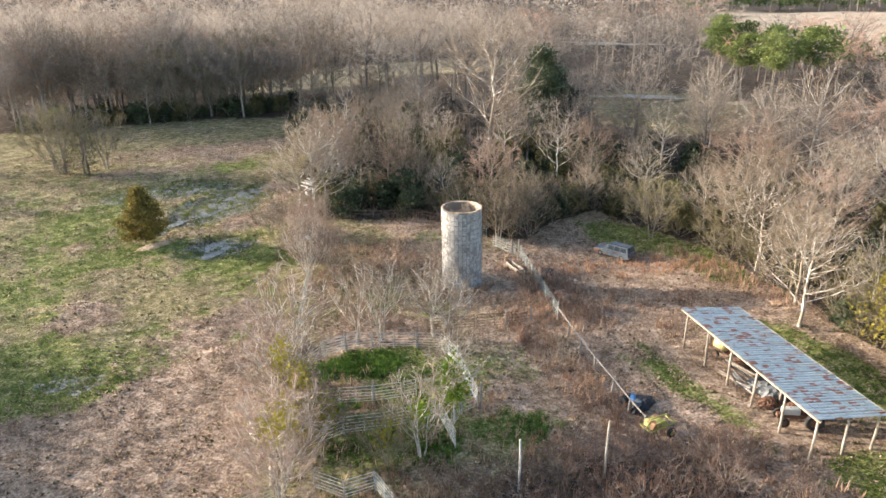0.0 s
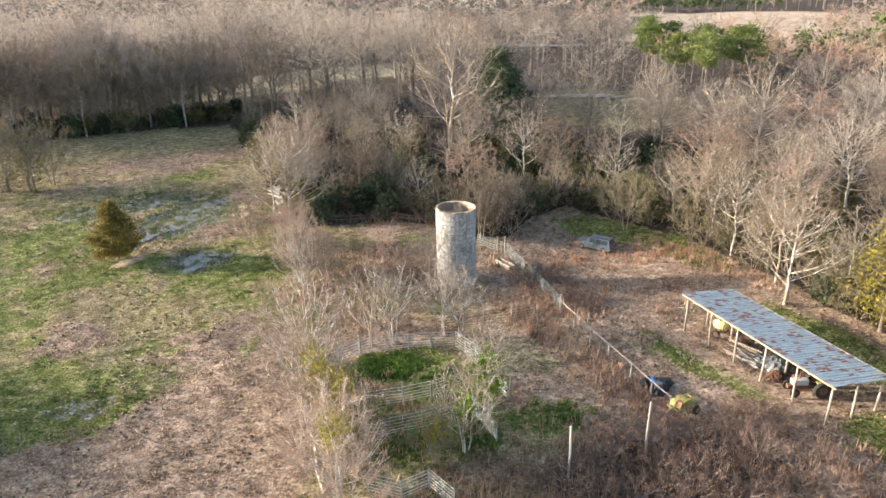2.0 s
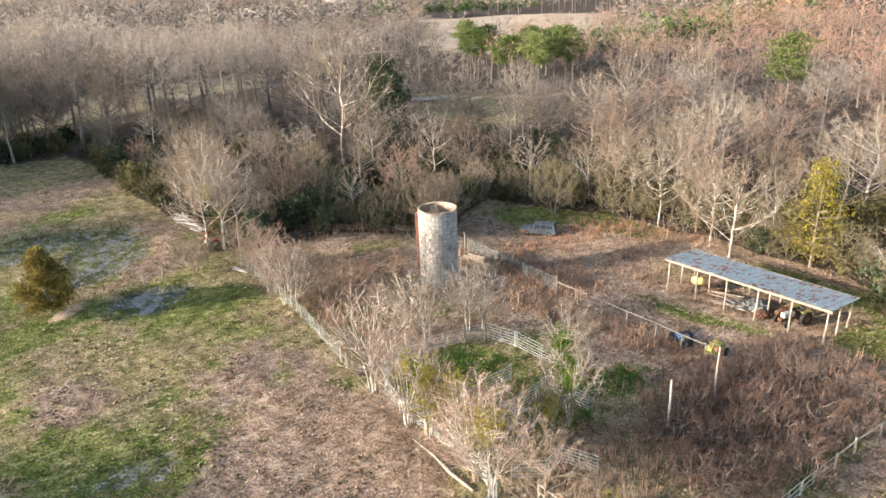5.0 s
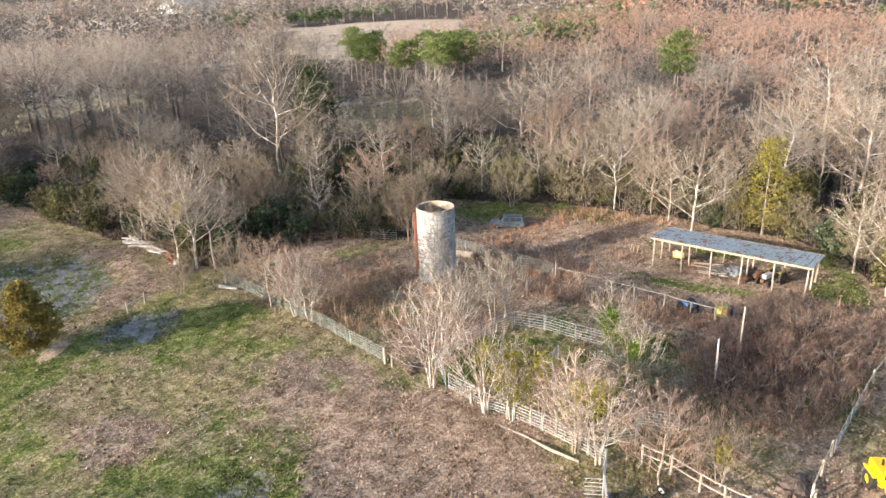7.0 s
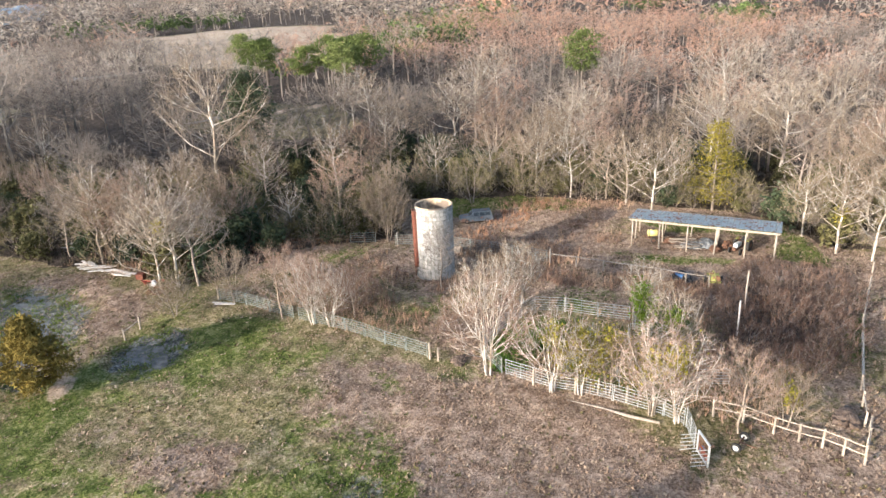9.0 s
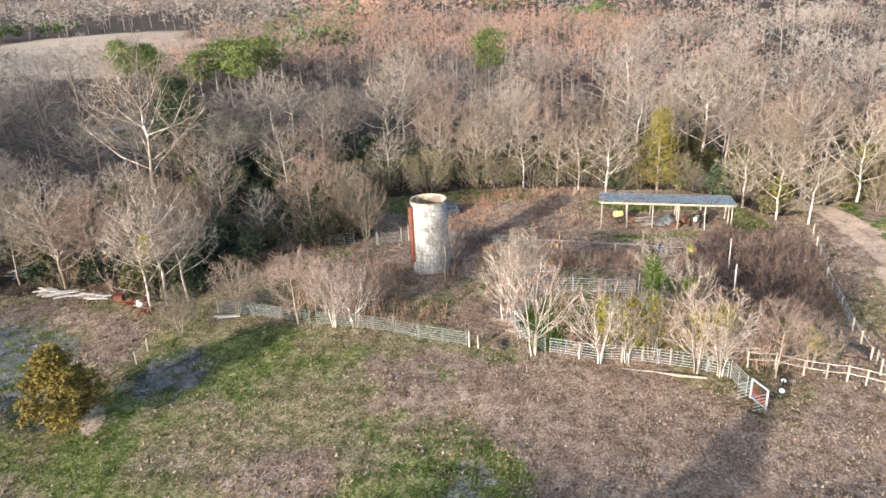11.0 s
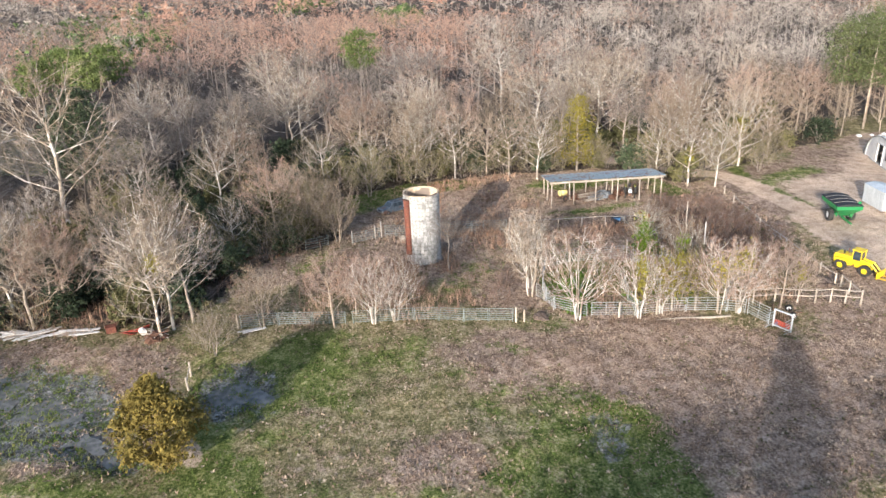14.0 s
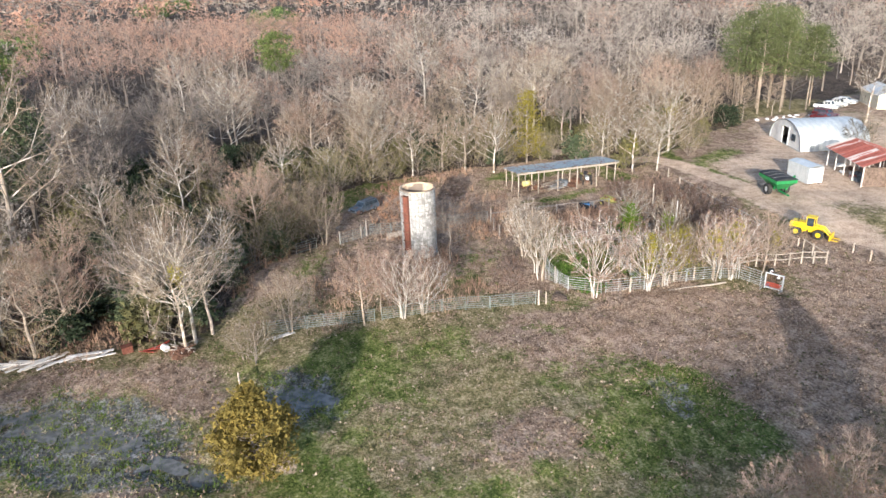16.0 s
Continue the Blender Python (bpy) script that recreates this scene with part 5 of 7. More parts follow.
# ---- silo ----
def build_silo():
    R, TALL, COLS, ROWS_UP = 2.0, 8.15, 32, 9
    ob = thing("silo", "round open-topped concrete stave silo, grey and weathered", "silo", ground(21.75, 63.6, 0, -0.1))
    part("inner_wall", Shape().ring(R - 0.13, R - 0.035, 0, TALL - 0.02, 48), M["inner"], ob, "stained tan inner wall", smooth=False)
    part("rim", Shape().ring(R - 0.15, R + 0.035, TALL - 0.06, TALL + 0.07, 48), M["inner"], ob, "pale worn concrete rim")
    part("joint_ring", Shape().ring(R - 0.034, R + 0.006, 0.02, TALL - 0.07, 64), M["joint"], ob, "dark weathered joints between staves")
    part("footing", Shape().ring(R - 0.1, R + 0.14, -0.4, 0.16, 40), M["mortar"], ob)
    sh, ww, hh = Shape(), 6.2832 / COLS, TALL / ROWS_UP
    v = []
    for z in (0.014, hh - 0.014):
        for rad in (R - 0.03, R + 0.022):
            for k in (-0.468, 0, 0.468):
                v.append((rad * math.cos(ww * k), rad * math.sin(ww * k), z))
    q = []
    for i in (0, 1):
        q += [(i, i + 1, i + 7, i + 6), (3 + i, 9 + i, 10 + i, 4 + i), (i, 3 + i, 4 + i, i + 1), (6 + i, 7 + i, 10 + i, 9 + i)]
    q += [(0, 6, 9, 3), (2, 5, 11, 8)]
    me = sh.add(v, q).mesh("stave")
    for c in range(COLS):
        for r in range(ROWS_UP):
            z = (r - (0.5 if c % 2 else 0)) * hh
            if c % 2 and r == 0:
                z = 0.0
            k = 0.5 if (c % 2 and r == 0) else 1.0
            part("stave", me, M["stave"], ob, at=pose(0, 0, max(z, 0), 0, 0, 360 * c / COLS) @ Matrix.Diagonal((1, 1, k, 1)))
        if c % 2:
            part("stave", me, M["stave"], ob, at=pose(0, 0, TALL - hh / 2, 0, 0, 360 * c / COLS) @ Matrix.Diagonal((1, 1, 0.5, 1)))
    hoop = Shape().ring(R + 0.015, R + 0.05, -0.012, 0.012, 40).mesh("hoop")
    for i in range(16):
        part("hoop", hoop, M["hoop"], ob, at=pose(0, 0, 0.35 + i * 0.5, 0, 0, 9 * i))
    # the rusty filling chute up the wall that faces the low sun
    ch = Shape()
    a0 = radians(122)
    outline = [(R - 0.02, -0.36), (R + 0.22, -0.36), (R + 0.36, -0.24), (R + 0.41, 0), (R + 0.36, 0.24), (R + 0.22, 0.36), (R - 0.02, 0.36)]
    for z0, z1 in ((1.35, 3.5), (3.52, 5.7), (5.72, 7.75)):
        v = [(x, y, z) for z in (z0, z1) for x, y in outline]
        n = len(outline)
        ch.add(v, [(i, i + 1, i + 1 + n, i + n) for i in range(n - 1)] + [tuple(range(n)), tuple(range(n, 2 * n))])
    part("chute", ch, M["rust"], ob, "tall rust-red sheet metal chute", at=pose(0, 0, 0, 0, 0, math.degrees(a0)))
    strap = Shape().box(R + 0.2, 0, 0, 0.46, 0.78, 0.05).mesh("chute_strap")
    for z in (1.3, 2.4, 3.5, 4.6, 5.7, 6.8, 7.7):
        part("chute_strap", strap, M["iron"], ob, at=pose(0, 0, z, 0, 0, math.degrees(a0)))
    for s in (-0.3, 0.3):
        part("chute_leg", Shape().tube([(R + 0.3, s, 0), (R + 0.3, s, 1.35)], 0.035, 6), M["iron"], ob, at=pose(0, 0, 0, 0, 0, math.degrees(a0)))


build_silo()


def corrugated(name, wide, long, ridges=5, lift=0.03):
    """A sheet of ribbed metal, lying along y, with real thickness."""
    s, n = Shape(), ridges * 4
    v, f = [], []
    for k in range(n + 1):
        x = -wide / 2 + wide * k / n
        z = lift * (1 if k % 4 in (1, 2) else 0)
        v += [(x, 0, z), (x, long, z), (x, long, z - 0.012), (x, 0, z - 0.012)]
    for k in range(n):
        a, b = 4 * k, 4 * (k + 1)
        f += [(a, b, b + 1, a + 1), (a + 3, a + 2, b + 2, b + 3), (a, a + 3, b + 3, b), (a + 1, b + 1, b + 2, a + 2)]
    f += [(0, 1, 2, 3), (4 * n, 4 * n + 3, 4 * n + 2, 4 * n + 1)]
    return s.add(v, f).mesh(name)


# ---- the open machine shed ----
def build_shed():
    # local x runs from the south end to the north end, local y from front to back
    ax, ay, dx, dy = 33.55, 28.85, 34.75, 44.05
    turn = math.degrees(math.atan2(dy - ay, dx - ax))
    m = pose(ax, ay, 0.45, 0, 0, turn)
    ob = thing("machine_shed", "open-sided pole shed with a low rust-streaked tin roof", "shed", m)
    L, D, ZF, ZB = 15.25, 4.7, 2.95, 2.55
    for row, (back, zt) in enumerate(((0.0, ZF), (-D * 0.5, (ZF + ZB) / 2), (-D, ZB))):
        count = (6, 6, 6)[row]
        for i in range(count):
            if row == 1 and i not in (0, 2, 4, 5):
                continue
            r = random.Random(row * 10 + i)
            x = L * i / (count - 1)
            s = Shape().tube([(x + r.uniform(-0.1, 0.1), back + r.uniform(-0.08, 0.08), -0.5), (x, back, zt / 2), (x, back, zt)], [0.095, 0.085, 0.08], 8)
            part("post", s, M["post"], ob, smooth=True)
        part("beam", Shape().box(L / 2, back, zt - 0.02, L + 0.5, 0.09, 0.2, bevel=0.01), M["post"], ob)
    slope = math.degrees(math.atan2(ZF - ZB, D))
    for i in range(11):
        x = L * i / 10
        part("rafter", Shape().box(0, -D / 2, 0, 0.06, D + 0.7, 0.15), M["post"], ob, at=Matrix.Translation((x, 0, ZF + 0.18)) @ pose(0, 0, 0, slope, 0, 0))
    for j in range(6):
        y = 0.3 - (D + 0.6) * j / 5
        part("purlin", Shape().box(L / 2, 0, 0, L + 0.7, 0.08, 0.05), M["post"], ob, at=pose(0, y, ZF + 0.25 + y * (ZF - ZB) / D, slope, 0, 0))
    rows_n, cols = 9, 26
    wide, long = (L + 0.9) / cols, (D + 0.75) / rows_n
    sheet = corrugated("roof_sheet", wide - 0.03, long - 0.035, 2, 0.02)
    for c in range(cols):
        for r in range(rows_n):
            k = random.Random(c * 7 + r)
            y = 0.42 - (r + 1) * long
            if (c, r) in ((9, 0), (10, 0)):
                y -= 0.12
            part("roof_sheet", sheet, M["roof"], ob, at=Matrix.Translation((-0.45 + (c + 0.5) * wide, y, ZF + 0.40 + y * (ZF - ZB) / D - 0.016 * r + k.uniform(0, 0.006) + 0.006 * (c % 2))) @ pose(0, 0, 0, slope, k.uniform(-0.3, 0.3), k.uniform(-0.25, 0.25)))
    part("fascia", Shape().box(L / 2, 0.36, ZF + 0.2, L + 0.8, 0.03, 0.13), M["post"], ob, "grey edge board under the roof")
    return ob


shed = build_shed()
SHED = shed.matrix_basis.copy()


def in_shed(x, y, z=0.0, turn=0.0):
    return SHED @ pose(x, -y, z - 0.05, 0, 0, turn)


def wheel(parent, x, y, r, w, rim, axis="y", rim_r=0.58):
    """A tyre with a rim, its axle along y, resting at r."""
    s = Shape()
    prof = [(rim_r * r, -w / 2), (0.93 * r, -w / 2), (r, -0.32 * w), (r, 0.32 * w), (0.93 * r, w / 2), (rim_r * r, w / 2)]
    n = 20
    v, f = [], []
    for k in range(n):
        a = 6.2832 * k / n
        v += [(q * math.cos(a), o, q * math.sin(a)) for q, o in prof]
    for k in range(n):
        for i in range(6):
            f.append((6 * k + i, 6 * ((k + 1) % n) + i, 6 * ((k + 1) % n) + (i + 1) % 6, 6 * k + (i + 1) % 6))
    t = part("tyre", s.add(v, f), M["rubber"], parent, at=pose(x, y, r))
    part("rim", Shape().tube([(0, -w * 0.36, 0), (0, w * 0.36, 0)], rim_r * r, 16).tube([(0, -w * 0.45, 0), (0, w * 0.45, 0)], rim_r * r * 0.4, 10), rim, t)
    return t


def heap(name, label, category, m, rx, ry, tall, mt, seed):
    """A slumped pile: a lumpy mound with folds."""
    r = random.Random(seed)
    s, v, f, n, k = Shape(), [], [], 22, 7
    for j in range(k + 1):
        u = j / k
        for i in range(n):
            a = 6.2832 * i / n
            w = 1 + 0.16 * math.sin(3 * a + seed) + 0.12 * math.sin(7 * a + 2 * u * 5) + r.uniform(-0.06, 0.06)
            v.append((rx * w * math.cos(a) * math.cos(u * 1.45), ry * w * math.sin(a) * math.cos(u * 1.45), max(0, tall * (math.sin(u * 1.57) ** 0.8 + r.uniform(-0.08, 0.08) * (j > 0))) if j else -0.06))
    for j in range(k):
        for i in range(n):
            f.append((j * n + i, j * n + (i + 1) % n, (j + 1) * n + (i + 1) % n, (j + 1) * n + i))
    f.append(tuple(range(k * n, (k + 1) * n)))
    ob = part(name, s.add(v, f), mt, at=m)
    return tagged(ob, label, category)


def board(name, label, m, long, wide, thick, mt, category="board", group=""):
    r = random.Random(name + str(long))
    s = Shape()
    v, f, n = [], [], 6
    for k in range(n + 1):
        x, b = -long / 2 + long * k / n, 0.02 * long * math.sin(k * 1.1) * 0.3
        v += [(x, -wide / 2 + b, 0), (x, wide / 2 + b, 0), (x, wide / 2 + b, thick), (x, -wide / 2 + b, thick)]
    for k in range(n):
        for i in range(4):
            f.append((4 * k + i, 4 * k + (i + 1) % 4, 4 * k + 4 + (i + 1) % 4, 4 * k + 4 + i))
    f += [(3, 2, 1, 0), (4 * n, 4 * n + 1, 4 * n + 2, 4 * n + 3)]
    return tagged(part(name, s.add(v, f), mt, at=m), label, category, group)


def shed_contents():
    # sprayer with a yellow tank
    ob = thing("sprayer", "farm sprayer with a yellow plastic tank on a rusty frame", "sprayer", in_shed(13.2, 2.0, 0, 20))
    part("tank", Shape().tube([(-0.62, 0, 1.05), (-0.55, 0, 1.05), (0.55, 0, 1.05), (0.62, 0, 1.05)], [0.3, 0.42, 0.42, 0.3], 16), M["tankyellow"], ob, "rounded yellow tank", smooth=True)
    part("tank_lid", Shape().tube([(0, 0, 1.45), (0, 0, 1.53)], 0.13, 12), M["black"], ob)
    part("frame", Shape().box(0, 0.35, 0.5, 1.9, 0.08, 0.1).box(0, -0.35, 0.5, 1.9, 0.08, 0.1).box(-0.8, 0, 0.5, 0.08, 0.7, 0.1).box(0.8, 0, 0.5, 0.08, 0.7, 0.1), M["iron"], ob)
    for sx in (-0.5, 0.5):
        part("tank_strap", Shape().ring(0.43, 0.45, -0.03, 0.03, 20, m=pose(sx, 0, 1.05, 0, 90, 0)), M["iron"], ob)
    wheel(ob, 0.0, 0.65, 0.36, 0.2, M["iron"])
    wheel(ob, 0.0, -0.65, 0.36, 0.2, M["iron"])
    for i, (x, y, rx, ry, t, mt) in enumerate(((11.0, 2.4, 0.9, 0.7, 0.6, "iron"), (8.9, 1.7, 1.3, 0.9, 0.7, "tarp"), (7.4, 2.5, 1.2, 1.0, 0.8, "tarp"), (10.1, 1.4, 0.9, 0.6, 0.45, "darkwood"), (4.9, 3.0, 0.9, 0.7, 0.6, "iron"), (6.2, 1.5, 0.8, 0.6, 0.4, "iron"))):
        heap("scrap_mound" if mt != "tarp" else "tarpaulin", {"tarp": "crumpled grey tarpaulin over stored goods", "iron": "heap of rusty machine parts under the shed", "darkwood": "low heap of dark old timber"}[mt], "heap", in_shed(x, y, 0, 25 * i), rx, ry, t, M[mt], i)
    r = random.Random(3)
    for i in range(16):
        board("plank", "grey loose plank stacked under the shed roof", in_shed(9.4 + r.uniform(-0.6, 0.6), 1.1 + r.uniform(-0.5, 0.6), 0.05 + 0.055 * i, r.uniform(-22, 22)), r.uniform(2.2, 3.6), 0.17, 0.045, M["darkwood" if i % 2 else "post"], "board", "planks under the shed")
    # small old tractor with a white hood
    ob = thing("old_tractor", "old white and green tractor with rusty parts, parked under the shed", "tractor", in_shed(3.6, 2.0, 0, 70))
    part("hood", Shape().box(0.7, 0, 0.75, 1.2, 0.5, 0.46, bevel=0.08), M["metalwhite"], ob)
    part("chassis", Shape().box(0.3, 0, 0.45, 2.6, 0.4, 0.32, bevel=0.03), M["iron"], ob)
    part("seat", Shape().box(-0.75, 0, 1.05, 0.45, 0.5, 0.1, bevel=0.03).box(-0.98, 0, 1.1, 0.08, 0.5, 0.4, bevel=0.03), M["black"], ob)
    part("mudguard", Shape().box(-0.7, 0.62, 1.2, 1.0, 0.35, 0.06, bevel=0.02), M["lime"], ob)
    part("mudguard", Shape().box(-0.7, -0.62, 1.2, 1.0, 0.35, 0.06, bevel=0.02), M["lime"], ob)
    part("steering_wheel", Shape().ring(0.17, 0.2, 0, 0.03, 16, m=pose(-0.2, 0, 1.5, 0, 30, 0)), M["black"], ob)
    part("exhaust", Shape().tube([(0.8, 0.15, 1.3), (0.8, 0.15, 2.0)], 0.035, 8), M["iron"], ob)
    for y in (-0.72, 0.72):
        wheel(ob, -0.7, y, 0.62, 0.34, M["iron"])
        wheel(ob, 1.25, y * 0.85, 0.36, 0.18, M["iron"])


shed_contents()


# ---- vehicles ----
def car(label, x, y, turn, paint, suv=False, truck=False, k=1.0):
    ob = thing("parked_car" if not truck else "pickup_truck", label, "car", ground(x, y, turn) @ Matrix.Diagonal((k, k, k, 1)))
    L, W = 4.7, 1.8
    roof = 1.68 if suv else 1.42
    lower = [(-L / 2, 0.42), (-L / 2 + 0.05, 0.95), (-L / 2 + 0.12, 1.0), (0.95, 1.02), (L / 2 - 0.15, 0.9), (L / 2, 0.72), (L / 2, 0.42), (L / 2 - 0.4, 0.32), (-L / 2 + 0.4, 0.32)]
    part("body", Shape().prism(lower, -W / 2, W / 2), M[paint], ob)
    if truck:
        cab = [(-0.45, 1.0), (-0.3, 1.72), (0.75, 1.72), (1.25, 1.0)]
    elif suv:
        cab = [(-L / 2 + 0.1, 1.0), (-L / 2 + 0.3, roof), (0.45, roof), (1.15, 1.0)]
    else:
        cab = [(-L / 2 + 0.45, 1.0), (-1.2, roof), (0.3, roof), (1.2, 1.0)]
    s = Shape()
    v = [(a, -W / 2 + 0.05 + (b - 1.0) * 0.18, b) for a, b in cab] + [(a, W / 2 - 0.05 - (b - 1.0) * 0.18, b) for a, b in cab]
    part("cabin", s.add(v, [(0, 1, 2, 3), (7, 6, 5, 4), (0, 4, 5, 1), (1, 5, 6, 2), (2, 6, 7, 3), (3, 7, 4, 0)]), M[paint], ob)
    x0, x1 = cab[1][0], cab[2][0]
    panes = 3 if suv else 2
    for side in (-1, 1):
        for i in range(panes):
            a, b = x0 + 0.08 + (x1 - x0) * i / panes, x0 - 0.02 + (x1 - x0) * (i + 1) / panes
            lo = W / 2 - 0.045 - 0.1 * 0.18 + 0.012
            hi = W / 2 - 0.05 - (cab[1][1] - 1.08) * 0.18 + 0.012
            part("side_window", Shape().add([(a, side * lo, 1.1), (b, side * lo, 1.1), (b, side * hi, cab[1][1] - 0.1), (a, side * hi, cab[1][1] - 0.1), (a, side * (lo - 0.02), 1.1), (b, side * (lo - 0.02), 1.1), (b, side * (hi - 0.02), cab[1][1] - 0.1), (a, side * (hi - 0.02), cab[1][1] - 0.1)], [(0, 1, 2, 3), (7, 6, 5, 4), (0, 4, 5, 1), (1, 5, 6, 2), (2, 6, 7, 3), (3, 7, 4, 0)]), M["glass"], ob)
    for (a, za), (b, zb), nm in ((cab[2], cab[3], "windscreen"), (cab[1], cab[0], "rear_window")):
        d = 0.03 if nm == "windscreen" else -0.03
        p = [(a + (b - a) * u + d, w, za + (zb - za) * u) for u, w in ((0.12, -0.6), (0.12, 0.6), (0.85, 0.68), (0.85, -0.68))]
        q = [(c[0] - d, c[1], c[2] - 0.01) for c in p]
        part(nm, Shape().add(p + q, [(0, 1, 2, 3), (7, 6, 5, 4), (0, 4, 5, 1), (1, 5, 6, 2), (2, 6, 7, 3), (3, 7, 4, 0)]), M["glass"], ob)
    if truck:
        # flat dark sheet on the solid body stands in for the bed's shaded hollow
        part("cargo_bed", Shape().box(-1.4, 0, 1.0, 1.75, 1.5, 0.02), M["dark"], ob)
    part("front_bumper", Shape().box(L / 2 + 0.03, 0, 0.42, 0.12, W - 0.05, 0.18, bevel=0.03), M["hoop"], ob)
    part("rear_bumper", Shape().box(-L / 2 - 0.03, 0, 0.42, 0.12, W - 0.05, 0.18, bevel=0.03), M["hoop"], ob)
    part("grille", Shape().box(L / 2 + 0.005, 0, 0.62, 0.03, 0.95, 0.16), M["black"], ob)
    for yy in (-0.68, 0.68):
        part("headlight", Shape().box(L / 2 + 0.005, yy, 0.64, 0.03, 0.3, 0.13), M["white"], ob)
        part("tail_light", Shape().box(-L / 2 + 0.0, yy * 1.1, 0.7, 0.05, 0.2, 0.2), M["carred"], ob)
        for xx in (-1.45, 1.45):
            wheel(ob, xx, yy * 1.17, 0.35, 0.22, M["hoop"])
    if suv:
        for yy in (-0.55, 0.55):
            part("roof_rail", Shape().tube([(-1.9, yy, roof + 0.05), (0.2, yy, roof + 0.05)], 0.025, 6), M["black"], ob)
    return ob


car("derelict faded blue estate car with rusty patches, standing in dry grass", 40.5, 65.2, 118, "carblue", suv=True, k=0.93)
car("white pickup truck parked in the yard", 57.0, -38.5, 205, "white", truck=True)
car("white pickup truck parked in the yard", 58.0, -42.2, 205, "white", truck=True)
car("white saloon car parked in the yard", 59.0, -45.8, 205, "white")
car("dark red car parked behind the round-roofed hut", 51.0, -31.5, 190, "carred", suv=True)
car("dark red car parked behind the round-roofed hut", 49.0, -29.0, 200, "carred")


def wheel_loader(x, y, turn):
    ob = thing("wheel_loader", "bright yellow wheel loader parked on the dirt track", "loader", ground(x, y, turn) @ Matrix.Scale(0.82, 4))
    part("rear_body", Shape().prism([(-2.9, 0.9), (-2.95, 1.7), (-2.8, 2.05), (-0.75, 2.05), (-0.6, 0.9), (-1.2, 0.7), (-2.4, 0.7)], -0.72, 0.72), M["yellow"], ob)
    part("front_body", Shape().prism([(-0.4, 0.75), (-0.4, 1.55), (0.5, 1.75), (1.3, 1.5), (1.5, 0.8)], -0.5, 0.5), M["yellow"], ob)
    cab = part("cab", Shape().box(-0.75, -0.58, 1.2, 0.09, 0.09, 1.7).box(-0.75, 0.58, 1.2, 0.09, 0.09, 1.7).box(0.28, -0.58, 1.2, 0.09, 0.09, 1.7).box(0.28, 0.58, 1.2, 0.09, 0.09, 1.7).box(-0.24, 0, 1.15, 1.1, 1.25, 0.5).box(-0.24, 0, 2.88, 1.3, 1.35, 0.14, bevel=0.05), M["yellow"], ob)
    part("cab_glass", Shape().box(-0.24, 0, 1.66, 0.98, 1.12, 1.2), M["glass"], cab)
    part("exhaust", Shape().tube([(-1.6, 0.3, 2.0), (-1.6, 0.3, 2.75)], 0.06, 8), M["iron"], ob)
    part("air_intake", Shape().tube([(-1.9, -0.25, 2.0), (-1.9, -0.25, 2.5)], 0.09, 8), M["black"], ob)
    for s in (-0.42, 0.42):
        part("lift_arm", Shape().tube([(0.2, s, 1.75), (1.5, s, 1.6), (2.5, s, 0.65)], [0.13, 0.14, 0.1], 6), M["yellow"], ob)
        part("hydraulic_ram", Shape().tube([(0.3, s * 0.6, 1.2), (1.7, s * 0.6, 1.25)], 0.06, 8), M["black"], ob)
    part("fork_carriage", Shape().box(2.62, 0, 0.15, 0.14, 2.2, 0.85, bevel=0.03), M["yellow"], ob)
    for s in (-0.6, 0.6):
        part("fork", Shape().box(3.15, s, 0.15, 1.0, 0.16, 0.08), M["yellow"], ob)
    for yy in (-0.95, 0.95):
        part("mudguard", Shape().prism([(-2.75, 1.5), (-2.4, 1.68), (-1.4, 1.68), (-1.05, 1.5), (-1.05, 1.42), (-2.75, 1.42)], yy - 0.25, yy + 0.25), M["yellow"], ob)
        for xx in (-1.9, 1.1):
            wheel(ob, xx, yy, 0.74, 0.52, M["yellow"], rim_r=0.5)
    part("ladder", Shape().box(-0.9, -0.85, 0.5, 0.4, 0.05, 0.05).box(-0.9, -0.85, 0.8, 0.4, 0.05, 0.05).box(-0.9, -0.85, 1.1, 0.4, 0.05, 0.05), M["black"], ob)


wheel_loader(6.0, 20.0, -153)


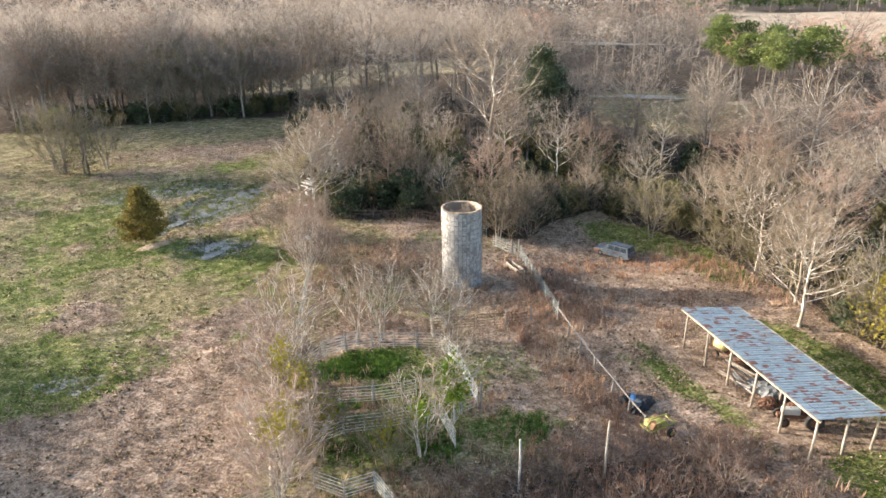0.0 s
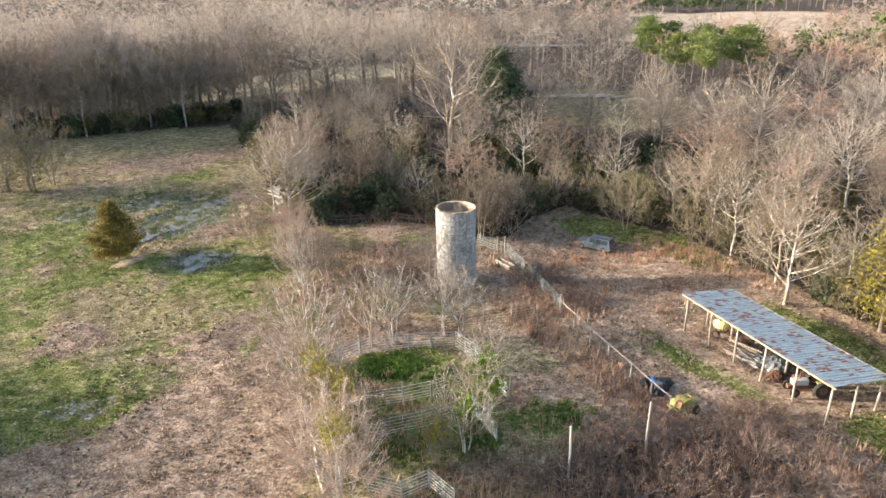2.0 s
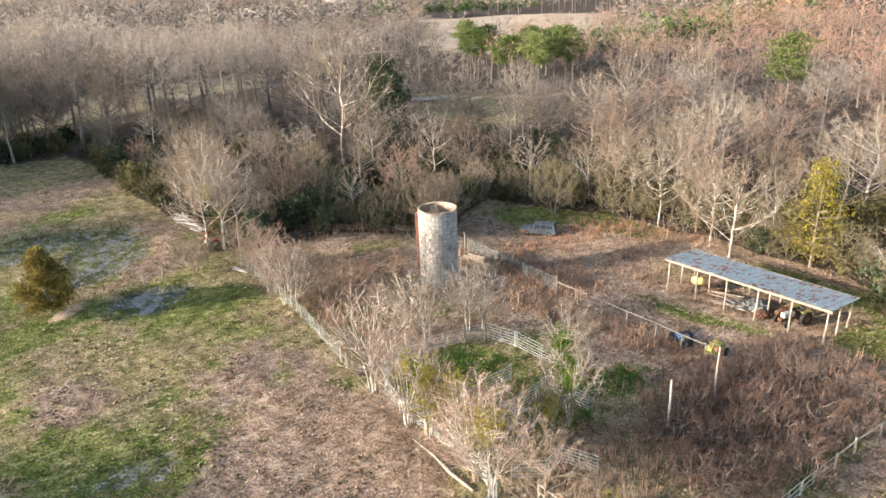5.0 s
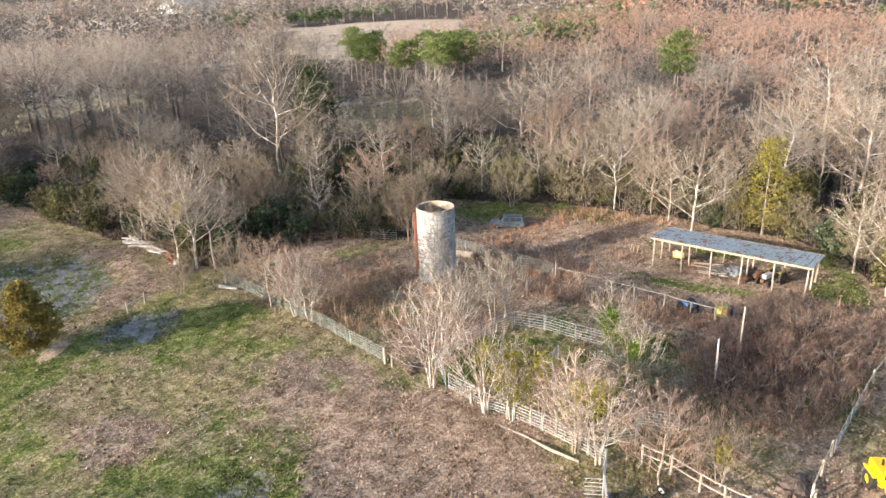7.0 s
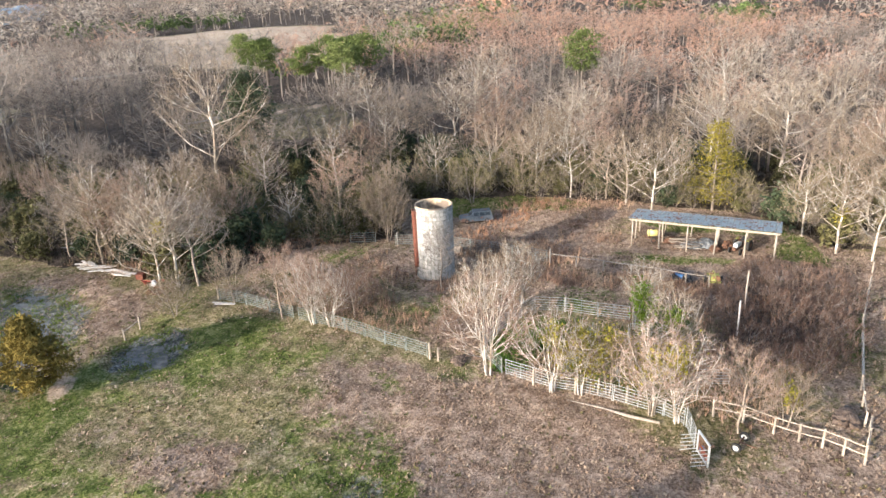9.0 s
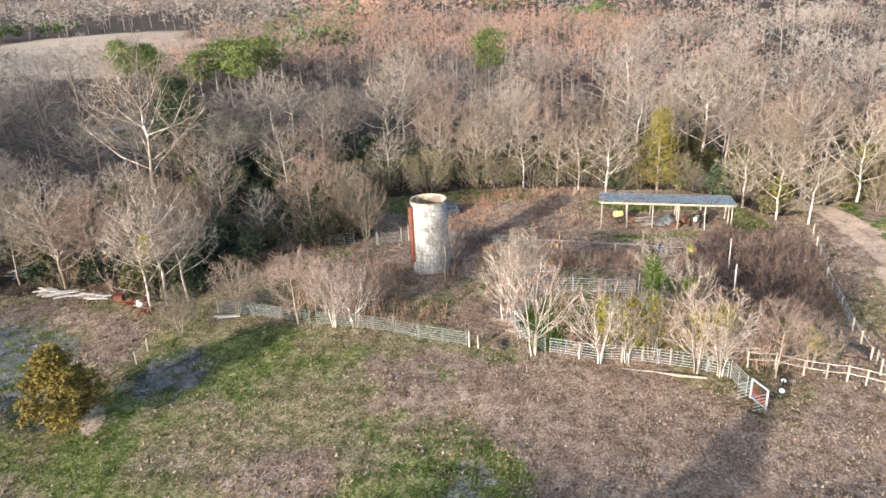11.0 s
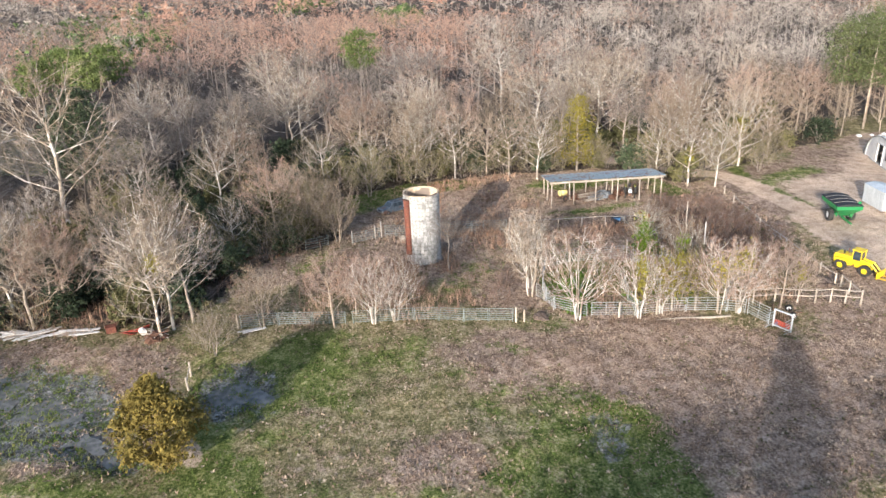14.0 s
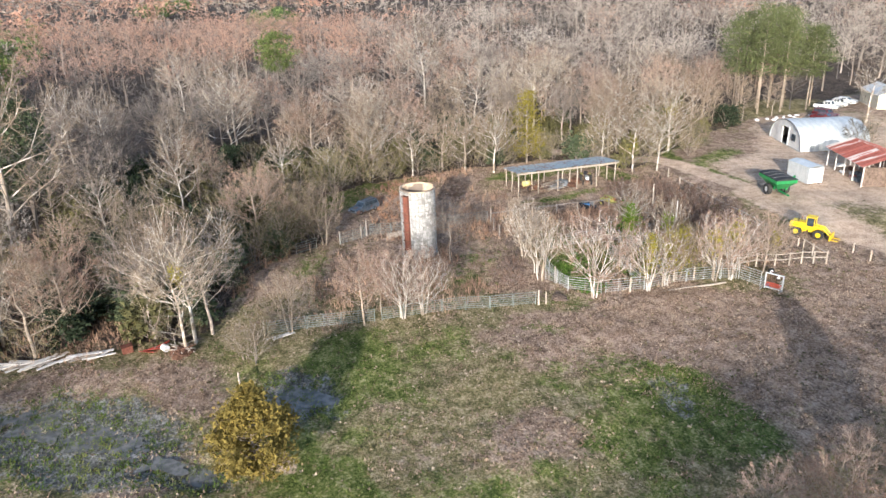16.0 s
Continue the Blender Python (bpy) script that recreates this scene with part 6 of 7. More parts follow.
def grain_cart(x, y, turn):
    ob = thing("grain_cart", "green two-wheeled grain cart with a black rolled cover", "cart", ground(x, y, turn))
    top, low = [(-2.3, -1.45), (2.3, -1.45), (2.3, 1.45), (-2.3, 1.45)], [(-1.1, -0.5), (1.0, -0.5), (1.0, 0.5), (-1.1, 0.5)]
    s = Shape()
    v = [(a, b, 0.95) for a, b in low] + [(a, b, 2.1) for a, b in top] + [(a, b, 2.6) for a, b in top]
    part("hopper", s.add(v, [(3, 2, 1, 0)] + [(i, (i + 1) % 4, (i + 1) % 4 + 4, i + 4) for i in range(4)] + [(i + 4, (i + 1) % 4 + 4, (i + 1) % 4 + 8, i + 8) for i in range(4)] + [(8, 9, 10, 11)]), M["green"], ob)
    c = Shape()
    v, f = [], []
    for k in range(9):
        u = k / 8
        v += [(-2.36, -1.5 + 3 * u, 2.6 + 0.22 * math.sin(math.pi * u)), (2.36, -1.5 + 3 * u, 2.6 + 0.22 * math.sin(math.pi * u)), (2.36, -1.5 + 3 * u, 2.52), (-2.36, -1.5 + 3 * u, 2.52)]
    for k in range(8):
        for i in range(4):
            f.append((4 * k + i, 4 * k + (i + 1) % 4, 4 * k + 4 + (i + 1) % 4, 4 * k + 4 + i))
    part("cover", c.add(v, f + [(0, 1, 2, 3), (35, 34, 33, 32)]), M["black"], ob, "black tarpaulin cover")
    for k in (-1.2, 0, 1.2):
        part("cover_bow", Shape().tube([(k, -1.5 + 3 * u, 2.62 + 0.22 * math.sin(math.pi * u)) for u in np.linspace(0, 1, 7)], 0.03, 5), M["hoop"], ob)
    part("axle_frame", Shape().box(0, 0, 0.75, 0.3, 2.4, 0.25).box(1.8, 0, 0.55, 2.6, 0.18, 0.2).box(-0.8, 0.8, 0.8, 0.12, 0.12, 1.2).box(0.8, -0.8, 0.8, 0.12, 0.12, 1.2), M["green"], ob)
    part("auger", Shape().tube([(0.9, 0.8, 0.8), (1.6, 1.4, 2.9)], 0.17, 10), M["green"], ob)
    part("warning_sign", Shape().box(-1.75, 0, 1.2, 0.03, 0.4, 0.35), M["yellow"], ob)
    for yy in (-1.25, 1.25):
        wheel(ob, 0, yy, 0.78, 0.55, M["white"], rim_r=0.5)


grain_cart(19.4, 12.2, 165)


def container(x, y, turn):
    ob = thing("storage_container", "plain pale grey metal storage box in the yard", "container", ground(x, y, turn, 0.12))
    L, W, H = 4.6, 2.3, 2.35
    part("wall", Shape().box(0, -W / 2, 0, L, 0.05, H).box(0, W / 2, 0, L, 0.05, H).box(-L / 2, 0, 0, 0.05, W, H), M["metalwhite"], ob)
    part("roof", Shape().prism([(-W / 2 - 0.05, H), (0, H + 0.22), (W / 2 + 0.05, H), (W / 2 + 0.05, H + 0.04), (0, H + 0.27), (-W / 2 - 0.05, H + 0.04)], -L / 2 - 0.05, L / 2 + 0.05, pose(0, 0, 0, 0, 0, 90)), M["metalwhite"], ob)
    for yy in (-0.56, 0.56):
        part("door", Shape().box(L / 2, yy, 0.06, 0.05, 1.08, H - 0.12, bevel=0.01), M["white"], ob)
    for i in range(11):
        for yy in (-W / 2 - 0.035, W / 2 + 0.035):
            part("rib", Shape().box(-L / 2 + 0.2 + i * (L - 0.4) / 10, yy, 0.05, 0.12, 0.03, H - 0.1), M["metalwhite"], ob)
    part("skid", Shape().box(0, -0.8, -0.3, L, 0.15, 0.3).box(0, 0.8, -0.3, L, 0.15, 0.3), M["darkwood"], ob)


container(22.2, 4.2, 170)


# ---- farm buildings ----
def quonset():
    m = pose(39.4, -9.4, float(height(39.4, -9.4)), 0, 0, -21.0)
    ob = thing("quonset_hut", "round-roofed white ribbed metal hut with a dark doorway", "hut", m)
    R, H, L = 5.8, 4.1, 11.5
    arc = [(R * math.cos(a), H * math.sin(a) ** 0.85) for a in np.linspace(0, math.pi, 33)]
    for k in range(10):
        y0, y1 = -L * k / 10, -L * (k + 1) / 10
        s, v, f = Shape(), [], []
        prof = [(0.0, 0.0), (0.18, 0.07), (0.5, 0.07), (0.68, 0.0), (1.0, 0.0)]
        for u, o in prof:
            for x, z in arc:
                v.append((x * (1 + o / R), y0 + (y1 - y0) * u, z * (1 + o / H)))
        for u, o in prof:
            for x, z in arc:
                v.append((x * (1 - 0.06 / R), y0 + (y1 - y0) * u, z * (1 - 0.06 / H)))
        n, q = len(arc), len(prof)
        for j in range(q - 1):
            for i in range(n - 1):
                a = j * n + i
                f += [(a, a + 1, a + n + 1, a + n), (a + n * q, a + n * q + n, a + n * q + n + 1, a + n * q + 1)]
        part("roof_panel", s.add(v, f), M["metalwhite"], ob)
    for y, front in ((-0.12, True), (-L + 0.1, False)):
        edge = [(x * 0.985, z * 0.985) for x, z in arc]
        foot = [(-1.0, 0.0), (-1.0, 3.0), (1.2, 3.0), (1.2, 0.0)] if front else []
        part("end_wall", Shape().prism(edge + foot, y - 0.06, y), M["white"], ob)
    part("door_frame", Shape().box(-1.05, -0.06, 0, 0.1, 0.16, 3.05).box(1.25, -0.06, 0, 0.1, 0.16, 3.05).box(0.1, -0.06, 3.0, 2.4, 0.16, 0.1), M["white"], ob)
    part("sliding_door", Shape().box(2.2, 0.0, 0.05, 1.7, 0.05, 2.9), M["white"], ob)
    for x in (-3.3, -2.6):
        part("window", Shape().box(x, -0.05, 1.2, 0.42, 0.16, 1.1), M["glass"], ob)
    part("floor_slab", Shape().box(0, -L / 2, -0.3, 2 * R + 0.3, L + 0.2, 0.34), M["mortar"], ob)
    part("edge_trim", Shape().tube([(x * 1.012, 0.0, z * 1.012) for x, z in arc], 0.07, 6), M["hoop"], ob)


quonset()


def old_barn():
    m = pose(26.2, -4.6, float(height(26, -5)), 0, 0, 155)
    ob = thing("old_barn", "open-sided old barn with a rusty red tin roof on pale posts", "barn", m)
    L, D, H = 11.0, 7.0, 2.7
    for i in range(5):
        for y in (0, D / 2, D):
            part("post", Shape().tube([(L * i / 4, y, -0.4), (L * i / 4, y, H + (0.9 if y == D / 2 else 0))], 0.1, 7), M["paleboard"], ob)
    part("back_wall", Shape().box(L / 2, D, 0, L, 0.06, H), M["darkwood"], ob)
    part("side_wall", Shape().box(L, D / 2, 0, 0.06, D, H), M["darkwood"], ob)
    part("beam", Shape().box(L / 2, 0, H, L + 0.4, 0.12, 0.18), M["paleboard"], ob)
    part("beam", Shape().box(L / 2, D, H, L + 0.4, 0.12, 0.18), M["paleboard"], ob)
    part("ridge", Shape().box(L / 2, D / 2, H + 1.1, L + 0.4, 0.12, 0.18), M["paleboard"], ob)
    slope = math.degrees(math.atan2(1.2, D / 2))
    long = math.hypot(1.25, D / 2 + 0.5)
    cols = 14
    sheet = corrugated("roof_sheet", (L + 0.8) / cols + 0.04, long, 4)
    for i in range(cols):
        x = -0.4 + (i + 0.5) * (L + 0.8) / cols
        part("roof_sheet", sheet, M["barnroof"], ob, at=Matrix.Translation((x, -0.5, H + 0.16 + 0.006 * (i % 2))) @ pose(0, 0, 0, slope, 0, 0))
        part("roof_sheet", sheet, M["barnroof"], ob, at=Matrix.Translation((x, D + 0.5, H + 0.16 + 0.006 * (i % 2))) @ pose(0, 0, 0, 0, 0, 180) @ pose(0, 0, 0, slope, 0, 0))
    r = random.Random(12)
    for i in range(10):
        x, y = r.uniform(0.5, L - 1), r.uniform(-0.4, 2.4)
        heap("stored_junk", r.choice(("pale sacks and scrap heaped under the barn roof", "mixed scrap heaped under the barn roof")), "heap", m @ pose(x, y, 0, 0, 0, 40 * i), r.uniform(0.35, 0.8), r.uniform(0.3, 0.6), r.uniform(0.3, 0.8), M[r.choice(("paleboard", "iron", "white", "red", "tarp"))], 30 + i)


old_barn()


def outbuilding(x, y, turn, L, W, H, wall, roof, label):
    ob = thing("outbuilding", label, "building", ground(x, y, turn))
    part("wall", Shape().box(0, -W / 2, -0.3, L, 0.12, H + 0.3).box(0, W / 2, -0.3, L, 0.12, H + 0.3), M[wall], ob)
    for sx in (-1, 1):
        part("gable_wall", Shape().prism([(-W / 2, -0.3), (W / 2, -0.3), (W / 2, H), (0, H + W * 0.2), (-W / 2, H)], sx * L / 2 - 0.06, sx * L / 2 + 0.06, pose(0, 0, 0, 0, 0, 90)), M[wall], ob)
    for s in (-1, 1):
        part("roof", Shape().prism([(0, H + W * 0.2 + 0.02), (s * (W / 2 + 0.35), H - 0.12), (s * (W / 2 + 0.35), H - 0.04), (0, H + W * 0.2 + 0.1)], -L / 2 - 0.3, L / 2 + 0.3, pose(0, 0, 0, 0, 0, 90)), M[roof], ob)
    door = part("door", Shape().box(L / 2 + 0.07, 0.4, 0, 0.05, 1.0, 2.1, bevel=0.01), M["post"], ob)
    part("door_handle", Shape().box(L / 2 + 0.11, 0.05, 1.0, 0.04, 0.12, 0.04), M["hoop"], door)
    for k in range(3):
        w = part("window", Shape().box(-L / 3 + k * L / 3, W / 2 + 0.06, 1.1, 0.9, 0.05, 1.0, bevel=0.01), M["glass"], ob)
        part("window_frame", Shape().box(-L / 3 + k * L / 3, W / 2 + 0.09, 1.04, 1.02, 0.03, 0.06).box(-L / 3 + k * L / 3, W / 2 + 0.09, 2.1, 1.02, 0.03, 0.06), M["white"], w)


outbuilding(54.0, -51.0, 150, 9, 6, 2.8, "cream", "metalwhite", "cream-walled outbuilding with a pale metal roof")
outbuilding(48.5, -54.5, 150, 6, 5, 2.6, "cream", "metalwhite", "small cream shed with a pale roof")
outbuilding(500, 712, 20, 70, 26, 9, "white", "metalwhite", "long white warehouse far beyond the woods")
outbuilding(640, 850, 20, 50, 24, 9, "white", "metalwhite", "distant white warehouse near the horizon")


# ---- fences, gates and pens ----
def panel(x0, y0, x1, y1, mt="gate", rails=6, tall=1.45, label="", lift=0.12):
    """A tube-steel corral panel from one point to another."""
    z0, z1 = float(height(x0, y0)), float(height(x1, y1))
    L = math.dist((x0, y0), (x1, y1))
    m = Matrix.Translation((x0, y0, z0)) @ pose(0, 0, 0, 0, 0, math.degrees(math.atan2(y1 - y0, x1 - x0))) @ pose(0, 0, 0, 0, -math.degrees(math.atan2(z1 - z0, L)), 0)
    ob = thing("corral_panel", label or "galvanised tube-steel corral panel with level rails", "fence panel", m, "panels of the cattle pens")
    for i in range(rails):
        z = lift + 0.1 + (tall - lift - 0.13) * (i / (rails - 1)) ** 1.1
        part("rail", Shape().tube([(0, 0, z), (L, 0, z)], 0.025, 5), M[mt], ob)
    n = max(1, round(L / 1.6))
    for i in range(n + 1):
        x = 0.03 + (L - 0.06) * i / n
        part("upright", Shape().tube([(x, 0, 0.0 if i in (0, n) else lift), (x, 0, tall)], 0.03 if i in (0, n) else 0.02, 5), M[mt], ob)
    return ob


def panels(pts, mt="gate", rails=6, tall=1.45, length=3.0):
    for (ax, ay), (bx, by) in zip(pts, pts[1:]):
        n = max(1, round(math.dist((ax, ay), (bx, by)) / length))
        for i in range(n):
            a, b = i / n, (i + 1) / n - 0.012
            panel(ax + (bx - ax) * a, ay + (by - ay) * a, ax + (bx - ax) * b, ay + (by - ay) * b, mt, rails, tall)


def fence_post(x, y, tall, r=0.08, mt="post", lean=(0, 0), label="weathered grey wooden fence post"):
    s = Shape().tube([(0, 0, -0.3), (lean[0] * 0.5, lean[1] * 0.5, tall / 2), (lean[0], lean[1], tall)], [r * 1.1, r, r * 0.9], 8)
    return tagged(part("fence_post", s, M[mt], at=ground(x, y, 0), smooth=False), label, "post", "fence posts")


panels([(9.1, 83.2), (8.7, 79.6), (7.6, 73.2)], "oldgate", 6, 1.4)
panels([(7.5, 72.6), (7.0, 70.4), (6.3, 66.8), (5.3, 62.2), (4.3, 57.6)], "oldgate", 6, 1.4)
fence_post(7.15, 70.8, 1.7, 0.1), fence_post(4.2, 57.4, 1.6, 0.1), fence_post(4.15, 56.6, 1.3, 0.09), fence_post(9.2, 83.5, 1.5)
panels([(9.0, 54.0), (5.9, 53.0), (3.4, 50.6)], "greygate", 6, 1.5)
panels([(3.3, 50.3), (2.4, 46.2), (1.9, 41.4), (1.2, 37.6), (0.5, 36.1)], "gate", 6, 1.5)
panels([(0.4, 36.0), (-2.0, 35.3)], "gate", 7, 1.7)
panels([(5.7, 53.2), (7.8, 53.3), (10.0, 53.0), (11.8, 52.4), (13.6, 51.7), (15.4, 51.0)], "greygate", 6, 1.5, 2.2)
panels([(15.5, 50.9), (16.0, 48.0), (15.7, 44.8), (15.5, 41.8)], "gate", 6, 1.55, 3.2)
panels([(3.7, 45.8), (5.9, 45.5), (8.3, 44.9), (10.5, 44.6)], "gate", 6, 1.5, 2.4)
panels([(4.0, 41.2), (5.5, 41.7), (8.4, 41.4), (10.7, 41.3), (12.2, 41.6)], "gate", 6, 1.5, 3.0)
panels([(12.4, 41.5), (12.4, 37.7)], "gate", 6, 1.5, 3.8)
panels([(10.6, 44.6), (11.6, 44.6)], "greygate", 6, 1.5)
panels([(2.7, 36.9), (4.4, 35.4), (6.4, 35.6), (7.0, 33.1)], "gate", 6, 1.5)
panels([(15.4, 41.6), (14.0, 41.2), (12.7, 39.6)], "greygate", 5, 1.4)
panels([(29.9, 67.4), (28.9, 62.0), (27.9, 56.6), (27.1, 52.3)], "oldgate", 6, 1.5)
panels([(28.3, 71.6), (29.7, 68.0)], "oldgate", 5, 1.4)
panels([(27.0, 77.2), (28.6, 74.4)], "oldgate", 5, 1.4)
panels([(19.7, 53.5), (22.9, 52.9), (24.6, 52.7)], "darkwood", 5, 1.4)
panels([(15.2, 54.2), (19.6, 53.6)], "darkwood", 5, 1.3)
panels([(18.0, 22.5), (9.6, 23.6)], "greygate", 3, 1.1, 4.0)
for x, y, h in ((8.4, 45.1, 1.8), (5.5, 41.9, 2.0), (15.6, 41.5, 2.2), (13.7, 51.9, 1.9), (7.8, 53.5, 1.9), (14.0, 41.4, 1.7), (27.0, 52.0, 1.9), (29.9, 67.8, 2.1), (29.4, 68.6, 1.9), (28.7, 71.5, 1.6), (16.2, 48.0, 1.7), (24.6, 52.7, 1.6), (22.3, 53.0, 1.6)):
    fence_post(x, y, h, 0.09, "oldpole")
for x, y, h in ((2.4, 42.6, 1.5), (2.0, 40.4, 1.5), (1.5, 38.4, 1.6), (2.6, 47.8, 1.5), (2.0, 44.3, 1.5)):
    fence_post(x, y, h, 0.1, "post", (0.06, -0.04))


def rail_fence(pts, tall, mt, sag=0.0, rails=(0.9,), label="weathered wooden fence rail"):
    """Posts with rails between them."""
    for i, (x, y) in enumerate(pts):
        fence_post(x, y, tall + 0.08 * math.sin(i * 2.3), 0.085, mt, (0.05 * math.sin(i * 1.7), 0.05 * math.cos(i * 2.1)))
    for (ax, ay), (bx, by) in zip(pts, pts[1:]):
        for k in rails:
            za, zb = float(height(ax, ay)) + tall * k, float(height(bx, by)) + tall * k
            s = Shape().tube([(ax, ay, za), ((ax + bx) / 2, (ay + by) / 2, (za + zb) / 2 - sag), (bx, by, zb)], [0.055, 0.05, 0.05], 6)
            tagged(part("fence_rail", s, M[mt]), label, "rail", "rails of the wooden fences")


rail_fence([(2.3, 34.2), (1.9, 32.2), (1.3, 30.2), (0.9, 28.6), (0.6, 27.2), (0.1, 26.0), (-0.5, 24.8)], 1.5, "post", 0.03, (0.92, 0.5))
rail_fence([(-0.5, 24.8), (1.8, 24.3), (3.4, 24.0)], 1.4, "post", 0.02, (0.9,))
rail_fence([(-0.9, 86.6), (1.2, 86.7)], 1.25, "post", 0.0, (0.75,))
rail_fence([(27.0, 52.0), (26.5, 49.0), (26.1, 46.0), (25.8, 43.0), (25.6, 40.0), (25.5, 37.5), (25.4, 35.2)], 1.25, "oldpole", 0.03, (0.97,), "long grey pole laid along the fence top")
rail_fence([(14.6, 87.4), (17.4, 86.3), (20.4, 85.0), (22.8, 83.2), (24.9, 81.0), (26.6, 78.2), (27.6, 75.4)], 1.2, "darkwood", 0.06, (0.9, 0.55), "dark old wooden rail")
rail_fence([(29.6, 20.2), (26.5, 20.9), (23.5, 21.5), (20.5, 22.1), (18.0, 22.5)], 1.2, "post", 0.05, (0.9,))
rail_fence([(9.2, 23.7), (6.6, 24.0), (4.0, 24.2)], 1.3, "post", 0.04, (0.85,))
for x, y, h in ((0.3, 20.0, 1.2), (-2.2, 20.4, 1.3), (-4.6, 20.2, 1.2), (33.2, 19.5, 1.3), (36.5, 19.0, 1.3)):
    fence_post(x, y, h)
tagged(part("utility_pole", Shape().tube([(0, 0, -0.4), (0.05, 0, 2), (0.02, 0.03, 3.9)], [0.09, 0.08, 0.07], 8), M["paleboard"], at=ground(14.8, 32.6)), "slim bare pale wooden pole standing in the brambles", "pole", "bare poles")
tagged(part("utility_pole", Shape().tube([(0, 0, -0.4), (0.0, 0.05, 2), (0.06, 0.03, 4.3)], [0.09, 0.08, 0.07], 8), M["post"], at=ground(20.4, 31.9)), "slim grey wooden pole beside the brambles", "pole", "bare poles")


def head_gate():
    ob = thing("squeeze_chute", "cattle head gate with a pale frame, red sheet and steel bars", "cattle chute", ground(-3.1, 34.75, 205))
    part("frame", Shape().box(-0.85, 0, 0, 0.1, 0.12, 1.7).box(0.85, 0, 0, 0.1, 0.12, 1.7).box(0, 0, 1.65, 1.8, 0.12, 0.1).box(0, 0, 0.1, 1.8, 0.12, 0.1), M["metalwhite"], ob)
    for i in range(8):
        part("bar", Shape().tube([(-0.7 + 0.2 * i, 0, 0.2), (-0.7 + 0.2 * i, 0, 1.65)], 0.03, 6), M["iron"], ob)
    part("red_panel", Shape().box(0, 0.07, 0.22, 1.6, 0.04, 0.5, bevel=0.01), M["red"], ob, "faded red sheet panel")
    part("white_plate", Shape().box(0.1, 0.1, 0.3, 0.7, 0.03, 0.16), M["metalwhite"], ob)
    for k in range(5):
        part("side_bar", Shape().tube([(-0.9, -1.2, 0.25 + 0.3 * k), (-0.9, 0, 0.25 + 0.3 * k)], 0.03, 6), M["gate"], ob)
        part("side_bar", Shape().tube([(0.9, -1.2, 0.25 + 0.3 * k), (0.9, 0, 0.25 + 0.3 * k)], 0.03, 6), M["gate"], ob)
    part("foot_plate", Shape().box(-0.6, 0.2, 0.05, 0.3, 0.3, 0.5, bevel=0.02), M["blue"], ob, "small blue painted plate")
    part("lever", Shape().tube([(0.9, 0, 1.6), (1.2, 0.1, 2.0)], 0.025, 6), M["iron"], ob)


head_gate()


def axle():
    ob = thing("trailer_axle", "loose trailer axle with two small wheels by the fence", "axle", ground(-0.9, 32.4, 250))
    part("beam", Shape().tube([(0, -0.8, 0.33), (0, 0.8, 0.33)], 0.05, 8), M["iron"], ob)
    part("tongue", Shape().tube([(0, 0, 0.33), (1.1, 0.1, 0.25)], 0.04, 6), M["iron"], ob)
    wheel(ob, 0, 0.8, 0.34, 0.2, M["white"])
    wheel(ob, 0, -0.8, 0.34, 0.2, M["white"])


axle()
tagged(part("fallen_log", Shape().tube([(0, 0, 0.1), (2.2, 0.15, 0.14), (4.6, -0.05, 0.1), (7.1, 0.1, 0.12)], [0.09, 0.12, 0.11, 0.07], 8), M["post"], at=ground(0.15, 37.8, 82)), "long grey log lying in the dry grass", "log")


def trough():
    ob = thing("feed_trough", "long empty feed trough of bare boards", "trough", ground(28.0, 64.4, 98))
    part("side", Shape().box(0, -0.32, 0.05, 2.6, 0.05, 0.5), M["post"], ob)
    part("side", Shape().box(0, 0.32, 0.05, 2.6, 0.05, 0.5), M["post"], ob)
    part("end", Shape().box(-1.3, 0, 0.05, 0.05, 0.69, 0.5), M["post"], ob)
    part("end", Shape().box(1.3, 0, 0.05, 0.05, 0.69, 0.5), M["post"], ob)
    part("bottom", Shape().box(0, 0, 0.05, 2.6, 0.6, 0.05), M["darkwood"], ob)


trough()


# ---- junk along the fences ----
def drum(x, y, mt, label, lying=False, turn=0, tall=0.88):
    m = ground(x, y, turn, 0.30 if lying else 0) @ (pose(0, 0, 0, 0, 90, 0) @ pose(0, 0, -tall / 2) if lying else Matrix())
    ob = thing("barrel", label, "barrel", m)
    part("body", Shape().tube([(0, 0, 0), (0, 0, tall * 0.33), (0, 0, tall * 0.66), (0, 0, tall)], 0.29, 16), M[mt], ob)
    for z in (0.02, tall * 0.34, tall * 0.67, tall - 0.03):
        part("ring", Shape().ring(0.285, 0.305, z - 0.015, z + 0.015, 16), M[mt], ob)


drum(25.9, 38.6, "black", "black plastic barrel lying by the fence", True, 20)
drum(26.3, 38.2, "blue", "blue plastic barrel by the fence", True, 70)
drum(26.1, 37.4, "tarp", "grey drum among junk by the fence")
heap("scrap_mound", "dark scrap and tyres dumped along the fence", "heap", ground(26.7, 37.8, 30), 1.2, 0.8, 0.55, M["black"], 41)
heap("scrap_mound", "dark scrap and brush by the metal gate", "heap", ground(30.6, 62.6, 60), 1.5, 0.9, 0.6, M["darkwood"], 42)
heap("scrap_mound", "dark scrap and brush by the metal gate", "heap", ground(29.6, 56.4, 100), 1.8, 0.7, 0.5, M["darkwood"], 43)


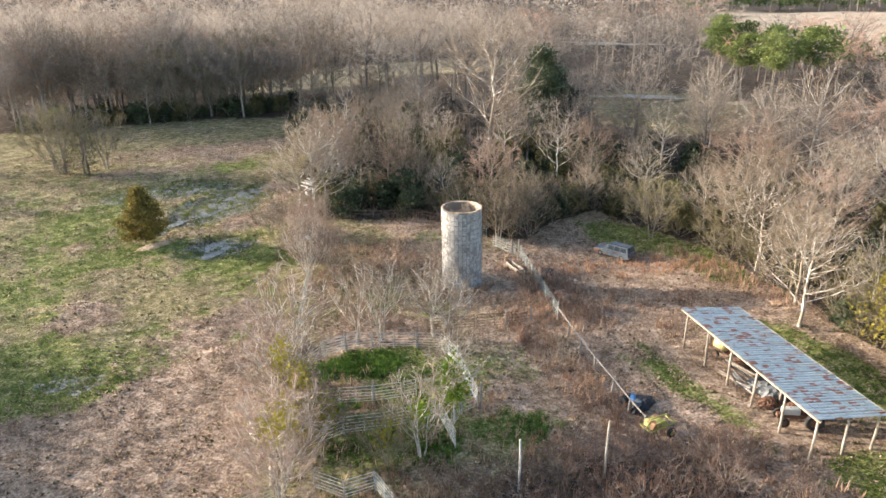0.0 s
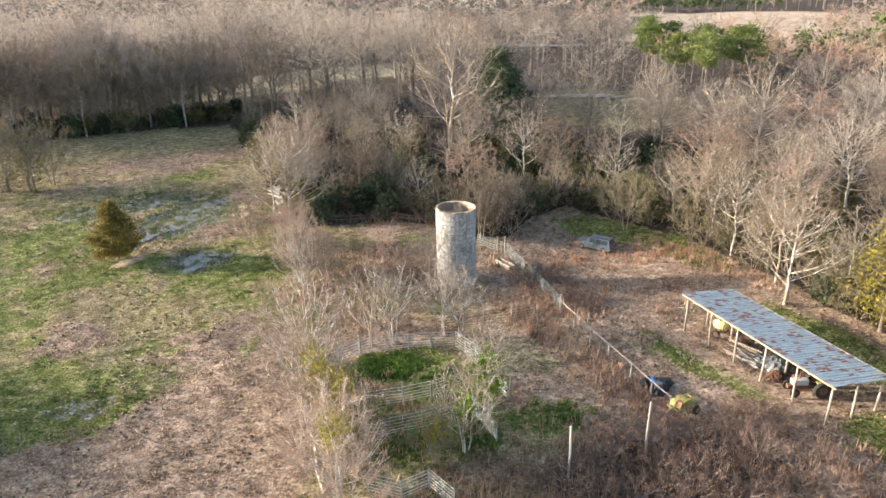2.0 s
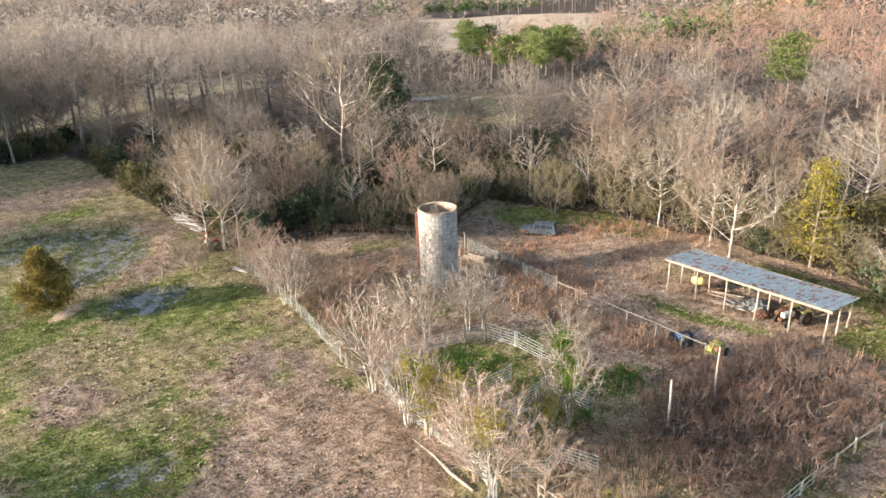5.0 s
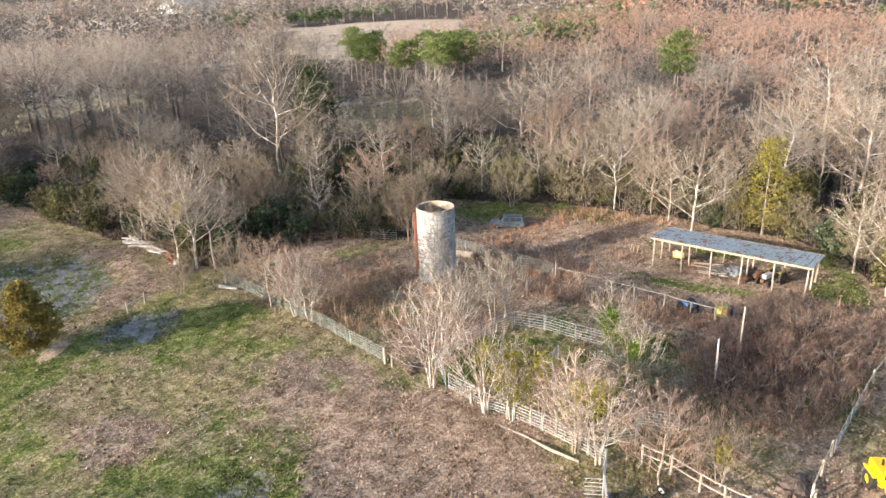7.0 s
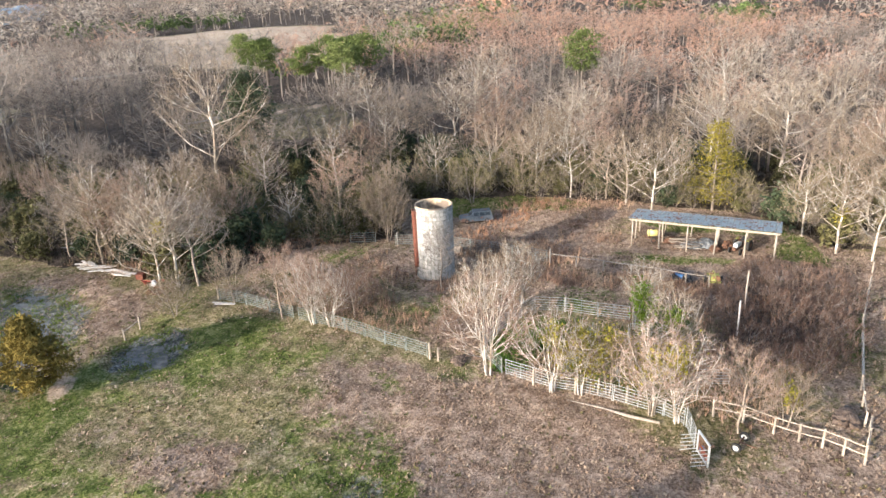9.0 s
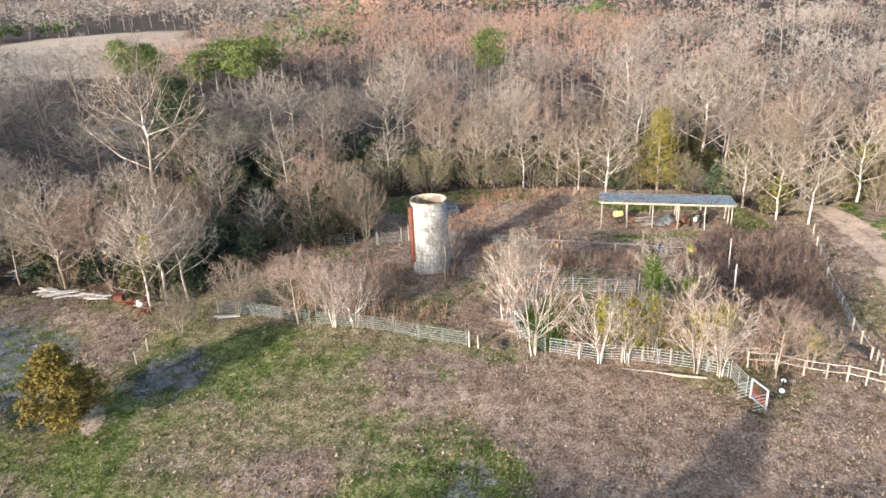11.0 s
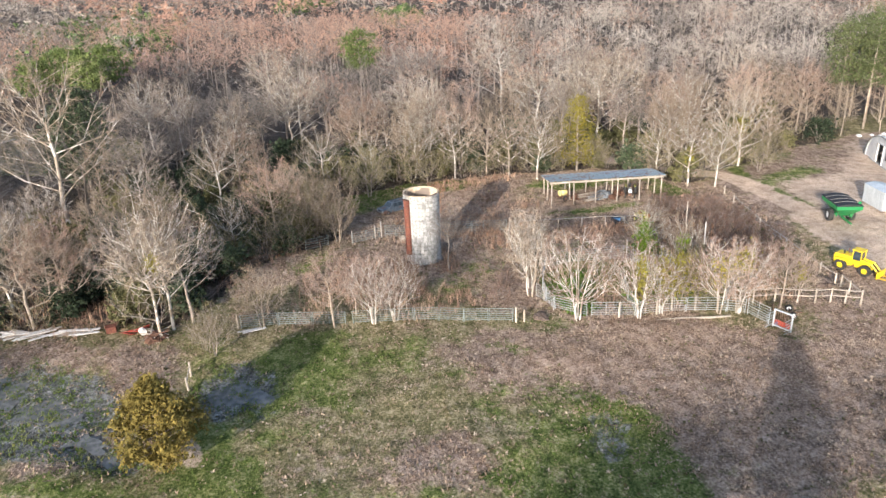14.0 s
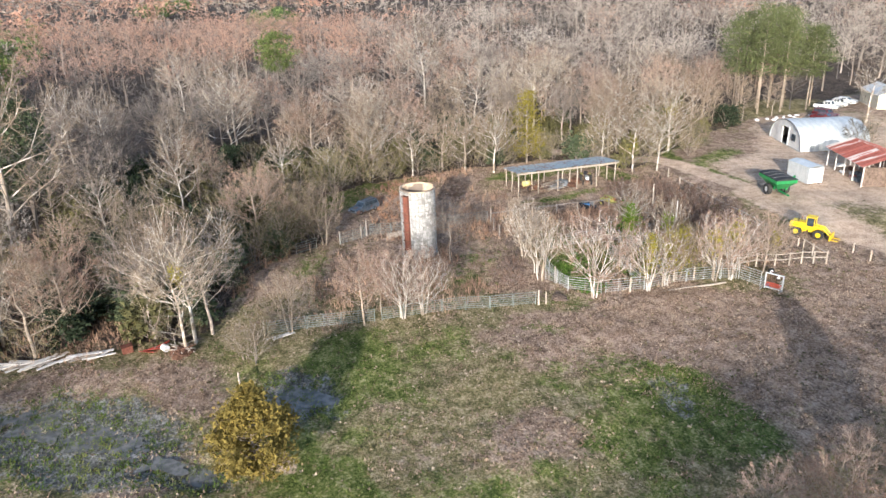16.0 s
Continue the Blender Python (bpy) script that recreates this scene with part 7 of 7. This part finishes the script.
def mower():
    ob = thing("hay_machine", "old yellow-green hay machine with rusty tines", "farm machine", ground(26.1, 34.8, 10))
    part("frame", Shape().tube([(-1.1, -0.5, 0.7), (1.1, -0.5, 0.75)], 0.06, 6).tube([(-1.1, 0.5, 0.7), (1.1, 0.5, 0.75)], 0.06, 6).tube([(-1.1, -0.5, 0.7), (-1.1, 0.5, 0.7)], 0.06, 6).tube([(1.1, -0.5, 0.75), (1.1, 0.5, 0.75)], 0.06, 6).tube([(-1.1, 0, 0.7), (-0.6, 0, 1.3), (0.7, 0, 1.3), (1.1, 0, 0.75)], 0.05, 6), M["lime"], ob)
    part("cowl", Shape().prism([(-0.9, 0.75), (-0.7, 1.15), (0.2, 1.2), (0.6, 0.75)], -0.45, 0.45), M["lime"], ob)
    for k in range(7):
        part("tine", Shape().tube([(-0.9 + 0.3 * k, -0.5, 0.7), (-0.8 + 0.3 * k, -0.75, 0.1)], 0.02, 5), M["iron"], ob)
    wheel(ob, 0.5, 0.8, 0.36, 0.2, M["lime"])
    wheel(ob, 0.5, -0.85, 0.36, 0.2, M["lime"])


mower()


def scrap_lumber():
    r = random.Random(7)
    for i in range(34):
        u = r.random()
        x, y = 12.0 - 1.2 * u + r.uniform(-0.7, 0.7), 105.0 - 7.4 * u + r.uniform(-0.5, 0.5)
        board("plank", "pale sun-bleached board in a long scrap pile", ground(x, y, 98 + r.gauss(0, 15), 0.04 + 0.03 * (i % 9)), r.uniform(1.2, 3.2), r.uniform(0.14, 0.34), 0.05, M["paleboard" if r.random() < 0.75 else "post"], "board", "scrap boards at the wood's edge")
    ob = thing("rusty_cabinet", "rusty orange metal box dumped at the wood's edge", "scrap", ground(10.9, 95.4, 12))
    part("body", Shape().box(0, 0, 0, 0.7, 0.9, 0.6, bevel=0.03), M["rust"], ob)
    part("lid", Shape().box(0, 0, 0.6, 0.78, 0.98, 0.06, bevel=0.02), M["rust"], ob)
    for i in range(4):
        board("sheet_metal", "dark red rusty sheet leaning in the scrap", ground(9.8 + 0.2 * i, 93.6 - 0.35 * i, 60 + 20 * i, 0.05) @ pose(0, 0, 0, 25 + 8 * i, 0, 0), 1.5, 0.9, 0.03, M["red"], "sheet")
    for i in range(24):
        a, b = r.uniform(0, 360), r.uniform(8, 40)
        s = Shape().tube([(-r.uniform(0.6, 1.4), 0, 0), (r.uniform(0.6, 1.4), 0, 0.05)], r.uniform(0.025, 0.05), 5)
        tagged(part("scrap_rod", s, M["post" if i % 3 else "iron"], at=ground(8.6 + r.uniform(-0.6, 0.6), 91.0 + r.uniform(-0.7, 0.7), a, 0.25 + r.uniform(0, 0.4)) @ pose(0, 0, 0, 0, b * 0.5, 0)), "bent rod in a tangled scrap pile", "rod", "tangled rods")
    heap("iron_mound", "low tangle of rusty iron beneath the rods", "heap", ground(8.6, 91.0, 0), 1.1, 1.0, 0.55, M["iron"], 44)
    drum(9.4, 92.2, "white", "white plastic drum in the scrap", True, 30, 0.6)
    for i, (a, b) in enumerate(((9.0, 82.4), (8.7, 81.9))):
        board("plank", "white board laid by the fence end", ground(a - 0.6, b, 100 + 6 * i, 0.05), 2.2, 0.22, 0.06, M["paleboard"], "board")
    for i in range(7):
        board("plank", "bleached board leaning on the woodland scrap", ground(17.0 + r.uniform(-1.5, 1.5), 111.5 + r.uniform(-2, 2), r.uniform(0, 180), 0.1), r.uniform(1.6, 3), 0.25, 0.05, M["paleboard"], "board", "scrap boards at the wood's edge")
    # white debris at the foot of the pines
    for i in range(9):
        heap("white_debris", "white bags of rubbish at the foot of the pines", "heap", ground(55.0 + r.uniform(-1.2, 1.2), -19.5 - 1.4 * i + r.uniform(-0.8, 0.8), 30 * i), r.uniform(0.3, 0.6), r.uniform(0.2, 0.4), r.uniform(0.2, 0.45), M["white"], 70 + i)
    heap("brush_mound", "dark tangle of wire and brush by the yard fence", "heap", ground(4.6, 25.2, 0), 1.3, 0.9, 0.6, M["darkwood"], 90)
    heap("brush_mound", "dark tangle of old brush by the pens", "heap", ground(4.6, 54.8, 0), 0.9, 0.7, 0.35, M["darkwood"], 91)


scrap_lumber()
